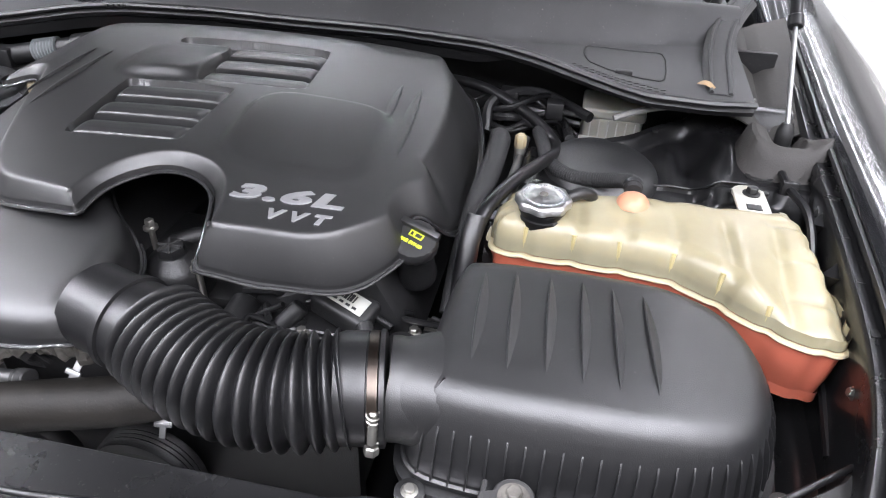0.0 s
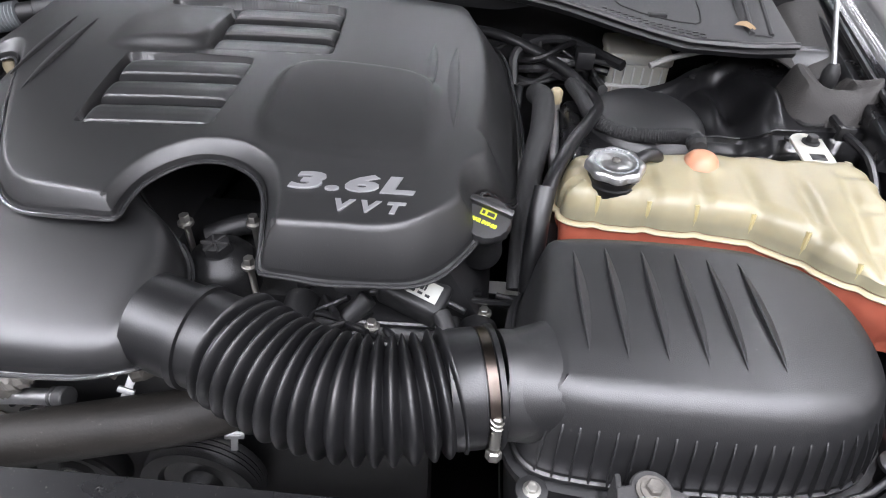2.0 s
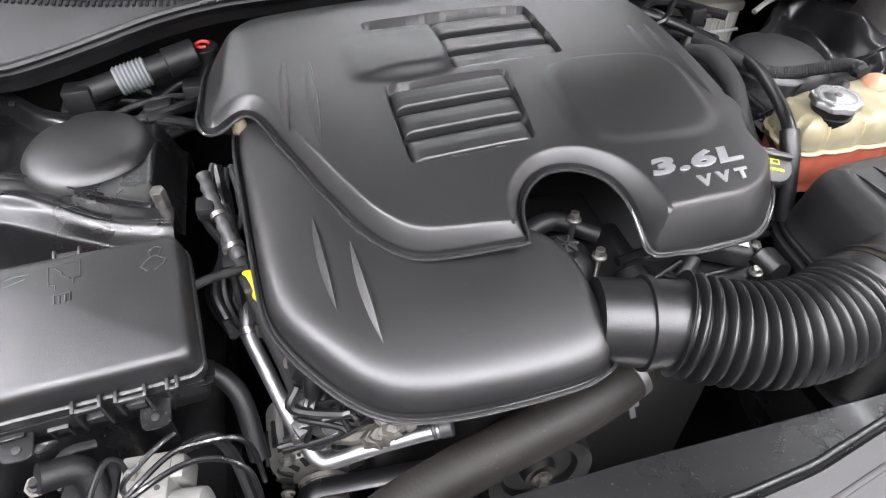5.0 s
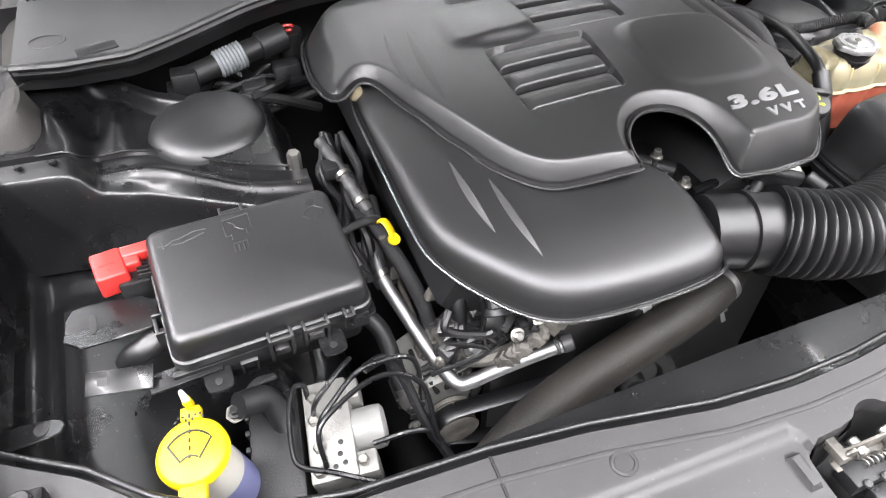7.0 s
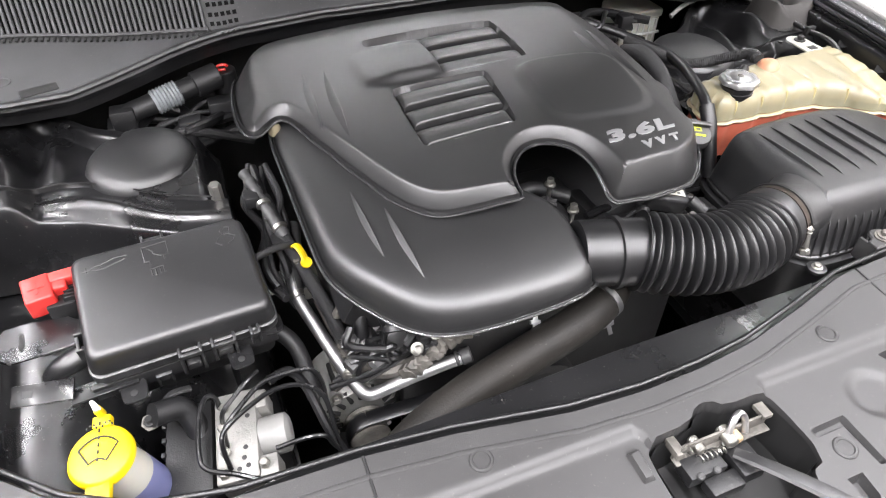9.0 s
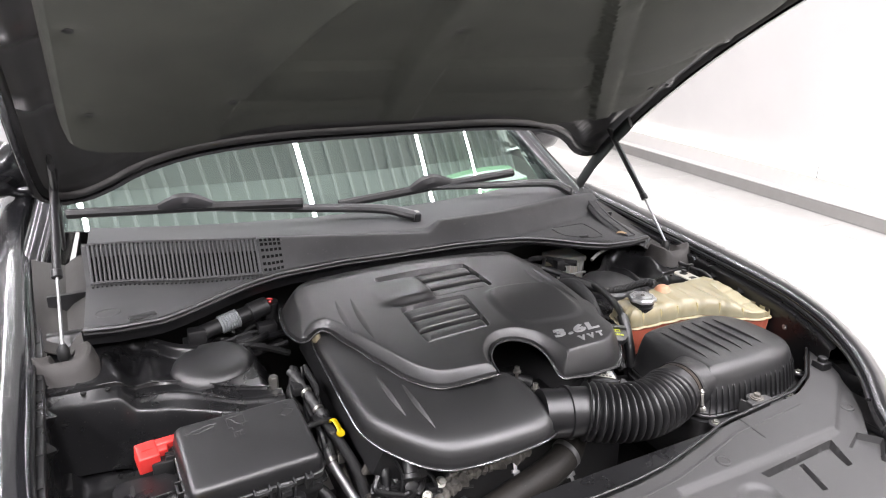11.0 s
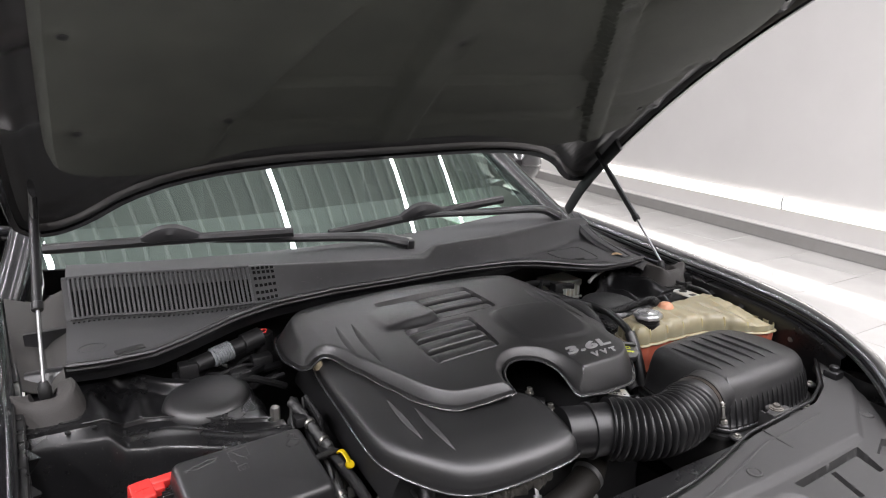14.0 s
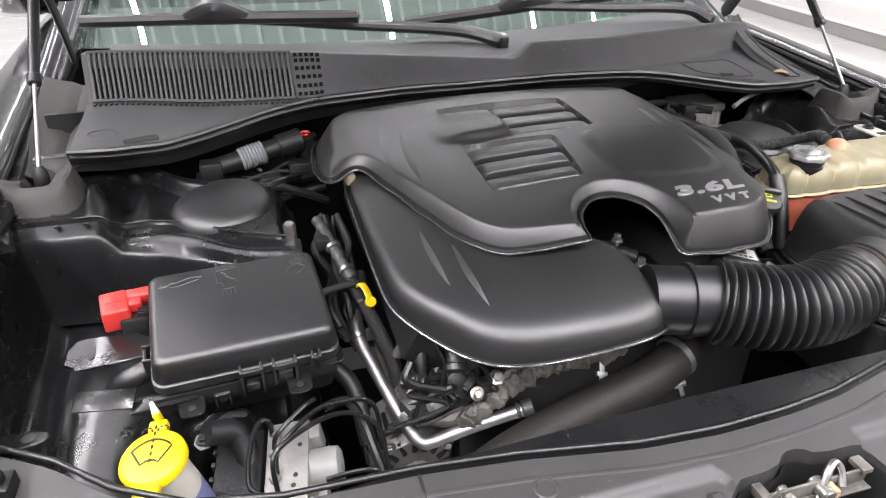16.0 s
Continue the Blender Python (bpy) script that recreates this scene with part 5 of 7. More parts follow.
def blade_shape(a, b, w, h, top, n=16):
    """Slender raised slash on a moulded surface, pointed at both ends, steep on one side."""
    a, b = np.array(a), np.array(b)
    t = (b - a) / np.linalg.norm(b - a)
    side = np.array([-t[1], t[0]])
    V = []
    for i in range(n + 1):
        u = i / n
        k = w * math.sin(math.pi * u) ** 0.8 + 0.0004
        for s, up in ((-1.0, -0.001), (-0.5, 0.45), (0.12, 1.0), (0.3, 0.92), (0.42, -0.001)):
            p = a + (b - a) * u + side * (s * k)
            z = float(np.ravel(top(np.array([p[0]]), np.array([p[1]])))[0])
            V.append((p[0], p[1], z + (h * math.sin(math.pi * u) ** 0.6 * up if up > 0 else up)))
    return V, [(5 * i + k, 5 * i + k + 1, 5 * i + k + 6, 5 * i + k + 5) for i in range(n) for k in range(4)]


def slat_shape(x0, x1, y0, y1, lean, low=0.0125, high=0.0015):
    """Pillow-shaped louvre slat: a crisp low front lip, rounded ends, sinking to the rear."""
    prof = [(0.0, -1.0), (0.02, -0.15), (0.06, 0.0), (0.12, 0.02), (0.35, 0.05), (0.6, -0.05), (0.8, -0.3), (0.94, -0.65), (1.0, -1.0)]

    def at(u, v):
        e = 0.012
        x = x0 + (x1 - x0) * u
        near_end = min(x - x0, x1 - x)
        sq = math.sqrt(max(0.0, 1 - (1 - min(1.0, near_end / e)) ** 2))
        d = float(np.interp(v, [i / 8 for i in range(9)], [p[0] for p in prof]))
        g = float(np.interp(v, [i / 8 for i in range(9)], [p[1] for p in prof]))
        y = y0 + (y1 - y0) * d + lean * (x - x0)
        base = float(cover_plain(np.array([x]), np.array([y]))[0])
        g = g if g < 0 else g
        return x, y, base - high - 0.0105 * (1 - (1 + g) * (0.25 + 0.75 * sq)) + 0.0005
    return sheet(at, 40, 32)


engine_cover = thing("engine_cover", (0, 0.7, 0.86), "matte black moulded plastic engine cover with louvres and lettering", "engine cover")
up = part("upper_shell", shell(COVER, cover_rim, cover_top, [(0.0, 0.02), (0.0, 0.07), (0.003, 0.085), (0.0035, 0.13), (0.009, 0.44), (0.015, 0.7), (0.021, 0.91), (0.0235, 0.975), (0.026, 1.0)], 0.0035, 2, 0.004, 0.003, [q for ring in LOUVRES for q in (ring, inset(ring, 0.004, 1))], lambda x, y: 0.85 - 0.25 * smooth01((0.11 - x) / 0.04) * smooth01((0.75 - y) / 0.05) + 1.2 * smooth01((x - 0.24) / 0.06) * smooth01((y - 0.57) / 0.06) + 0.5 * smooth01((-0.24 - x) / 0.06) * smooth01((y - 0.72) / 0.06), soften=40), M_COVER, engine_cover, sharp=60)
parts("raised_slash", [blade_shape(p, q, w, 0.0042, cover_plain) for p, q, w in (((0.222, 0.784), (0.229, 0.682), 0.009), ((0.248, 0.786), (0.258, 0.624), 0.011), ((-0.222, 0.79), (-0.228, 0.652), 0.009), ((-0.192, 0.784), (-0.199, 0.622), 0.010))], M_COVER, engine_cover)
for i in range(3):
    part("louvre_slat", slat_shape(-0.112, 0.02 + 0.003 * i, 0.5755 + 0.0432 * i, 0.5755 + 0.0432 * i + 0.0388, 0.06), M_COVER, engine_cover)
    part("louvre_slat", slat_shape(-0.03, 0.106 - 0.003 * i, 0.72 + 0.0405 * i, 0.72 + 0.0405 * i + 0.036, 0.06), M_COVER, engine_cover)


def on_cover(shape, at, turn, ahead=0.13):
    """Lays a flat shape on the cover's slope."""
    z = float(cover_top(np.array([at[0]]), np.array([at[1]]))[0])
    m = Matrix.Translation((at[0], at[1], z + 0.0006)) @ pose(0, 0, 0, math.degrees(math.atan(ahead)), math.degrees(math.atan(0.32 * at[0])), turn)
    return moved(shape, m)


def slanted(shape, k=0.2):
    return [(p[0] + k * p[1], p[1], p[2]) for p in shape[0]], shape[1]


part("lettering", on_cover(slanted(text_shape("3.6L", 0.029, 0.0008, 0.1, 2.12)), (0.173, 0.511), 6.0), M_BADGE, engine_cover, "raised satin silver 3.6L lettering")
part("lettering", on_cover(slanted(text_shape("V V T", 0.0185, 0.0008, 0.1, 1.3)), (0.192, 0.488), 6.0), M_BADGE, engine_cover, "raised satin silver VVT lettering")

LOWER = [(-0.265, 0.762), (-0.286, 0.745), (-0.291, 0.70), (-0.289, 0.655), (-0.286, 0.59), (-0.283, 0.52), (-0.279, 0.47), (-0.262, 0.434), (-0.239, 0.402), (-0.214, 0.373), (-0.187, 0.354), (-0.155, 0.345), (-0.115, 0.341), (-0.06, 0.34), (-0.008, 0.342), (0.018, 0.351), (0.031, 0.371), (0.033, 0.41), (0.03, 0.462), (0.012, 0.495), (-0.03, 0.52), (-0.09, 0.60), (-0.16, 0.70), (-0.22, 0.76)]


def lower_top(x, y):
    z = 0.884 + 0.13 * (y - 0.42) - 0.5 * np.maximum(0, -0.2 - x) ** 1.5 - 1.1 * np.maximum(0, 0.44 - y) ** 2
    return z


def lower_rim(x, y):
    """The split line climbs to the rear and sags at the inlet."""
    return 0.77 + 0.05 * x + 0.2 * y - 0.028 * smooth01((x + 0.01) / 0.03) * smooth01((y - 0.35) / 0.03)


part("lower_shell", shell(LOWER, lower_rim, lower_top, [(0.0, 0.02), (0.0005, 0.06), (0.0035, 0.07), (0.004, 0.11), (0.0055, 0.46), (0.0075, 0.69), (0.011, 0.84), (0.0155, 0.93), (0.021, 0.977), (0.028, 0.995), (0.035, 1.0)], 0.0035, 2, 0.004, 0.003, soften=40), M_COVER, engine_cover, sharp=60)
parts("raised_slash", [blade_shape(p, q, w, 0.0045, lower_top) for p, q, w in (((-0.22, 0.556), (-0.213, 0.442), 0.0065), ((-0.189, 0.516), (-0.18, 0.4), 0.007))], M_COVER, engine_cover)
part("rim_stud", lathe((-0.282, 0.722, 0.903), (-0.282, 0.715, 1.0), [(0, 0.009), (0.01, 0.009), (0.015, 0.007), (0.017, 0.003)], 16), M_TAN, engine_cover, "small tan rubber stud")

for ring, rim in ((COVER, cover_rim), (LOWER, lower_rim)):
    loop = ccw(resample(chaikin(ring, 2), 0.008))
    loop = inset(loop, -0.0012)
    if ring is LOWER:
        loop = np.array([p for p in loop if p[1] < 0.5 or p[0] < -0.24])
        k = int(np.argmax(np.linalg.norm(np.roll(loop, -1, 0) - loop, axis=1))) + 1
        loop = np.roll(loop, -k, 0)
    else:
        loop = np.vstack([loop, loop[:1]])
    hz = np.ravel(rim(loop[:, 0], loop[:, 1]))
    hz = np.convolve(np.r_[hz[:1], hz[:1], hz, hz[-1:], hz[-1:]], np.ones(5) / 5, "valid")
    part("rim_bead", sweep([(p[0], p[1], z + 0.0025) for p, z in zip(loop, hz)], 0.0021, 8), M_EDGE, engine_cover, "smooth rolled rim")

# ---- intake hose ----
intake = thing("intake_hose", (0.18, 0.36, 0.8), "black corrugated rubber intake hose with a steel clamp", "intake hose")
HOSE = curve([(0.098, 0.384, 0.843), (0.125, 0.371, 0.84), (0.16, 0.358, 0.837), (0.2, 0.351, 0.836), (0.24, 0.354, 0.836), (0.268, 0.362, 0.837), (0.282, 0.367, 0.838)], 40)
HOSE = [Vector(q) for q in resample(np.array([tuple(q) for q in HOSE]), 0.0008, False)]
part("bellows", sweep(HOSE, lambda t: 0.0415 + 0.0105 * (0.5 + 0.5 * math.cos(2 * math.pi * 16 * t)) ** 0.65, 44), M_HOSE, intake, sharp=70)
part("sleeve", join(lathe((0.02, 0.402, 0.848), (0.103, 0.381, 0.843), [(0, 0.042), (0.044, 0.042), (0.045, 0.046), (0.052, 0.046), (0.053, 0.043), (0.082, 0.043), (0.086, 0.0435)], 44)), M_HOSE, intake, "smooth black inlet sleeve")
part("cuff", join(lathe((0.276, 0.366, 0.838), (0.33, 0.379, 0.838), [(0, 0.047), (0.006, 0.049), (0.026, 0.049), (0.0265, 0.0475), (0.036, 0.0475), (0.037, 0.0505), (0.041, 0.0505), (0.042, 0.0475)], 44)), M_HOSE, intake)
clamp = part("clamp_band", lathe((0.3025, 0.3723, 0.838), (0.325, 0.3777, 0.838), [(0, 0.0477), (0.0005, 0.0491), (0.0085, 0.0491), (0.009, 0.0477)], 44), M_BAND, intake, "bright steel hose clamp")
cs = Vector((0.3185, 0.3235, 0.832))
part("clamp_screw", join(rod(cs + Vector((0, 0.008, 0.026)), cs + Vector((0, 0, -0.004)), 0.0042), rod(cs + Vector((0, 0, -0.006)), cs + Vector((0, -0.003, -0.014)), 0.0065, n=6), sweep([cs + Vector((0.005 * math.cos(a), 0.006 + 0.005 * math.sin(a), 0.028 - 0.0009 * a)) for a in np.linspace(0, 40, 120)], 0.0009, 5)), M_ZINC, clamp)

# ---- air filter box ----
airbox = thing("air_filter_box", (0.48, 0.44, 0.7), "black plastic air filter box with a ribbed lid", "air filter box")
AB = [(0.331, 0.37), (0.337, 0.34), (0.36, 0.324), (0.45, 0.322), (0.56, 0.326), (0.625, 0.352), (0.655, 0.41), (0.655, 0.475), (0.625, 0.53), (0.57, 0.553), (0.46, 0.556), (0.36, 0.55), (0.335, 0.53), (0.33, 0.44)]
ABR = [((0.380, 0.503), (0.386, 0.384)), ((0.409, 0.511), (0.416, 0.380)), ((0.442, 0.51), (0.447, 0.381)), ((0.472, 0.511), (0.477, 0.380)), ((0.5, 0.507), (0.506, 0.379)), ((0.528, 0.505), (0.536, 0.381))]


def ab_top(x, y):
    z = 0.878 - 0.35 * np.maximum(0, x - 0.54) ** 1.35 - 0.25 * np.maximum(0, 0.4 - y) ** 1.3 + 0.004 * np.cos((x - 0.45) * 8)
    return z


def neck_fairing():
    """Round pipe end that widens into the lid's shoulder."""
    V, n, m = [], 40, 14
    for i in range(m + 1):
        u = i / m
        e = 2 + 2.5 * u
        for k in range(n):
            a = 2 * math.pi * k / n
            c, w = math.cos(a), math.sin(a)
            g = (abs(c) ** e + abs(w) ** e) ** (-1 / e)
            V.append((0.325 + 0.1 * u, 0.378 + 0.03 * u + (0.0445 + 0.018 * u ** 1.3) * g * c, 0.8375 - 0.007 * u + (0.0445 - 0.0015 * u) * g * w))
    return V, [(i * n + k, i * n + (k + 1) % n, (i + 1) * n + (k + 1) % n, (i + 1) * n + k) for i in range(m) for k in range(n)]


part("lid", shell(AB, lambda x, y: x * 0 + 0.787, ab_top, [(0.0, 0.0), (0.0, 0.05), (0.004, 0.07), (0.008, 0.3), (0.012, 0.55), (0.016, 0.76), (0.02, 0.88), (0.026, 0.96), (0.036, 1.0)], 0.006, 2, 0.005, 0.003), M_BOX, airbox, "ribbed black lid", sharp=60)
parts("lid_rib", [blade_shape(q, p, 0.0078, 0.0048, ab_top) for p, q in ABR], M_BOX, airbox)
part("neck", join(lathe((0.318, 0.3765, 0.838), (0.46, 0.405, 0.828), [(0, 0.045), (0.004, 0.0455), (0.02, 0.0445), (0.03, 0.044)], 40), neck_fairing()), M_BOX, airbox)
fins = []


def fin_shape(px_, py_, dx, dy):
    """Thin upright fin that hugs the lid's side and dies out under the shoulder."""
    prof = [(0.0, 0.79), (0.0022, 0.806), (0.0055, 0.822), (0.0095, 0.836), (0.0145, 0.846), (0.022, 0.851), (0.022, 0.79)]
    V = []
    for k in (-0.0008, 0.0008):
        V += [(px_ + dx * d - dy * k, py_ + dy * d + dx * k, z) for d, z in prof]
    n = len(prof)
    return V, [tuple(range(n)), tuple(range(2 * n - 1, n - 1, -1))] + [(q, (q + 1) % n, n + (q + 1) % n, n + q) for q in range(n)]


ABP = resample(chaikin(AB, 2), 0.0145)
for p, q in zip(ABP, np.roll(ABP, -1, 0)):
    m, d = (p + q) / 2, (q - p) / np.linalg.norm(q - p)
    if (m[1] < 0.345 and m[0] > 0.345) or m[0] > 0.6:
        w = np.array([-d[1], d[0]])
        w = w if np.dot(np.array([0.49, 0.44]) - m, w) > 0 else -w
        fins.append(fin_shape(m[0], m[1], w[0], w[1]))
parts("side_fin", fins, M_BOX, airbox)
part("tray", shell(AB, lambda x, y: x * 0 + 0.66, lambda x, y: x * 0 + 0.783, [(0.008, 0.0), (0.006, 0.9), (-0.006, 0.92), (-0.006, 0.99), (0.0, 1.0)], 0.03, 2, 0.008), M_DARK, airbox, "dark lower filter tray")
for p in ((0.352, 0.316, 0.787), (0.56, 0.318, 0.787), (0.655, 0.372, 0.79)):
    tab = part("lid_tab", lathe((p[0], p[1], p[2] - 0.004), p, [(0, 0.013), (0.004, 0.013), (0.005, 0.011)], 18), M_BOX, airbox)
    part("tab_screw", bolt((p[0], p[1], p[2]), 0.005, 0.006), M_ZINC, tab)
part("snorkel", sweep(curve([(0.47, 0.34, 0.72), (0.46, 0.27, 0.73), (0.45, 0.2, 0.735)], 6), 0.05, 16, 0.5), M_DARK, airbox)
# bolted bracket ahead of the box
brk = thing("radiator_bracket", (0.45, 0.3, 0.78), "black stamped bracket with a large zinc bolt", "bracket")
part("bracket_plate", join(plate([(0.409, 0.289), (0.463, 0.289), (0.463, 0.304), (0.452, 0.308)] + [(0.436 + 0.0165 * math.cos(q), 0.305 + 0.0165 * math.sin(q)) for q in np.linspace(0.2, 2.94, 12)] + [(0.42, 0.308), (0.409, 0.304)], 0.82, 0.825, 0.0015), rbox(0.41, 0.461, 0.29, 0.295, 0.79, 0.822, 0.002), rbox(0.41, 0.415, 0.29, 0.318, 0.79, 0.822, 0.002)), M_PANEL, brk)
part("bracket_bolt", join(lathe((0.436, 0.303, 0.825), (0.436, 0.303, 0.9), [(0, 0.0125), (0.002, 0.0125), (0.0025, 0.009)], 20), bolt((0.436, 0.303, 0.827), 0.0065, 0.008)), M_ROUGHM, brk)

# ---- coolant tank ----
tank = thing("coolant_tank", (0.55, 0.6, 0.77), "milky plastic coolant tank half full of orange-red coolant", "coolant tank")
TK = [(0.366, 0.61), (0.372, 0.582), (0.4, 0.574), (0.45, 0.574), (0.5, 0.572), (0.55, 0.571), (0.59, 0.552), (0.63, 0.52), (0.668, 0.498), (0.7, 0.49), (0.722, 0.503), (0.724, 0.55), (0.716, 0.6), (0.712, 0.65), (0.704, 0.685), (0.69, 0.695), (0.62, 0.688), (0.55, 0.69), (0.48, 0.678), (0.4, 0.67), (0.375, 0.655)]


def tank_wave(P, deep):
    """Upright grooves in the wall, one at each rib."""
    s = np.r_[0, np.cumsum(np.linalg.norm(np.diff(P, axis=0), axis=1))]
    return P + (inset(P, 1.0) - P) * (deep * np.exp(-((s + 0.0255) % 0.051 - 0.0255) ** 2 / 0.0075 ** 2))[:, None]


def groove(t, wide=0.0075):
    return np.exp(-((t + 0.0255) % 0.051 - 0.0255) ** 2 / wide ** 2)


def tank_top(x, y):
    """Pillowed cells between cross grooves; the nose over the wheel arch falls away."""
    z = 0.8945 - 0.3 * np.maximum(0, x - 0.6) * smooth01((0.6 - y) / 0.09) * 0.5
    z = z - 0.0042 * groove(x - 0.412) * smooth01((0.66 - y) / 0.05)
    z = z - 0.003 * groove(y - 0.548, 0.006) * smooth01((x - 0.655) / 0.02)
    z = z - 0.012 * smooth01((x - 0.62) / 0.05) * smooth01((0.655 - y) / 0.1)
    z = z + 0.012 * np.exp(-((x - 0.519) ** 2 + (y - 0.645) ** 2) / 0.018 ** 2)
    z = z + 0.0025 * np.exp(-((x - 0.423) ** 2 + (y - 0.607) ** 2) / 0.03 ** 2)
    return z


TKP = tank_wave(ccw(resample(chaikin(TK, 3), 0.003)), 0.0036)
part("upper_half", shell(TKP, lambda x, y: x * 0 + 0.857, tank_top, [(0.004, 0.0), (0.0042, 0.3), (0.0052, 0.52), (0.0078, 0.72), (0.0118, 0.87), (0.017, 0.96), (0.023, 1.0)], 0.003, 0, 0.003), M_TANK, tank, "milky upper half of the tank", sharp=60)
part("lower_half", shell(inset(TKP, 0.004), lambda x, y: x * 0 + 0.786, lambda x, y: x * 0 + 0.85, [(0.02, 0.0), (0.006, 0.15), (0.002, 0.5), (0.0, 0.95), (0.001, 1.0)], 0.02, 0, 0.004), M_COOL, tank, "orange-red coolant showing through the lower half")
ring = inset(TKP, 0.002)
ring = np.vstack([ring, ring[:1]])
part("seam", sweep([(a, b, 0.8535) for a, b in ring], 0.004, 8, 0.62), M_SEAM, tank, "pale welded seam")
cumul = np.r_[0, np.cumsum(np.linalg.norm(np.diff(TKP, axis=0), axis=1))]
for k in range(1, 32):
    i = int(np.argmin(np.abs(cumul - 0.051 * k)))
    x, y = inset(TKP, 0.0062)[i]
    if cumul[-1] - 0.051 * k > 0.02 and y < 0.63 and x < 0.68:
        part("rib_line", sweep([(x, y, 0.858), *[(*inset(TKP, d)[i], 0.857 + h * (tank_top(x, y) - 0.857)) for d, h in ((0.0063, 0.35), (0.0072, 0.6), (0.0098, 0.8))]], 0.0028, 8), M_RIB, tank)
neck = part("filler_neck", lathe((0.423, 0.607, 0.88), (0.423, 0.607, 1.0), [(0, 0.0235), (0.01, 0.0235), (0.011, 0.0255), (0.0135, 0.0255), (0.0145, 0.0235), (0.018, 0.0235), (0.019, 0.0255), (0.0225, 0.0255), (0.0235, 0.024), (0.027, 0.024)], 32), M_HOSE, tank, "black filler neck collar")
part("pressure_cap", lathe((0.423, 0.607, 0.905), (0.423, 0.607, 1.0), [(0, 0.0275), (0.001, 0.0292), (0.007, 0.0292), (0.0095, 0.0275), (0.0105, 0.0245), (0.0095, 0.018), (0.0105, 0.0135), (0.0115, 0.0125), (0.0115, 0.0005)], 64, lambda a: 1 + 0.045 * math.cos(8 * a)), M_CAPM, tank, "lobed bright metal pressure cap", sharp=50)
marks = [rbox(-0.0022, 0.0022, -0.0008, 0.0008, 0, 0.0005, 0) for _ in range(22)]
marks = [moved(q, Matrix.Translation((0.423, 0.607, 0.9152)) @ pose(0, 0, 0, 0, 0, 360 / 22 * i) @ pose(0, 0.0213, 0)) for i, q in enumerate(marks)]
part("cap_marking", join(*marks), M_GREYP, tank)
part("cap_rivet", lathe((0.423, 0.607, 0.9163), (0.423, 0.607, 1.0), [(0, 0.0045), (0.001, 0.0045), (0.002, 0.003)], 14), M_ROUGHM, tank)
part("overflow_pipe", sweep(curve([(0.44, 0.625, 0.9), (0.462, 0.64, 0.905), (0.475, 0.652, 0.895), (0.475, 0.67, 0.87)], 6), 0.007, 10), M_HOSE, tank)
part("return_nipple", lathe((0.519, 0.645, 0.895), (0.519, 0.652, 0.94), [(0, 0.019), (0.008, 0.0165), (0.013, 0.012), (0.0155, 0.006), (0.016, 0.0005)], 24), M_ORANGE, tank, "orange-stained hose nipple")
arm = join(rbox(0.636, 0.672, 0.665, 0.672, 0.875, 0.893, 0.002), rbox(0.636, 0.672, 0.67, 0.725, 0.889, 0.893, 0.0015), lathe((0.654, 0.718, 0.8885), (0.654, 0.718, 0.95), [(0, 0.018), (0.0035, 0.018), (0.0045, 0.016)], 24))
part("mounting_ear", arm, M_MILK, tank, "translucent plastic mounting ear")
part("ear_bolt", bolt((0.656, 0.714, 0.892), 0.0065, 0.01), M_INK, tank)
part("ear_slot", rbox(0.646, 0.662, 0.676, 0.688, 0.8925, 0.8938, 0), M_INK, tank)

# ---- fuse box ----
fuse = thing("fuse_box", (-0.455, 0.51, 0.75), "black plastic fuse box with a textured clip-on lid", "fuse box")
FM = Matrix.Translation((-0.4485, 0.5205, 0.860)) @ pose(0, 0, 0, 12.0, 0.8, 4.6)
fb = lambda shape: moved(shape, FM)


def lid_ring(grow, z):
    """Rounded rectangle of the lid at one level."""
    hx, hy, r = 0.1 + grow, 0.0735 + grow, 0.012 + max(0, grow)
    P = [(cx + r * math.cos(a), cy + r * math.sin(a), z) for cx, cy, a0 in ((hx - r, hy - r, 0), (r - hx, hy - r, 90), (r - hx, r - hy, 180), (hx - r, r - hy, 270)) for a in np.radians(np.linspace(a0, a0 + 90, 7))]
    return P


def stacked(rings, cap_low=True):
    """Closed skin over rings of equal length."""
    n = len(rings[0])
    V = [p for r in rings for p in r]
    Fc = [(i * n + k, i * n + (k + 1) % n, (i + 1) * n + (k + 1) % n, (i + 1) * n + k) for i in range(len(rings) - 1) for k in range(n)]
    Fc.append(tuple(range((len(rings) - 1) * n, len(rings) * n)))
    if cap_low:
        Fc.append(tuple(reversed(range(n))))
    return V, Fc


part("lid", fb(stacked([lid_ring(0.001, -0.031), lid_ring(0.0015, -0.03), lid_ring(0.0, -0.018), lid_ring(-0.0015, -0.008), lid_ring(-0.0035, -0.0035), lid_ring(-0.0065, -0.001), lid_ring(-0.0105, 0.0)])), M_BOX, fuse, "black grained lid with moulded symbols")
part("lid_skirt", fb(stacked([lid_ring(0.002, -0.046), lid_ring(0.0035, -0.045), lid_ring(0.0035, -0.0335), lid_ring(0.002, -0.0325)])), M_BOX, fuse)
part("base", fb(stacked([lid_ring(-0.006, -0.108), lid_ring(-0.004, -0.105), lid_ring(-0.002, -0.07), lid_ring(-0.0005, -0.0475)])), M_DARK, fuse, "black ribbed lower case")
clips = []
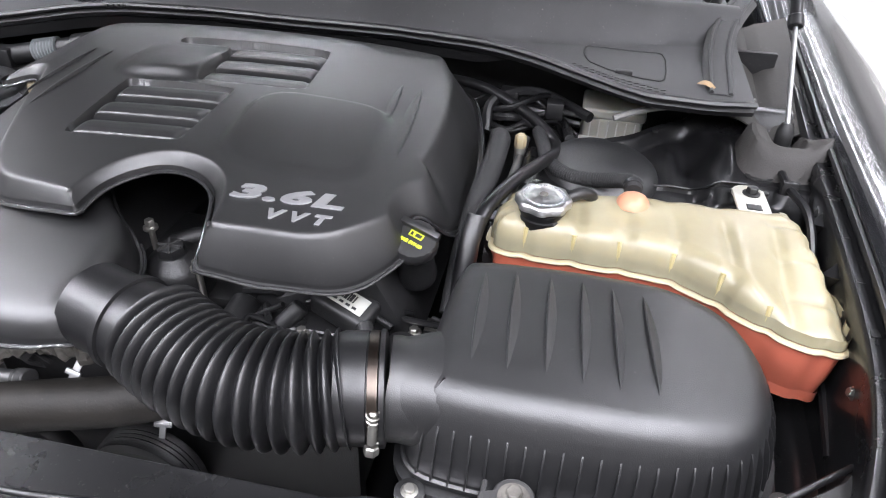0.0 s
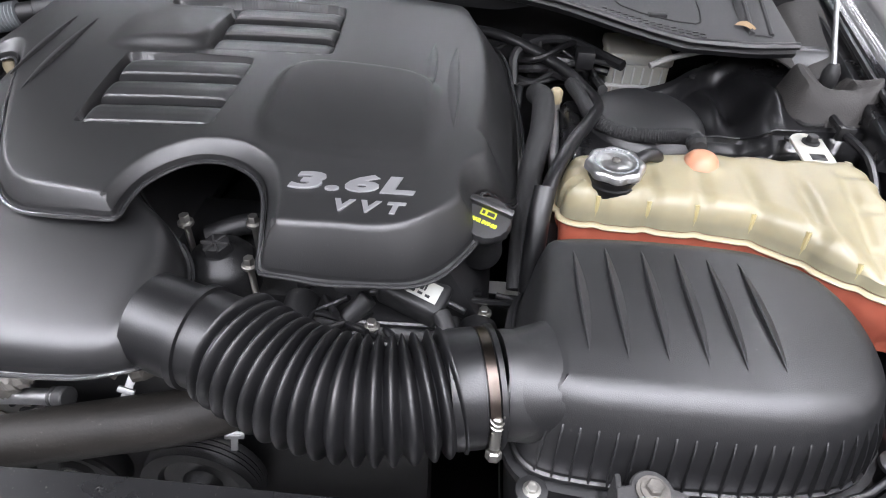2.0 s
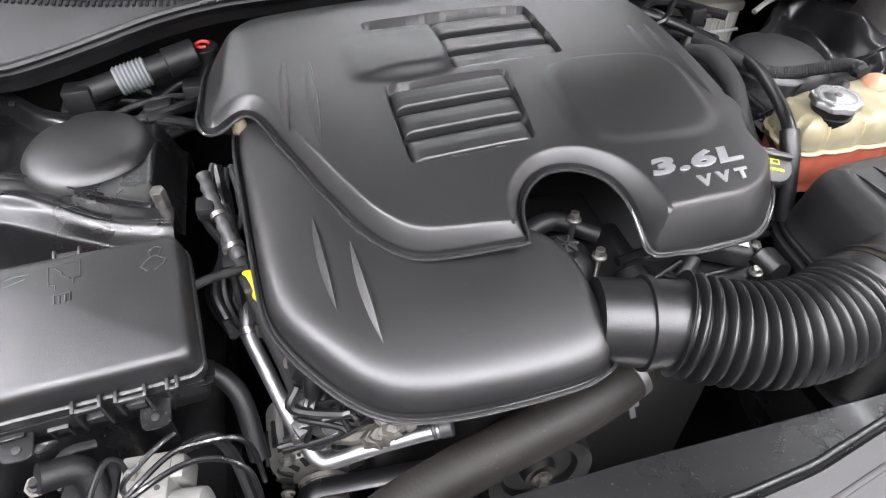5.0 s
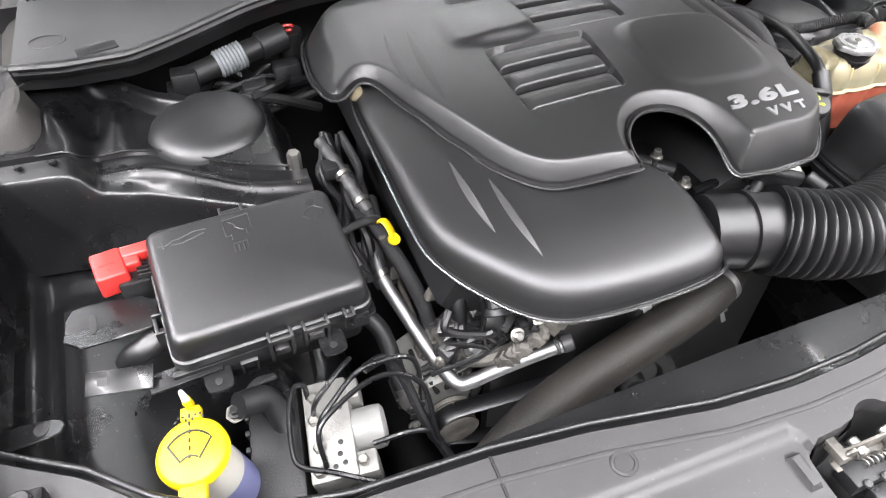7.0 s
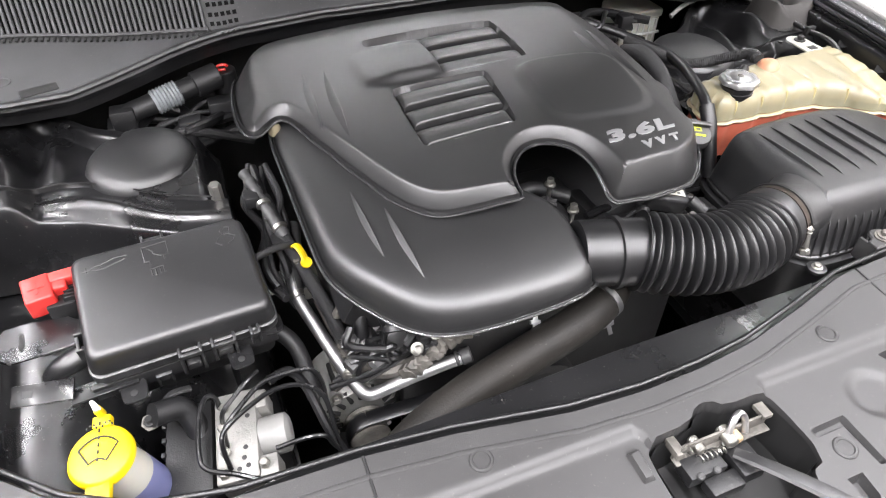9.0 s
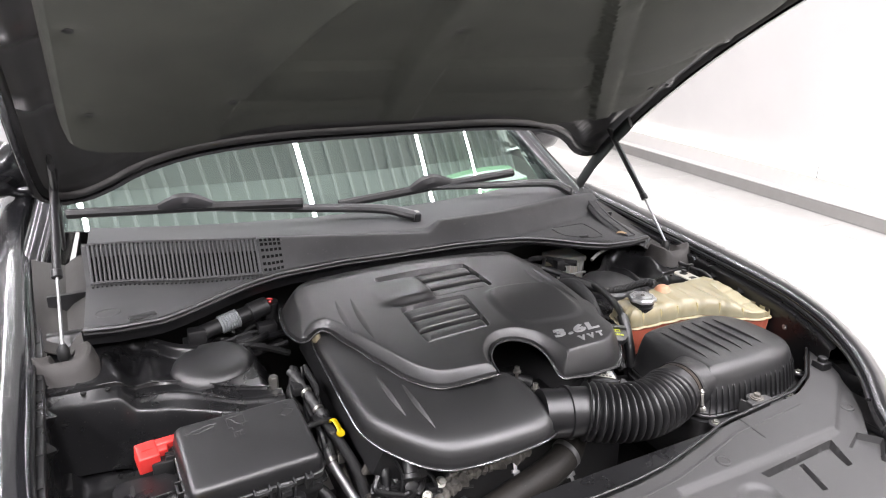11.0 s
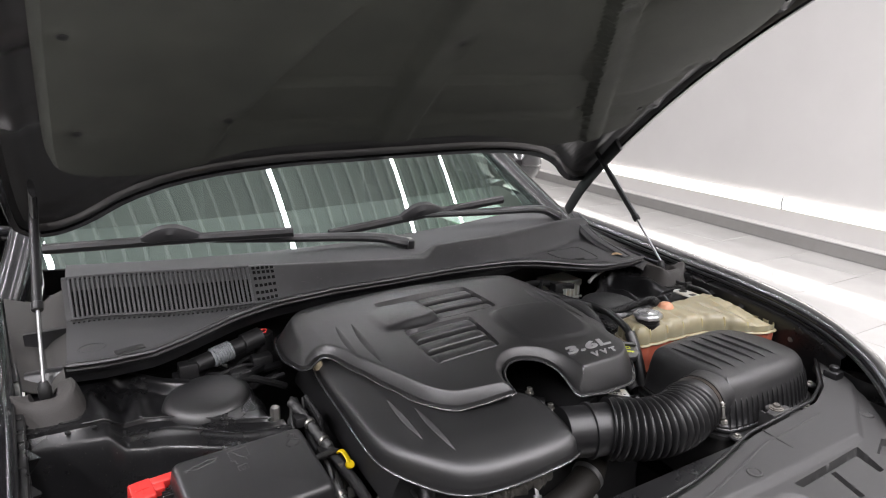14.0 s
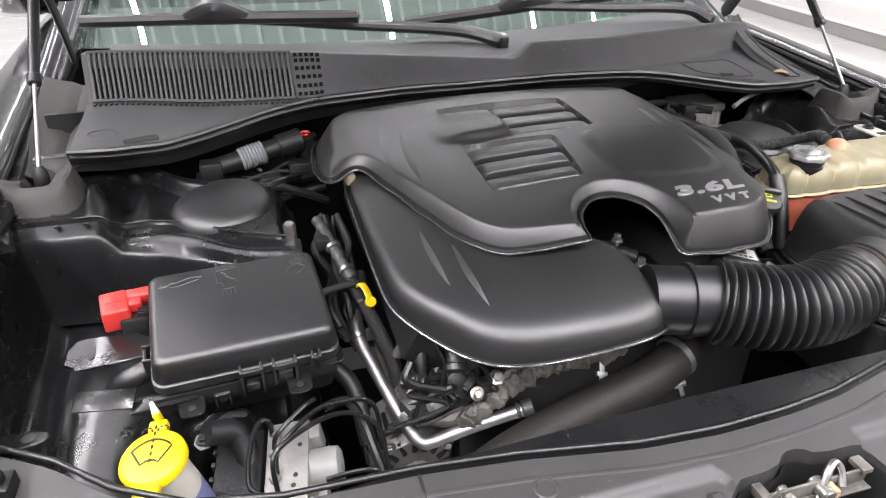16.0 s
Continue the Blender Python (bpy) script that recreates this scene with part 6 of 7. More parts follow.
for x, wide, low in ((0.0, 0.013, -0.068), (0.037, 0.014, -0.06), (0.073, 0.006, -0.05)):
    clips.append(fb(join(rbox(x - wide, x - wide + 0.0035, -0.0865, -0.072, low, -0.026, 0.001), rbox(x + wide - 0.0035, x + wide, -0.0865, -0.072, low, -0.026, 0.001), rbox(x - wide, x + wide, -0.0865, -0.082, -0.034, -0.027, 0.001), rbox(x - wide * 0.6, x + wide * 0.6, -0.084, -0.074, low + 0.004, low + 0.016, 0.001))))
for x in (-0.075, -0.035, 0.055):
    clips.append(fb(join(rbox(x - 0.009, x - 0.0065, -0.081, -0.068, -0.085, -0.062, 0.0008), rbox(x + 0.0065, x + 0.009, -0.081, -0.068, -0.085, -0.062, 0.0008), rbox(x - 0.009, x + 0.009, -0.081, -0.068, -0.066, -0.062, 0.0008), rbox(x - 0.005, x + 0.005, -0.078, -0.07, -0.08, -0.07, 0.0008))))
clips.append(fb(join(rbox(-0.112, -0.1, -0.036, -0.033, -0.066, -0.03, 0.001), rbox(-0.112, -0.1, -0.014, -0.011, -0.066, -0.03, 0.001), rbox(-0.112, -0.108, -0.036, -0.011, -0.04, -0.034, 0.001), rbox(-0.11, -0.102, -0.029, -0.018, -0.06, -0.048, 0.001))))
clips.append(fb(join(rbox(-0.02, 0.006, 0.074, 0.082, -0.02, -0.012, 0.001), rbox(-0.02, -0.017, 0.074, 0.084, -0.03, -0.008, 0.001), rbox(0.003, 0.006, 0.074, 0.084, -0.03, -0.008, 0.001))))
parts("clip", clips, M_BOX, fuse)
flat = lambda pts, r=0.0011: fb(sweep([(x, y, 0.0002) for x, y in pts], r, 5, 0.7))
marks = [flat([(-0.086, 0.046), (-0.078, 0.046)]), flat([(-0.082, 0.042), (-0.082, 0.05)]), flat([(-0.078, 0.046), (-0.072, 0.05), (-0.066, 0.05), (-0.064, 0.045), (-0.07, 0.043), (-0.074, 0.045)])]
marks += [flat([(-0.065, 0.05), (-0.05, 0.055), (-0.037, 0.054), (-0.04, 0.05), (-0.054, 0.046), (-0.066, 0.043)])]
marks += [flat([(-0.02, 0.036), (-0.02, 0.058), (0.008, 0.06), (0.008, 0.04), (0.002, 0.04), (0.002, 0.034)]), flat([(-0.02, 0.036), (-0.014, 0.036), (-0.014, 0.03)]), flat([(-0.014, 0.055), (-0.008, 0.049), (-0.009, 0.046), (-0.001, 0.04)])]
marks += [flat([(-0.015, 0.014), (-0.015, 0.024), (-0.001, 0.025), (-0.001, 0.015)]), flat([(-0.0105, 0.014), (-0.0105, 0.022)]), flat([(-0.0055, 0.0145), (-0.0055, 0.0225)])]
marks += [flat([(0.068, 0.03), (0.062, 0.036), (0.066, 0.042), (0.072, 0.046), (0.07, 0.053), (0.076, 0.058), (0.083, 0.055), (0.08, 0.048), (0.074, 0.046)]), flat([(0.077, 0.047), (0.086, 0.04), (0.082, 0.033), (0.075, 0.03)])]
parts("moulded_symbol", marks, M_BOX, fuse)
bracket = thing("fuse_box_bracket", (-0.6, 0.5, 0.8), "black stamped steel bracket with slots beside the fuse box", "bracket")
part("upper_plate", plate(chaikin([(-0.645, 0.552), (-0.645, 0.497), (-0.58, 0.5), (-0.555, 0.505), (-0.555, 0.55), (-0.62, 0.557)], 1), 0.814, 0.818, 0.001), M_APRON, bracket)
# this slot and the bracket's holes are black pads painted as shade
part("slot", plate(chaikin([(-0.622, 0.54), (-0.615, 0.54), (-0.613, 0.512), (-0.62, 0.512)], 2), 0.8182, 0.819, 0.0002), M_INK, bracket)
part("lower_plate", join(moved(rbox(-0.034, 0.03, -0.012, 0.012, -0.0015, 0.0015, 0.001), pose(-0.598, 0.462, 0.797, 24, 0, -10)), moved(rbox(-0.03, 0.04, -0.011, 0.011, -0.0015, 0.0015, 0.001), pose(-0.545, 0.455, 0.789, 6, 0, 6))), M_APRON, bracket, "short black stamped arm")
part("arm_hole", moved(rbox(-0.005, 0.005, -0.004, 0.004, 0.0016, 0.0022, 0), pose(-0.615, 0.4655, 0.797, 24, 0, -10)), M_INK, bracket)
for ex, ey, ez in ((-0.511, 0.441, 0.783), (-0.393, 0.446, 0.783), (-0.352, 0.478, 0.79)):
    ear_ob = part("bracket_ear", moved(join(plate(chaikin([(-0.014, 0.016), (-0.014, -0.009), (-0.009, -0.014), (0.009, -0.014), (0.014, -0.009), (0.014, 0.016)], 1), -0.0015, 0.0015, 0.0006)), pose(ex, ey, ez, 10, 0, 4)), M_APRON, bracket)
    part("ear_hole", moved(lathe((0, 0, 0.0014), (0, 0, 1), [(0, 0.0042), (0.0006, 0.0042), (0.0008, 0.003)], 12), pose(ex, ey - 0.003, ez, 10, 0, 4)), M_INK, ear_ob)
part("bracket_rail", moved(rbox(-0.105, 0.1, -0.004, 0.003, -0.012, 0.012, 0.001), pose(-0.447, 0.462, 0.784, 8, 0, 4.6)), M_DARK, bracket)
part("cable_boot", sweep(curve([(-0.56, 0.5, 0.80), (-0.575, 0.495, 0.797), (-0.588, 0.497, 0.79), (-0.6, 0.503, 0.775)], 6), lambda t: 0.014 - 0.003 * t, 14), M_BOX, bracket, "black rubber cable boot")
red = thing("red_terminal_cover", (-0.607, 0.575, 0.82), "red plastic jump-start terminal cover", "terminal cover")
part("cover", moved(rbox(-0.0165, 0.0165, -0.0195, 0.0195, -0.024, 0.007, 0.003, 3, 0.08), pose(-0.5925, 0.5715, 0.848, 14, 0, 10)), M_RED, red)
part("arm", moved(join(rbox(0.012, 0.05, 0.004, 0.019, -0.012, 0.005, 0.003, 3), rbox(0.012, 0.03, -0.006, 0.018, -0.016, 0.003, 0.003, 3)), pose(-0.5925, 0.5715, 0.848, 14, 0, 6)), M_RED, red)
part("plus_mark", moved(join(rbox(-0.009, 0.009, -0.0013, 0.0013, 0.0068, 0.0078, 0), rbox(-0.0013, 0.0013, -0.009, 0.009, 0.0068, 0.0078, 0)), pose(-0.5925, 0.5715, 0.848, 14, 0, 10)), M_RED, red)
part("terminal", join(rbox(-0.588, -0.556, 0.552, 0.575, 0.808, 0.836, 0.003), *[rbox(-0.568, -0.552, 0.556 + 0.006 * i, 0.5585 + 0.006 * i, 0.834, 0.842, 0.0005) for i in range(4)]), M_DARK, red)

# ---- washer bottle ----
washer = thing("washer_bottle", (-0.533, 0.345, 0.66), "translucent washer bottle neck with blue fluid and a yellow cap", "washer bottle")
wc = Vector((-0.54, 0.353, 0.807))
wt = Vector((-0.13, -0.13, 1)).normalized()
part("neck", lathe(wc - wt * 0.004, wc - wt, [(0, 0.026), (0.02, 0.026), (0.03, 0.027), (0.055, 0.029)], 32), M_MILK, washer, "milky translucent neck")
part("fluid_neck", lathe(wc - wt * 0.058, wc - wt, [(0, 0.029), (0.06, 0.032), (0.12, 0.04), (0.19, 0.055)], 32), M_BLUE, washer, "neck filled with blue fluid")
cap = part("cap", lathe(wc - wt * 0.012, wc + wt, [(0, 0.0295), (0.002, 0.032), (0.009, 0.032), (0.0125, 0.0302), (0.014, 0.0275), (0.0145, 0.0005)], 44), M_YEL, washer, "bright yellow flip cap")
WM, _ = frame_to(wc + wt * 0.0026, wc + wt * 1.0)
ax = WM.to_3x3().inverted() @ Vector((1, 0, 0))
WM = WM @ pose(0, 0, 0, 0, 0, math.degrees(math.atan2(ax.y, ax.x)) - 6)
part("hinge_tab", moved(join(rbox(-0.009, 0.009, 0.03, 0.043, -0.012, -0.001, 0.002), rbox(-0.003, 0.003, 0.04, 0.05, -0.008, 0.01, 0.002)), WM), M_YEL, cap)
part("lift_tab", moved(rbox(-0.012, 0.012, -0.046, -0.029, -0.012, -0.003, 0.002), WM), M_YEL, cap)
part("strap_tip", moved(rod((0, 0.045, 0.006), (0, 0.048, 0.021), 0.0038, 0.0022), WM), M_WHITE, cap, "white strap tip")
fan = [(0.022 * math.sin(a), -0.018 + 0.03 * math.cos(a), 0.0003) for a in np.linspace(-0.75, 0.75, 12)]
low = [(0.0095 * math.sin(a), -0.018 + 0.012 * math.cos(a), 0.0003) for a in np.linspace(0.75, -0.75, 8)]
ring = fan + low + fan[:1]
sym = [sweep(ring, 0.0008, 5)] + [sweep([(0, -0.008 + 0.006 * i, 0.0003), (0, -0.005 + 0.006 * i, 0.0003)], 0.0008, 5) for i in range(6)]
sym += [sweep([(sx * (0.006 + 0.004 * math.cos(a)) , 0.019 + 0.005 * math.sin(a), 0.0003) for a in (b, b + 0.4)], 0.0008, 5) for sx in (1, -1) for b in (0.2, 1.0, 1.8, 2.6)]
part("symbol", moved(join(*sym), WM @ Matrix.Diagonal((1.28, 1.28, 1.0, 1.0)) @ pose(0, 0.002, 0.0002)), M_INK, cap, "black moulded screen-wash symbol")

# ---- brake modulator and pipes ----
abs_unit = thing("brake_modulator", (-0.41, 0.38, 0.6), "cast aluminium brake modulator block with a round motor", "brake modulator")
AM = Matrix.Translation((-0.418, 0.382, 0.722)) @ pose(0, 0, 0, 8, -6, -8)
part("block", moved(join(rbox(-0.024, 0.024, -0.055, 0.055, -0.04, 0.01, 0.003), rbox(0.01, 0.036, 0.028, 0.052, -0.03, 0.008, 0.003), rbox(0.01, 0.044, -0.055, -0.03, -0.03, 0.006, 0.003)), AM), M_CAST, abs_unit)
part("motor", moved(lathe((0.014, 0.0, -0.015), (1, 0.0, -0.015), [(0, 0.0235), (0.034, 0.0235), (0.04, 0.0225), (0.043, 0.018), (0.044, 0.004)], 30), AM), M_DULLGREY, abs_unit, "pale grey round motor")
part("control_box", moved(rbox(-0.085, -0.03, -0.06, 0.06, -0.12, 0.0, 0.004), AM), M_DARK, abs_unit, "dark ribbed control box")
part("box_rib", moved(join(*[rbox(-0.088, -0.083, -0.055 + 0.018 * i, -0.049 + 0.018 * i, -0.1, 0.002, 0.001) for i in range(7)]), AM), M_DARK, abs_unit)
parts("port", [moved(rod((x, y, 0.009), (x, y, 0.017), 0.006, n=6), AM) for x, y in ((-0.014, -0.045), (-0.012, -0.02), (-0.014, 0.01), (-0.012, 0.035), (0.03, -0.043))], M_ZINC, abs_unit)
parts("drill_mark", [moved(lathe((x, y, 0.0095), (x, y, 1), [(0, 0.0028), (0.001, 0.0028), (0.0012, 0.002)], 10), AM) for x, y in ((0.008, -0.03), (0.012, -0.04), (0.002, -0.042), (0.01, -0.018), (0.014, 0.02))], M_INK, abs_unit)
PIPES = [
    [(-0.431, 0.341, 0.728), (-0.432, 0.354, 0.76), (-0.424, 0.365, 0.77), (-0.397, 0.38, 0.775), (-0.37, 0.392, 0.775), (-0.344, 0.394, 0.772), (-0.321, 0.387, 0.76), (-0.312, 0.377, 0.74), (-0.308, 0.35, 0.69), (-0.29, 0.32, 0.65)],
    [(-0.431, 0.37, 0.728), (-0.427, 0.373, 0.758), (-0.41, 0.384, 0.77), (-0.38, 0.406, 0.775), (-0.353, 0.411, 0.775), (-0.324, 0.41, 0.772), (-0.312, 0.407, 0.75), (-0.31, 0.4, 0.7)],
    [(-0.432, 0.397, 0.728), (-0.427, 0.398, 0.755), (-0.41, 0.409, 0.765), (-0.393, 0.421, 0.77), (-0.38, 0.432, 0.768)],
    [(-0.432, 0.421, 0.728), (-0.433, 0.423, 0.755), (-0.443, 0.421, 0.76), (-0.453, 0.4, 0.755), (-0.459, 0.364, 0.745), (-0.455, 0.345, 0.738), (-0.425, 0.331, 0.73), (-0.387, 0.31, 0.725), (-0.35, 0.3, 0.72)],
    [(-0.38, 0.353, 0.722), (-0.347, 0.35, 0.728), (-0.325, 0.347, 0.725), (-0.317, 0.349, 0.7), (-0.306, 0.345, 0.68)],
    [(-0.37, 0.41, 0.772), (-0.345, 0.418, 0.768), (-0.33, 0.405, 0.745), (-0.318, 0.37, 0.705), (-0.3, 0.335, 0.67)],
]
for i, p in enumerate(PIPES):
    part("brake_pipe", sweep(curve(p, 8), 0.0058 if i == 5 else 0.0029, 8), M_APRON, abs_unit)

# ---- front of the engine ----
tube = thing("coolant_tube", (-0.25, 0.45, 0.6), "bright aluminium coolant tube", "pipe")
tp = [(-0.285, 0.68, 0.77), (-0.292, 0.638, 0.768), (-0.306, 0.585, 0.765), (-0.309, 0.55, 0.752), (-0.297, 0.515, 0.728), (-0.278, 0.465, 0.694), (-0.266, 0.44, 0.675), (-0.257, 0.428, 0.667), (-0.243, 0.423, 0.667), (-0.2, 0.42, 0.68), (-0.15, 0.415, 0.694), (-0.125, 0.412, 0.7)]
part("pipe", sweep(curve(tp, 8), 0.0088, 14), M_STEEL, tube)
part("sleeve", sweep(curve(tp[:4], 8), 0.0093, 12), M_DARKMETAL, tube, "grey sheathed upper run")
part("collar", join(rod((-0.126, 0.413, 0.7), (-0.112, 0.411, 0.704), 0.0115), rod((-0.134, 0.414, 0.698), (-0.129, 0.4135, 0.6992), 0.0108)), M_DARKMETAL, tube)
part("stay", join(rbox(-0.3, -0.28, 0.54, 0.545, 0.752, 0.772, 0.002), lathe((-0.31, 0.556, 0.757), (-0.304, 0.54, 0.747), [(0, 0.0095), (0.0005, 0.0108), (0.008, 0.0108), (0.0085, 0.0095)], 18)), M_ZINC, tube)
dip = thing("dipstick", (-0.29, 0.58, 0.78), "yellow loop handle of the oil dipstick", "dipstick")
part("handle", join(sweep(curve([(-0.298, 0.581, 0.815), (-0.2972, 0.578, 0.819), (-0.294, 0.573, 0.819), (-0.2905, 0.566, 0.812), (-0.289, 0.5605, 0.805)], 8), 0.0055, 12, 0.42), moved(lathe((0, 0, -0.0028), (0, 0, 0.0028), [(0, 0.0032), (0, 0.007), (0.0008, 0.0076), (0.0048, 0.0076), (0.0056, 0.007), (0.0056, 0.0032)], 20), pose(-0.2885, 0.5585, 0.802, 40, 14, 0))), M_YEL, dip)
part("tube", sweep(curve([(-0.3, 0.57, 0.8), (-0.29, 0.57, 0.75), (-0.27, 0.55, 0.66)], 8), 0.0045, 8), M_ROUGHM, dip)
rh = thing("radiator_hose", (-0.1, 0.36, 0.65), "thick dusty black radiator hose", "hose")
part("hose", sweep(curve([(0.13, 0.44, 0.77), (0.085, 0.402, 0.75), (0.03, 0.382, 0.738), (-0.05, 0.366, 0.727), (-0.13, 0.35, 0.715), (-0.2, 0.332, 0.7), (-0.26, 0.31, 0.675), (-0.31, 0.285, 0.63), (-0.34, 0.26, 0.56)], 8), 0.0265, 24), M_OLDHOSE, rh)
hc = part("hose_clamp", lathe((0.084, 0.401, 0.75), (0.07, 0.396, 0.7465), [(0, 0.0262), (0.0005, 0.0282), (0.009, 0.0282), (0.0095, 0.0262)], 28), M_STEEL, rh, "spring hose clamp")
part("clamp_ear", moved(join(rbox(-0.0035, 0.0035, -0.001, 0.001, -0.016, 0.016, 0.0008), rbox(-0.0095, 0.0095, -0.0014, 0.0014, -0.0045, 0.003, 0.0008), rbox(-0.0075, 0.0075, -0.003, -0.001, -0.002, 0.0005, 0.0006)), pose(0.0765, 0.378, 0.721, -35, 0, 8)), M_STEEL, hc)
clip = thing("hose_clip", (-0.03, 0.408, 0.75), "small pale metal clip on the radiator hose", "clip")
part("clip_plate", moved(join(rbox(-0.004, 0.004, -0.001, 0.001, -0.014, 0.014, 0.0008), rbox(-0.009, 0.007, -0.003, 0.0015, -0.007, -0.001, 0.0008)), pose(-0.028, 0.398, 0.752, -40, 20, 0)), M_STEEL, clip)


alt = thing("alternator", (-0.25, 0.47, 0.5), "grey cast aluminium alternator with vent slots and pulley", "alternator")
part("housing", lathe((-0.26, 0.545, 0.6), (-0.26, 0.445, 0.59), [(0, 0.05), (0.006, 0.058), (0.05, 0.06), (0.072, 0.058), (0.088, 0.05), (0.092, 0.028)], 40), M_CAST, alt, "grey cast housing", sharp=30)
# black ribs on the housing paint the shade of the vent openings
slots = []
for i in range(16):
    q = 2 * math.pi * i / 16
    slots.append(sweep([(-0.26 + r * math.cos(q), y, 0.592 + r * math.sin(q)) for r, y in ((0.034, 0.4505), (0.045, 0.4545), (0.0515, 0.459))], 0.0036, 6))
parts("vent_slot", slots, M_INK, alt)
side = []
for i in range(18):
    q = 2 * math.pi * i / 18
    side.append(sweep([(-0.26 + 0.0595 * math.cos(q), y, 0.597 + 0.0595 * math.sin(q)) for y in (0.475, 0.492, 0.508)], 0.0035, 6))
parts("side_slot", side, M_INK, alt)
parts("through_bolt", [bolt((-0.26 + 0.056 * math.cos(q), 0.456, 0.592 + 0.056 * math.sin(q)), 0.006, 0.008, (0, -1, 0)) for q in (0.6, 2.2, 3.8, 5.4)], M_ZINC, alt)
part("pulley", lathe((-0.26, 0.446, 0.59), (-0.26, 0.4, 0.587), [(0, 0.026), (0.003, 0.029)] + [(0.004 + 0.003 * i, 0.028 - 0.0022 * (i % 2)) for i in range(10)] + [(0.036, 0.029), (0.038, 0.022), (0.036, 0.012)], 32), M_ROUGHM, alt)
idler = thing("belt_pulley", (-0.12, 0.4, 0.55), "black belt pulley with a worn metal rim", "pulley")
part("rim", lathe((-0.135, 0.414, 0.59), (-0.135, 0.374, 0.588), [(0, 0.05), (0.003, 0.054), (0.026, 0.054), (0.029, 0.05), (0.022, 0.046), (0.02, 0.02), (0.026, 0.016), (0.027, 0.004)], 40), M_DARK, idler)
part("hub_bolt", bolt((-0.135, 0.388, 0.589), 0.008, 0.008, (0, -1, 0)), M_ZINC, idler)
bl = [(-0.26 + 0.03 * math.cos(a), 0.42, 0.589 + 0.032 * math.sin(a)) for a in np.linspace(1.6, 4.6, 14)] + [(-0.135 + 0.056 * math.cos(a), 0.4, 0.589 + 0.056 * math.sin(a)) for a in np.linspace(-1.6, 1.5, 16)]
part("belt", sweep(bl + bl[:1], 0.0025, 8, 4.5, (0, 1, 0)), M_HOSE, idler, "black ribbed drive belt")

crank = thing("crank_pulley", (0.01, 0.4, 0.5), "dark ribbed crankshaft pulley with a hub bolt", "pulley")
part("rim", lathe((0.0, 0.43, 0.56), (0.0, 0.37, 0.565), [(0, 0.06), (0.002, 0.07)] + [(0.006 + 0.003 * i, 0.07 - 0.002 * (i % 2)) for i in range(8)] + [(0.034, 0.068), (0.03, 0.05), (0.022, 0.046), (0.022, 0.024), (0.034, 0.02), (0.036, 0.004)], 44), M_DARK, crank)
part("hub_bolt", bolt((0.0, 0.394, 0.563), 0.009, 0.01, (0, -1, 0.08)), M_ROUGHM, crank)
eng = thing("engine_block", (0, 0.65, 0.5), "dirty dark engine block and heads under the cover", "engine")
part("block", rbox(-0.24, 0.24, 0.5, 0.98, 0.45, 0.74, 0.03, 3), M_DARK, eng)
part("cylinder_head", join(moved(rbox(-0.11, 0.1, -0.25, 0.25, -0.06, 0.06, 0.015, 2), pose(-0.15, 0.7, 0.78, 0, 28, 0)), moved(rbox(-0.1, 0.11, -0.25, 0.25, -0.06, 0.06, 0.015, 2), pose(0.19, 0.76, 0.75, 0, -28, 0))), M_DARK, eng)
part("front_case", rbox(-0.2, 0.26, 0.45, 0.475, 0.4, 0.74, 0.012), M_DARK, eng)
ph_c, ph_t = Vector((-0.206, 0.44, 0.742)), Vector((-0.02, -0.85, 0.35)).normalized()
part("cam_phaser", lathe(ph_c - ph_t * 0.04, ph_c + ph_t, [(0, 0.037), (0.03, 0.037), (0.034, 0.034), (0.036, 0.028), (0.032, 0.026), (0.032, 0.016), (0.042, 0.014), (0.044, 0.01), (0.0445, 0.0005)], 36), M_BOX, eng, "black round phaser cover")
PM, _ = frame_to(ph_c, ph_c + ph_t)
parts("phaser_fin", [moved(rbox(-0.0015, 0.0015, 0.016, 0.033, -0.012, -0.003, 0.0005), PM @ pose(0, 0, 0, 0, 0, 30 * i)) for i in range(12)], M_BOX, eng)
part("solenoid", join(rod((-0.2, 0.47, 0.81), (-0.208, 0.432, 0.776), 0.013, n=18), rod((-0.208, 0.434, 0.778), (-0.2095, 0.427, 0.7715), 0.0155, n=18), rbox(-0.199, -0.181, 0.425, 0.445, 0.77, 0.79, 0.003)), M_BOX, eng)
part("breather_hose", sweep(curve([(-0.238, 0.48, 0.81), (-0.246, 0.457, 0.785), (-0.249, 0.442, 0.757), (-0.243, 0.436, 0.728)], 10), 0.0095, 14), M_HOSE, eng)
part("case_seam", sweep(curve([(-0.272, 0.456, 0.742), (-0.26, 0.448, 0.722), (-0.247, 0.44, 0.702), (-0.236, 0.436, 0.69), (-0.212, 0.433, 0.688), (-0.185, 0.43, 0.7), (-0.162, 0.43, 0.722), (-0.14, 0.432, 0.74), (-0.11, 0.435, 0.747)], 12), lambda t: 0.006 + 0.003 * math.sin(9 * t) ** 2, 8, 1.5), M_ROUGHM, eng, "corroded aluminium case seam")
part("front_bracket", join(moved(rbox(-0.02, 0.024, -0.012, 0.012, -0.03, 0.03, 0.006, 3), pose(-0.262, 0.486, 0.688, 8, 18, 6)), moved(rbox(-0.012, 0.012, -0.006, 0.006, -0.018, 0.018, 0.004, 3), pose(-0.258, 0.49, 0.772, 14, 22, 12)), rod((-0.29, 0.46, 0.668), (-0.285, 0.45, 0.664), 0.009, n=12)), M_ROUGHM, eng, "dirty cast aluminium front bracket")
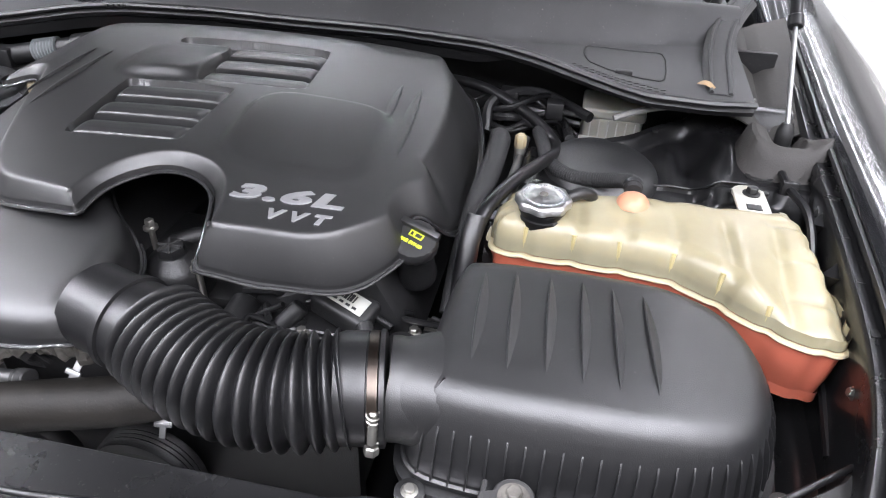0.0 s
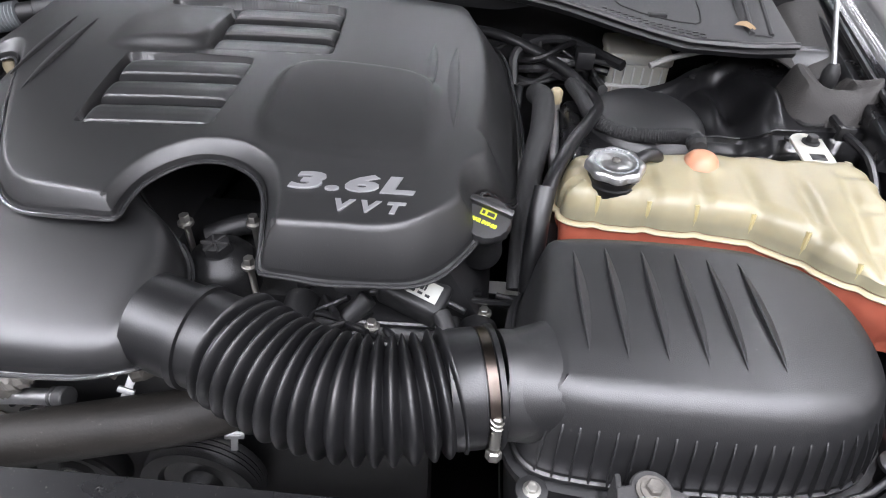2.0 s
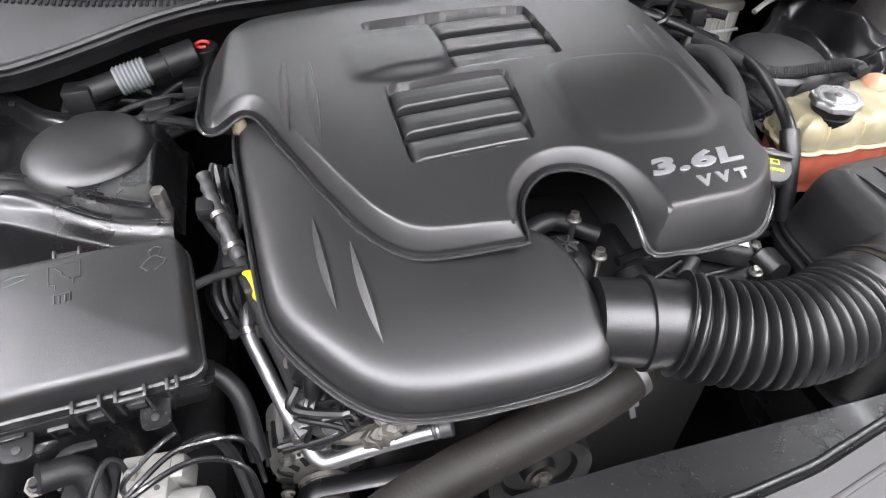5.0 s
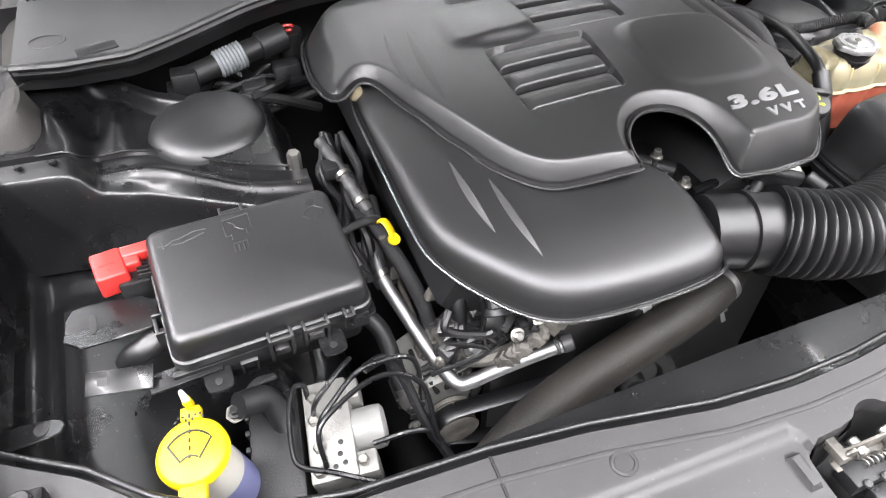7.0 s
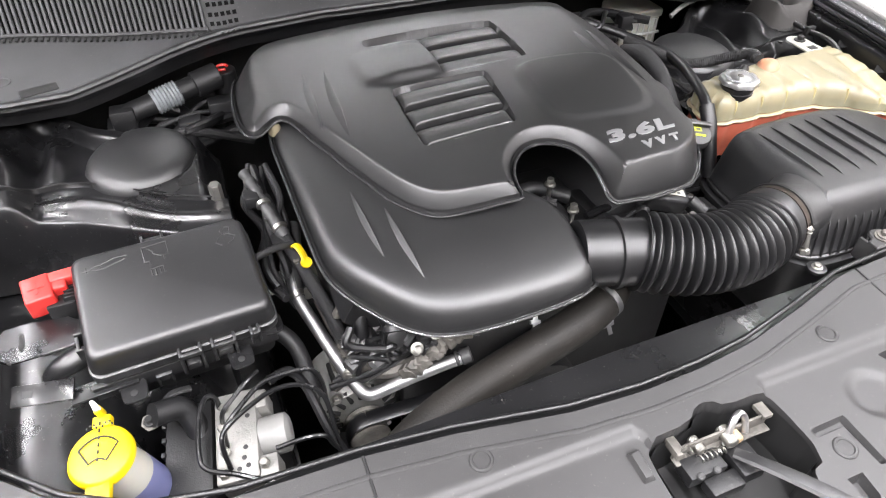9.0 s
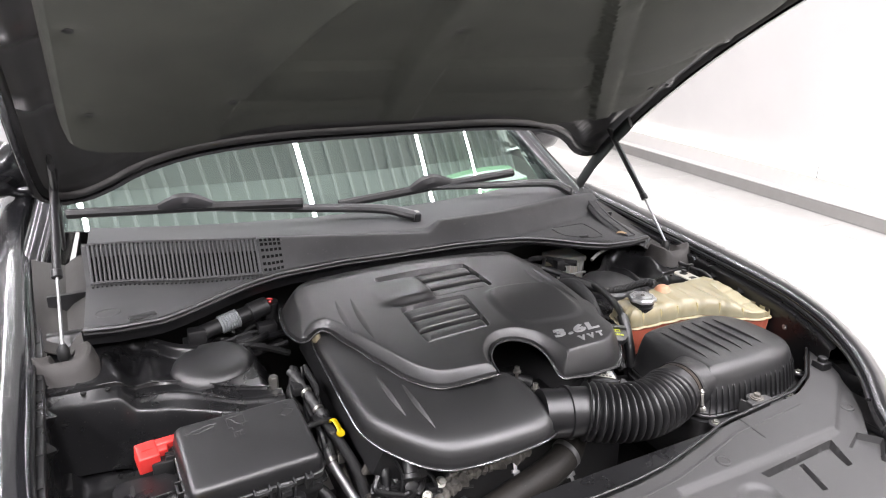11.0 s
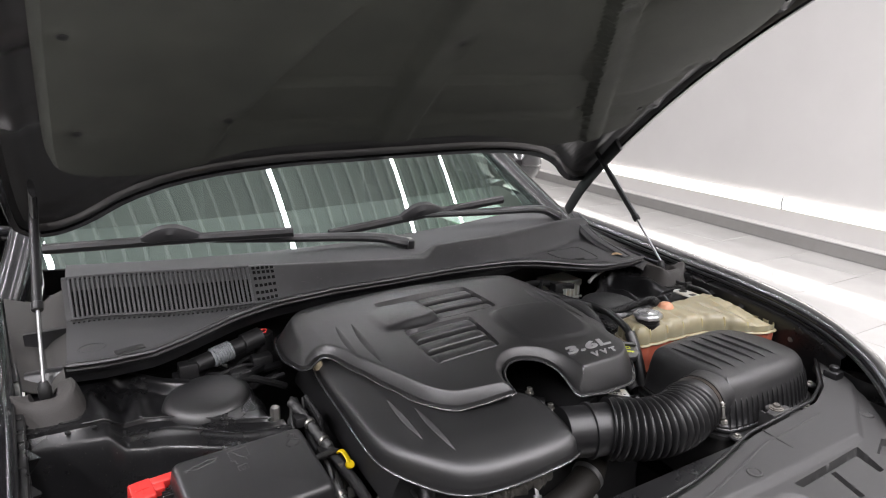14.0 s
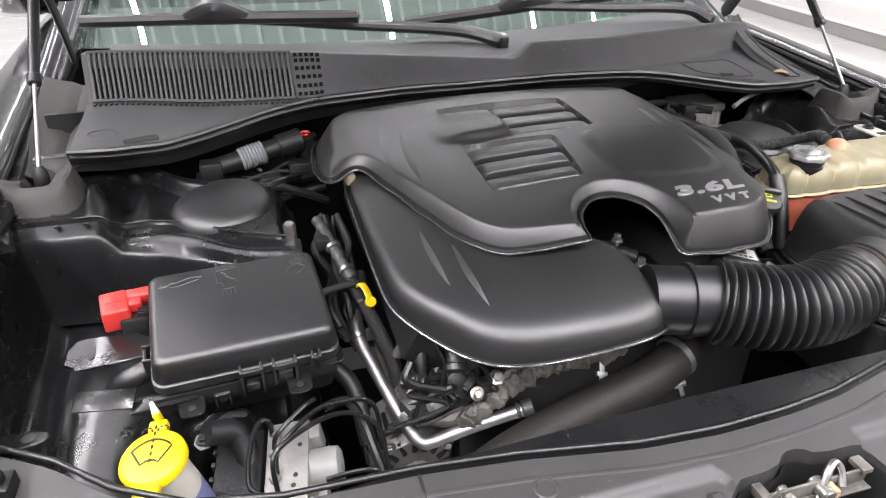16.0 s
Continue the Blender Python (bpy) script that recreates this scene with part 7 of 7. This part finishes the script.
part("bracket_rib", join(*[moved(rbox(-0.018, 0.022, -0.016, -0.011, z, z + 0.005, 0.0015), pose(-0.262, 0.486, 0.688, 8, 18, 6)) for z in (-0.024, -0.008, 0.008)]), M_ROUGHM, eng)
part("washer_bolt", join(lathe((-0.236, 0.432, 0.722), (-0.236, 0.36, 0.762), [(0, 0.0115), (0.003, 0.0115), (0.0035, 0.008)], 24), bolt((-0.236, 0.4305, 0.7235), 0.0065, 0.01, (0, -0.87, 0.48))), M_CAPM, eng, "bright washer bolt")
parts("case_bolt", [bolt(p, 0.0065, 0.009, (0, -0.6, 0.8)) for p in ((-0.157, 0.428, 0.748), (-0.115, 0.43, 0.755), (-0.05, 0.42, 0.77))], M_ZINC, eng)
parts("phaser_wire", [sweep(curve(q, 8), 0.003, 8) for q in ([(-0.19, 0.43, 0.785), (-0.175, 0.425, 0.77), (-0.165, 0.425, 0.745), (-0.15, 0.43, 0.725)], [(-0.185, 0.43, 0.78), (-0.165, 0.43, 0.778), (-0.14, 0.435, 0.77), (-0.1, 0.44, 0.775)], [(-0.23, 0.45, 0.8), (-0.222, 0.436, 0.778), (-0.226, 0.43, 0.75), (-0.22, 0.428, 0.715)])], M_HOSE, eng)
part("sensor_body", join(rod((-0.172, 0.44, 0.725), (-0.168, 0.42, 0.722), 0.011, n=16), rbox(-0.18, -0.158, 0.424, 0.44, 0.732, 0.745, 0.003)), M_BOX, eng)
# inside the round opening of the cover
part("oil_filter_cap", join(lathe((0.036, 0.512, 0.79), (0.036, 0.505, 0.9), [(0, 0.036), (0.03, 0.036), (0.04, 0.03), (0.046, 0.018), (0.048, 0.016)], 30), lathe((0.036, 0.509, 0.836), (0.036, 0.504, 0.9), [(0, 0.015), (0.012, 0.014), (0.013, 0.012)], 6)), M_DARK, eng, "black ribbed oil filter cap")
part("filter_rib", join(*[moved(rbox(0.002, 0.0135, -0.001, 0.001, 0.0, 0.003, 0), pose(0.036, 0.505, 0.8485, 4, 0, 60 * i)) for i in range(6)]), M_PANEL, eng)
parts("stud_bolt", [join(rod((x, y, z - 0.06), (x, y, z - 0.008), 0.0035), bolt((x, y, z - 0.008), 0.0055, 0.012)) for x, y, z in ((-0.007, 0.537, 0.852), (0.062, 0.545, 0.852), (0.072, 0.495, 0.84))], M_ZINC, eng)
part("valley", join(rbox(-0.05, 0.13, 0.5, 0.66, 0.77, 0.79, 0.01), sweep(curve([(0.0, 0.56, 0.81), (0.05, 0.575, 0.82), (0.1, 0.55, 0.81)], 6), 0.012, 10)), M_DARK, eng)
# coil, label and loom under the nose of the cover
part("coil_pack", join(moved(rbox(-0.034, 0.034, -0.02, 0.02, -0.03, 0.0, 0.006, 3), pose(0.236, 0.5, 0.8205, 10, 14, -16)), rod((0.262, 0.478, 0.81), (0.275, 0.455, 0.8), 0.009, n=14), rod((0.19, 0.49, 0.81), (0.17, 0.475, 0.79), 0.01, n=14)), M_DARK, eng)
part("valve_cover", join(moved(rbox(-0.07, 0.1, -0.06, 0.06, -0.03, 0.0, 0.012, 3), pose(0.19, 0.53, 0.785, 0, 8, 0)), rod((0.12, 0.46, 0.785), (0.12, 0.5, 0.79), 0.018, n=18), rod((0.3, 0.47, 0.77), (0.3, 0.5, 0.77), 0.02, n=18)), M_DARK, eng)
parts("cover_bolt", [bolt(p, 0.0055, 0.008) for p in ((0.13, 0.475, 0.79), (0.195, 0.472, 0.787), (0.275, 0.477, 0.775), (0.305, 0.52, 0.77))], M_ZINC, eng)
part("barcode_label", moved(rbox(-0.025, 0.025, -0.011, 0.011, 0, 0.001, 0.0003), pose(0.236, 0.5, 0.822, 10, 14, -16)), M_MILK, eng, "white printed barcode label")
part("barcode_bar", moved(join(*[rbox(-0.02 + 0.0022 * i, -0.0188 + 0.0022 * i + 0.0006 * (i % 3), -0.002, 0.008, 0.001, 0.0013, 0) for i in range(14)], *[rbox(-0.02 + 0.008 * i, -0.015 + 0.008 * i, -0.008, -0.005, 0.001, 0.0013, 0) for i in range(5)]), pose(0.236, 0.5, 0.822, 10, 14, -16)), M_INK, eng)
rnd = random.Random(4)
for i in range(10):
    x0, y0 = rnd.uniform(0.1, 0.3), rnd.uniform(0.43, 0.5)
    pts = [(x0 + rnd.uniform(-0.05, 0.05) * k, y0 + 0.02 * k + rnd.uniform(-0.02, 0.02), 0.8 - 0.012 * k + rnd.uniform(-0.015, 0.015)) for k in range(4)]
    part("loom_wire", sweep(curve(pts, 6), rnd.uniform(0.003, 0.006), 8), M_HOSE, eng)
for i in range(7):
    x0 = -0.32 + rnd.uniform(-0.02, 0.02)
    pts = [(x0 + rnd.uniform(-0.015, 0.015), 0.74 - 0.045 * k + rnd.uniform(-0.015, 0.015), 0.835 - 0.022 * k + rnd.uniform(-0.015, 0.015)) for k in range(5)]
    part("loom_wire", sweep(curve(pts, 6), rnd.uniform(0.003, 0.007), 8), (M_HOSE, M_BRAID, M_DARK)[i % 3], eng)
part("side_loom", sweep(curve([(-0.318, 0.68, 0.83), (-0.308, 0.62, 0.81), (-0.295, 0.57, 0.79), (-0.284, 0.53, 0.772), (-0.274, 0.505, 0.745), (-0.268, 0.49, 0.71)], 10), 0.0095, 12), M_BRAID, eng, "braided wiring sleeve")
part("side_loom", sweep(curve([(-0.215, 0.475, 0.8), (-0.232, 0.474, 0.77), (-0.246, 0.476, 0.745), (-0.262, 0.48, 0.718), (-0.274, 0.48, 0.715)], 8), 0.0062, 10), M_BRAID, eng, "braided wiring sleeve")
part("heat_sleeve", sweep(curve([(-0.335, 0.72, 0.85), (-0.326, 0.68, 0.842), (-0.316, 0.645, 0.825), (-0.304, 0.61, 0.81)], 8), lambda t: 0.008 + 0.0012 * math.cos(40 * t), 12), M_DARKMETAL, eng, "grey ribbed heat sleeve")
parts("sleeve_band", [lathe(p, q, [(0, 0.009), (0.0005, 0.0105), (0.006, 0.0105), (0.0065, 0.009)], 16) for p, q in ((Vector((-0.322, 0.665, 0.835)), Vector((-0.318, 0.65, 0.828))), (Vector((-0.31, 0.628, 0.817)), Vector((-0.306, 0.615, 0.812))))], M_ZINC, eng)
parts("side_connector", (rbox(-0.325, -0.305, 0.6, 0.62, 0.795, 0.812, 0.003), rbox(-0.345, -0.325, 0.66, 0.685, 0.83, 0.848, 0.003)), M_DARK, eng)

front = thing("front_harness", (-0.2, 0.45, 0.7), "dusty black loom and connectors at the front of the engine", "cables")
for i in range(16):
    x0, y0, z0 = rnd.uniform(-0.275, -0.13), rnd.uniform(0.425, 0.47), rnd.uniform(0.71, 0.79)
    pts = [(x0 + 0.012 * k * rnd.uniform(-1, 1.6), y0 + rnd.uniform(-0.012, 0.012), z0 - 0.016 * k + rnd.uniform(-0.012, 0.012)) for k in range(5)]
    part("cable", sweep(curve(pts, 6), rnd.uniform(0.002, 0.0055), 8), (M_HOSE, M_BRAID, M_BOX)[i % 3], front)
for i in range(9):
    x0, y0, z0 = rnd.uniform(-0.27, -0.1), rnd.uniform(0.43, 0.47), rnd.uniform(0.7, 0.78)
    plug = part("connector", moved(join(rbox(-0.009, 0.009, -0.012, 0.012, -0.008, 0.008, 0.002), rbox(-0.006, 0.006, -0.018, -0.012, -0.005, 0.005, 0.001), rbox(-0.003, 0.003, -0.008, 0.008, 0.008, 0.0105, 0.0008)), pose(x0, y0, z0, rnd.uniform(-40, 40), rnd.uniform(-30, 30), rnd.uniform(0, 180))), (M_BOX, M_DARK, M_DARKMETAL)[i % 3], front)
lump_rnd = random.Random(9)
lumps = []
for k, (x, y, z) in enumerate(curve([(-0.2, 0.428, 0.695), (-0.17, 0.424, 0.716), (-0.145, 0.424, 0.738), (-0.11, 0.425, 0.752), (-0.06, 0.42, 0.765), (0.0, 0.415, 0.775)], 5)):
    r = lump_rnd.uniform(0.007, 0.013)
    lumps.append(lathe((x, y, z - r), (x + lump_rnd.uniform(-0.3, 0.3), y - 0.5, z + 1), [(0, r * 0.6), (r * 0.5, r * 1.1), (r * 1.3, r), (r * 1.8, r * 0.5)], 9, lambda a, q=lump_rnd.random(): 1 + 0.2 * math.sin(3 * a + 6 * q)))
parts("cast_lump", lumps, M_ROUGHM, front, "rough corroded casting")
parts("loose_bolt", [bolt((-0.185, 0.421, 0.735), 0.006, 0.009, (0, -0.8, 0.6)), bolt((-0.12, 0.42, 0.745), 0.0055, 0.008, (0, -0.6, 0.8)), bolt((-0.272, 0.44, 0.7), 0.006, 0.009, (-0.3, -0.8, 0.4))], M_ZINC, front)
bridge = thing("fuse_box_cable", (-0.33, 0.58, 0.81), "black taped cable from the fuse box to the engine", "cable")
part("cable", sweep(curve([(-0.356, 0.57, 0.818), (-0.335, 0.577, 0.82), (-0.315, 0.583, 0.818), (-0.298, 0.59, 0.812)], 8), 0.005, 10), M_BRAID, bridge)

oil = thing("oil_filler_cap", (0.3, 0.545, 0.8), "black oil filler cap with yellow-green print", "oil cap")
oc = Vector((0.299, 0.541, 0.882))
ot = Vector((0.05, -0.42, 1)).normalized()
part("tube", lathe(oc - ot * 0.075, oc, [(0, 0.022), (0.008, 0.023), (0.012, 0.021), (0.06, 0.019), (0.075, 0.019)], 26), M_DARK, oil)
part("cap", lathe(oc - ot * 0.016, oc + ot, [(0, 0.023), (0.003, 0.025), (0.013, 0.025), (0.016, 0.023), (0.0165, 0.0005)], 36, lambda a: 1 + 0.02 * math.cos(18 * a)), M_BOX, oil)
OM, _ = frame_to(oc + ot * 0.0006, oc + ot)
ax = OM.to_3x3().inverted() @ Vector((1, 0, 0))
OM = OM @ pose(0, 0, 0, 0, 0, math.degrees(math.atan2(ax.y, ax.x)) - 20)
part("grip_bar", moved(rbox(-0.023, 0.023, 0.008, 0.016, -0.002, 0.006, 0.002), OM), M_BOX, oil)
part("print", moved(text_shape("SAE 5W-20", 0.005, 0.0001), OM @ pose(0, -0.0085, 0)), M_YGR, oil, "yellow-green SAE 5W-20 print")
part("oil_symbol", moved(join(*[rbox(x0, x1, y0, y1, 0, 0.0006, 0) for x0, x1, y0, y1 in ((-0.008, 0.008, -0.0, 0.0015), (-0.008, 0.008, 0.006, 0.0072), (-0.008, -0.0065, 0, 0.007), (0.0065, 0.008, 0, 0.007), (-0.0035, -0.001, 0, 0.006))]), OM), M_YGR, oil, "yellow-green oil can print")

# ---- right-hand hoses and cables ----
loom = thing("braided_cable", (0.36, 0.7, 0.8), "braided black wiring sleeve beside the engine cover", "cable")
part("sleeve", sweep(curve([(0.35, 0.81, 0.88), (0.356, 0.765, 0.895), (0.354, 0.71, 0.885), (0.345, 0.66, 0.86), (0.34, 0.6, 0.82), (0.34, 0.55, 0.78)], 8), 0.0135, 16), M_BRAID, loom)
ph = thing("heater_hose", (0.37, 0.6, 0.75), "glossy black heater hose with a crimped end", "hose")
part("hose", sweep(curve([(0.2, 0.985, 0.89), (0.3, 0.95, 0.895), (0.38, 0.9, 0.88), (0.42, 0.85, 0.868), (0.429, 0.802, 0.873), (0.41, 0.735, 0.885), (0.387, 0.675, 0.892), (0.366, 0.615, 0.89), (0.357, 0.585, 0.878)], 10), 0.008, 14), M_HOSE, ph)
part("crimp", sweep([(0.356, 0.592, 0.886), (0.352, 0.572, 0.866), (0.35, 0.552, 0.825), (0.35, 0.54, 0.79)], 0.0115, 16), M_HOSE, ph, "dull crimped sleeve")
th = thing("tank_return_hose", (0.5, 0.7, 0.86), "corrugated black return hose bending into the coolant tank", "hose")
ln = curve([(0.4, 0.87, 0.868), (0.41, 0.82, 0.872), (0.416, 0.785, 0.874), (0.43, 0.757, 0.872), (0.456, 0.738, 0.872), (0.488, 0.722, 0.882), (0.51, 0.704, 0.894), (0.52, 0.688, 0.901), (0.52, 0.668, 0.9)], 30)
part("hose", sweep(ln, lambda t: 0.009 + 0.0006 * math.cos(2 * math.pi * 80 * t), 14), M_BRAID, th, sharp=70)
part("hose_clamp", lathe((0.5205, 0.684, 0.901), (0.52, 0.674, 0.9), [(0, 0.009), (0.0005, 0.0108), (0.007, 0.0108), (0.0075, 0.009)], 20), M_WIPER, th)
pipe = thing("service_port", (0.378, 0.834, 0.8), "pipe with a pale capped service port", "pipe")
part("pipe", sweep(curve([(0.372, 0.62, 0.82), (0.374, 0.7, 0.84), (0.378, 0.8, 0.845), (0.382, 0.9, 0.84)], 6), 0.006, 10), M_STEEL, pipe)
part("port_stem", rod((0.378, 0.834, 0.83), (0.378, 0.834, 0.862), 0.0075), M_CAST, pipe)
part("port_cap", lathe((0.378, 0.834, 0.858), (0.378, 0.834, 0.9), [(0, 0.0085), (0.016, 0.0085), (0.019, 0.006)], 6), M_SEAM, pipe, "pale greenish cap")
res = thing("brake_reservoir", (0.51, 1.03, 0.74), "milky plastic brake fluid reservoir half hidden under the cowl", "reservoir")
part("body", join(rbox(0.462, 0.553, 0.972, 1.05, 0.79, 0.858, 0.007, 3), rbox(0.459, 0.556, 0.969, 1.053, 0.855, 0.872, 0.005, 3)), M_MILK, res)
part("body_rib", join(*[rbox(x - 0.001, x + 0.001, 0.969, 0.974, 0.8, 0.852, 0.0005) for x in np.linspace(0.474, 0.542, 6)], rbox(0.459, 0.556, 0.968, 0.974, 0.82, 0.825, 0.001)), M_WHITE, res)
part("reservoir_foot", rbox(0.475, 0.54, 0.985, 1.04, 0.74, 0.792, 0.004), M_DARK, res)
misc = thing("harness_cluster", (0.36, 0.93, 0.8), "dark cluster of cables and connectors under the cowl", "cables")
for i in range(9):
    pts = [(0.3 + 0.05 * k + rnd.uniform(-0.03, 0.03), 0.93 + rnd.uniform(-0.05, 0.06), 0.86 + rnd.uniform(-0.04, 0.03)) for k in range(4)]
    part("cable", sweep(curve(pts, 6), rnd.uniform(0.003, 0.008), 8), (M_HOSE, M_BRAID, M_DARK)[i % 3], misc)
parts("connector", (rbox(0.405, 0.43, 0.9, 0.925, 0.875, 0.9, 0.003), rbox(0.33, 0.36, 0.95, 0.98, 0.87, 0.89, 0.003)), M_DARK, misc)
rail = thing("fender_cable", (0.7, 0.65, 0.85), "thin black cable clipped along the inner fender", "cable")
part("cable", sweep(curve([(0.7, 0.79, 0.895), (0.703, 0.74, 0.893), (0.716, 0.69, 0.885), (0.722, 0.63, 0.84), (0.723, 0.55, 0.8), (0.716, 0.45, 0.77)], 8), 0.005, 8), M_HOSE, rail)
part("cable_clip", rbox(0.694, 0.712, 0.735, 0.743, 0.885, 0.902, 0.001), M_INK, rail)

# ---- left rear of the bay ----
conn = thing("wiring_connector", (-0.42, 0.91, 0.87), "black connector with a ribbed pale grey sleeve", "connector")
a, b = Vector((-0.48, 0.893, 0.88)), Vector((-0.345, 0.93, 0.9))
w = (b - a).normalized()
part("body", join(rod(a, b, 0.016, n=18), rbox(-0.5, -0.465, 0.875, 0.905, 0.862, 0.895, 0.004), rod(b - w * 0.03, b + w * 0.012, 0.02, n=18)), M_DARK, conn)
part("sleeve", lathe(a + w * 0.045, b, [(0, 0.0165)] + [(0.001 + 0.0026 * i, 0.0175 + 0.0026 * (i % 2)) for i in range(16)] + [(0.042, 0.0165)], 26), M_GREYP, conn, "ribbed pale grey sleeve")
part("bracket", rbox(-0.51, -0.48, 0.88, 0.92, 0.83, 0.868, 0.003), M_DARK, conn)
solid("red_lock_clip", sweep([(-0.325 + 0.009 * math.cos(t), 0.95 + 0.009 * math.sin(t), 0.905) for t in np.linspace(0.3, 5.2, 14)], 0.0022, 6), M_RED, "small red locking clip on a connector", "clip")
cl = thing("rear_harness", (-0.33, 0.93, 0.82), "dark bundle of cables behind the engine cover", "cables")
parts("connector", (rod((-0.325, 0.95, 0.86), (-0.325, 0.95, 0.902), 0.02, n=18), rbox(-0.36, -0.32, 0.9, 0.93, 0.84, 0.87, 0.004), rbox(-0.41, -0.375, 0.87, 0.9, 0.84, 0.862, 0.004)), M_DARK, cl)
for i in range(9):
    pts = [(-0.5 + 0.06 * k + rnd.uniform(-0.02, 0.02), 0.9 + rnd.uniform(-0.06, 0.06), 0.845 + rnd.uniform(-0.04, 0.02)) for k in range(4)]
    part("cable", sweep(curve(pts, 6), rnd.uniform(0.003, 0.008), 8), (M_HOSE, M_BRAID, M_DARK)[i % 3], cl)
stud = thing("tower_stud", (-0.381, 0.668, 0.85), "pale zinc hexagonal stud nut at the tower edge", "stud nut")
part("nut", lathe((-0.377, 0.6705, 0.845), (-0.377, 0.6665, 0.88), [(0, 0.0085), (0.032, 0.0085), (0.034, 0.007)], 6), M_ZINC, stud)
pl = thing("side_hose", (-0.45, 0.4, 0.7), "dark hoses along the side tray", "hose")
for p, r in (([(-0.5, 0.42, 0.76), (-0.47, 0.43, 0.74), (-0.46, 0.4, 0.7), (-0.47, 0.35, 0.66)], 0.014), ([(-0.42, 0.5, 0.76), (-0.37, 0.52, 0.75), (-0.33, 0.5, 0.72), (-0.32, 0.45, 0.66)], 0.011), ([(-0.55, 0.42, 0.72), (-0.53, 0.38, 0.7), (-0.5, 0.3, 0.68)], 0.02)):
    part("hose", sweep(curve(p, 8), r, 12), M_DARK, pl)
ground = thing("ground_strap", (-0.505, 0.42, 0.74), "braided ground strap with a zinc eyelet", "strap")
part("eyelet", lathe((-0.505, 0.42, 0.748), (-0.503, 0.41, 0.77), [(0, 0.0095), (0.003, 0.0095), (0.0035, 0.0075), (0.002, 0.0045)], 18, lambda q: 1 + 0.06 * math.cos(12 * q)), M_ROUGHM, ground)
part("eyelet_bolt", bolt((-0.505, 0.42, 0.75), 0.005, 0.007), M_INK, ground)
part("strap", sweep(curve([(-0.498, 0.427, 0.75), (-0.48, 0.445, 0.755), (-0.46, 0.455, 0.745)], 6), 0.005, 8, 0.7), M_BRAID, ground)
ear = thing("rail_bracket", (-0.68, 0.44, 0.775), "black stamped bracket with a hole on the side rail", "bracket")
part("plate", plate(chaikin([(-0.715, 0.455), (-0.662, 0.452), (-0.652, 0.441), (-0.662, 0.43), (-0.715, 0.428)], 2), 0.778, 0.782, 0.001), M_APRON, ear)
part("hole", lathe((-0.674, 0.442, 0.782), (-0.674, 0.442, 1), [(0, 0.007), (0.0006, 0.007), (0.0008, 0.005)], 14), M_PANEL, ear)

# ---- floor tiles, nearest the visible side first ----
TL, TW, GAP = 1.2, 0.6, 0.004
tile_mesh = mesh_of("tile", rbox(-TL / 2 + GAP / 2, TL / 2 - GAP / 2, -TW / 2 + GAP / 2, TW / 2 - GAP / 2, -0.008, 0.0, 0.0015, 1), M_TILE)
floor_ob = bpy.data.objects["floor"]
spots = []
for i in range(-8, 6):
    for j in range(-12, 22):
        spots.append((i * TL + (0.6 if j % 2 else 0.0), j * TW))
spots.sort(key=lambda p: (p[0] - 2.8) ** 2 + (p[1] - 3.0) ** 2)
rest = []
for k, (x, y) in enumerate(spots):
    if not (-8.4 < x < 6.3 and -6.6 < y < 12.7):
        continue
    if k < 290:
        t = new("tile", tile_mesh)
        t.parent = floor_ob
        t.location = (x, y, 0)
    else:
        rest.append(rbox(x - TL / 2 + GAP / 2, x + TL / 2 - GAP / 2, y - TW / 2 + GAP / 2, y + TW / 2 - GAP / 2, -0.008, 0.0, 0))
far = new("floor_tiles", mesh_of("floor_tiles", join(*rest), M_TILE))
far.parent = floor_ob
tagged(far, kind="stuff")
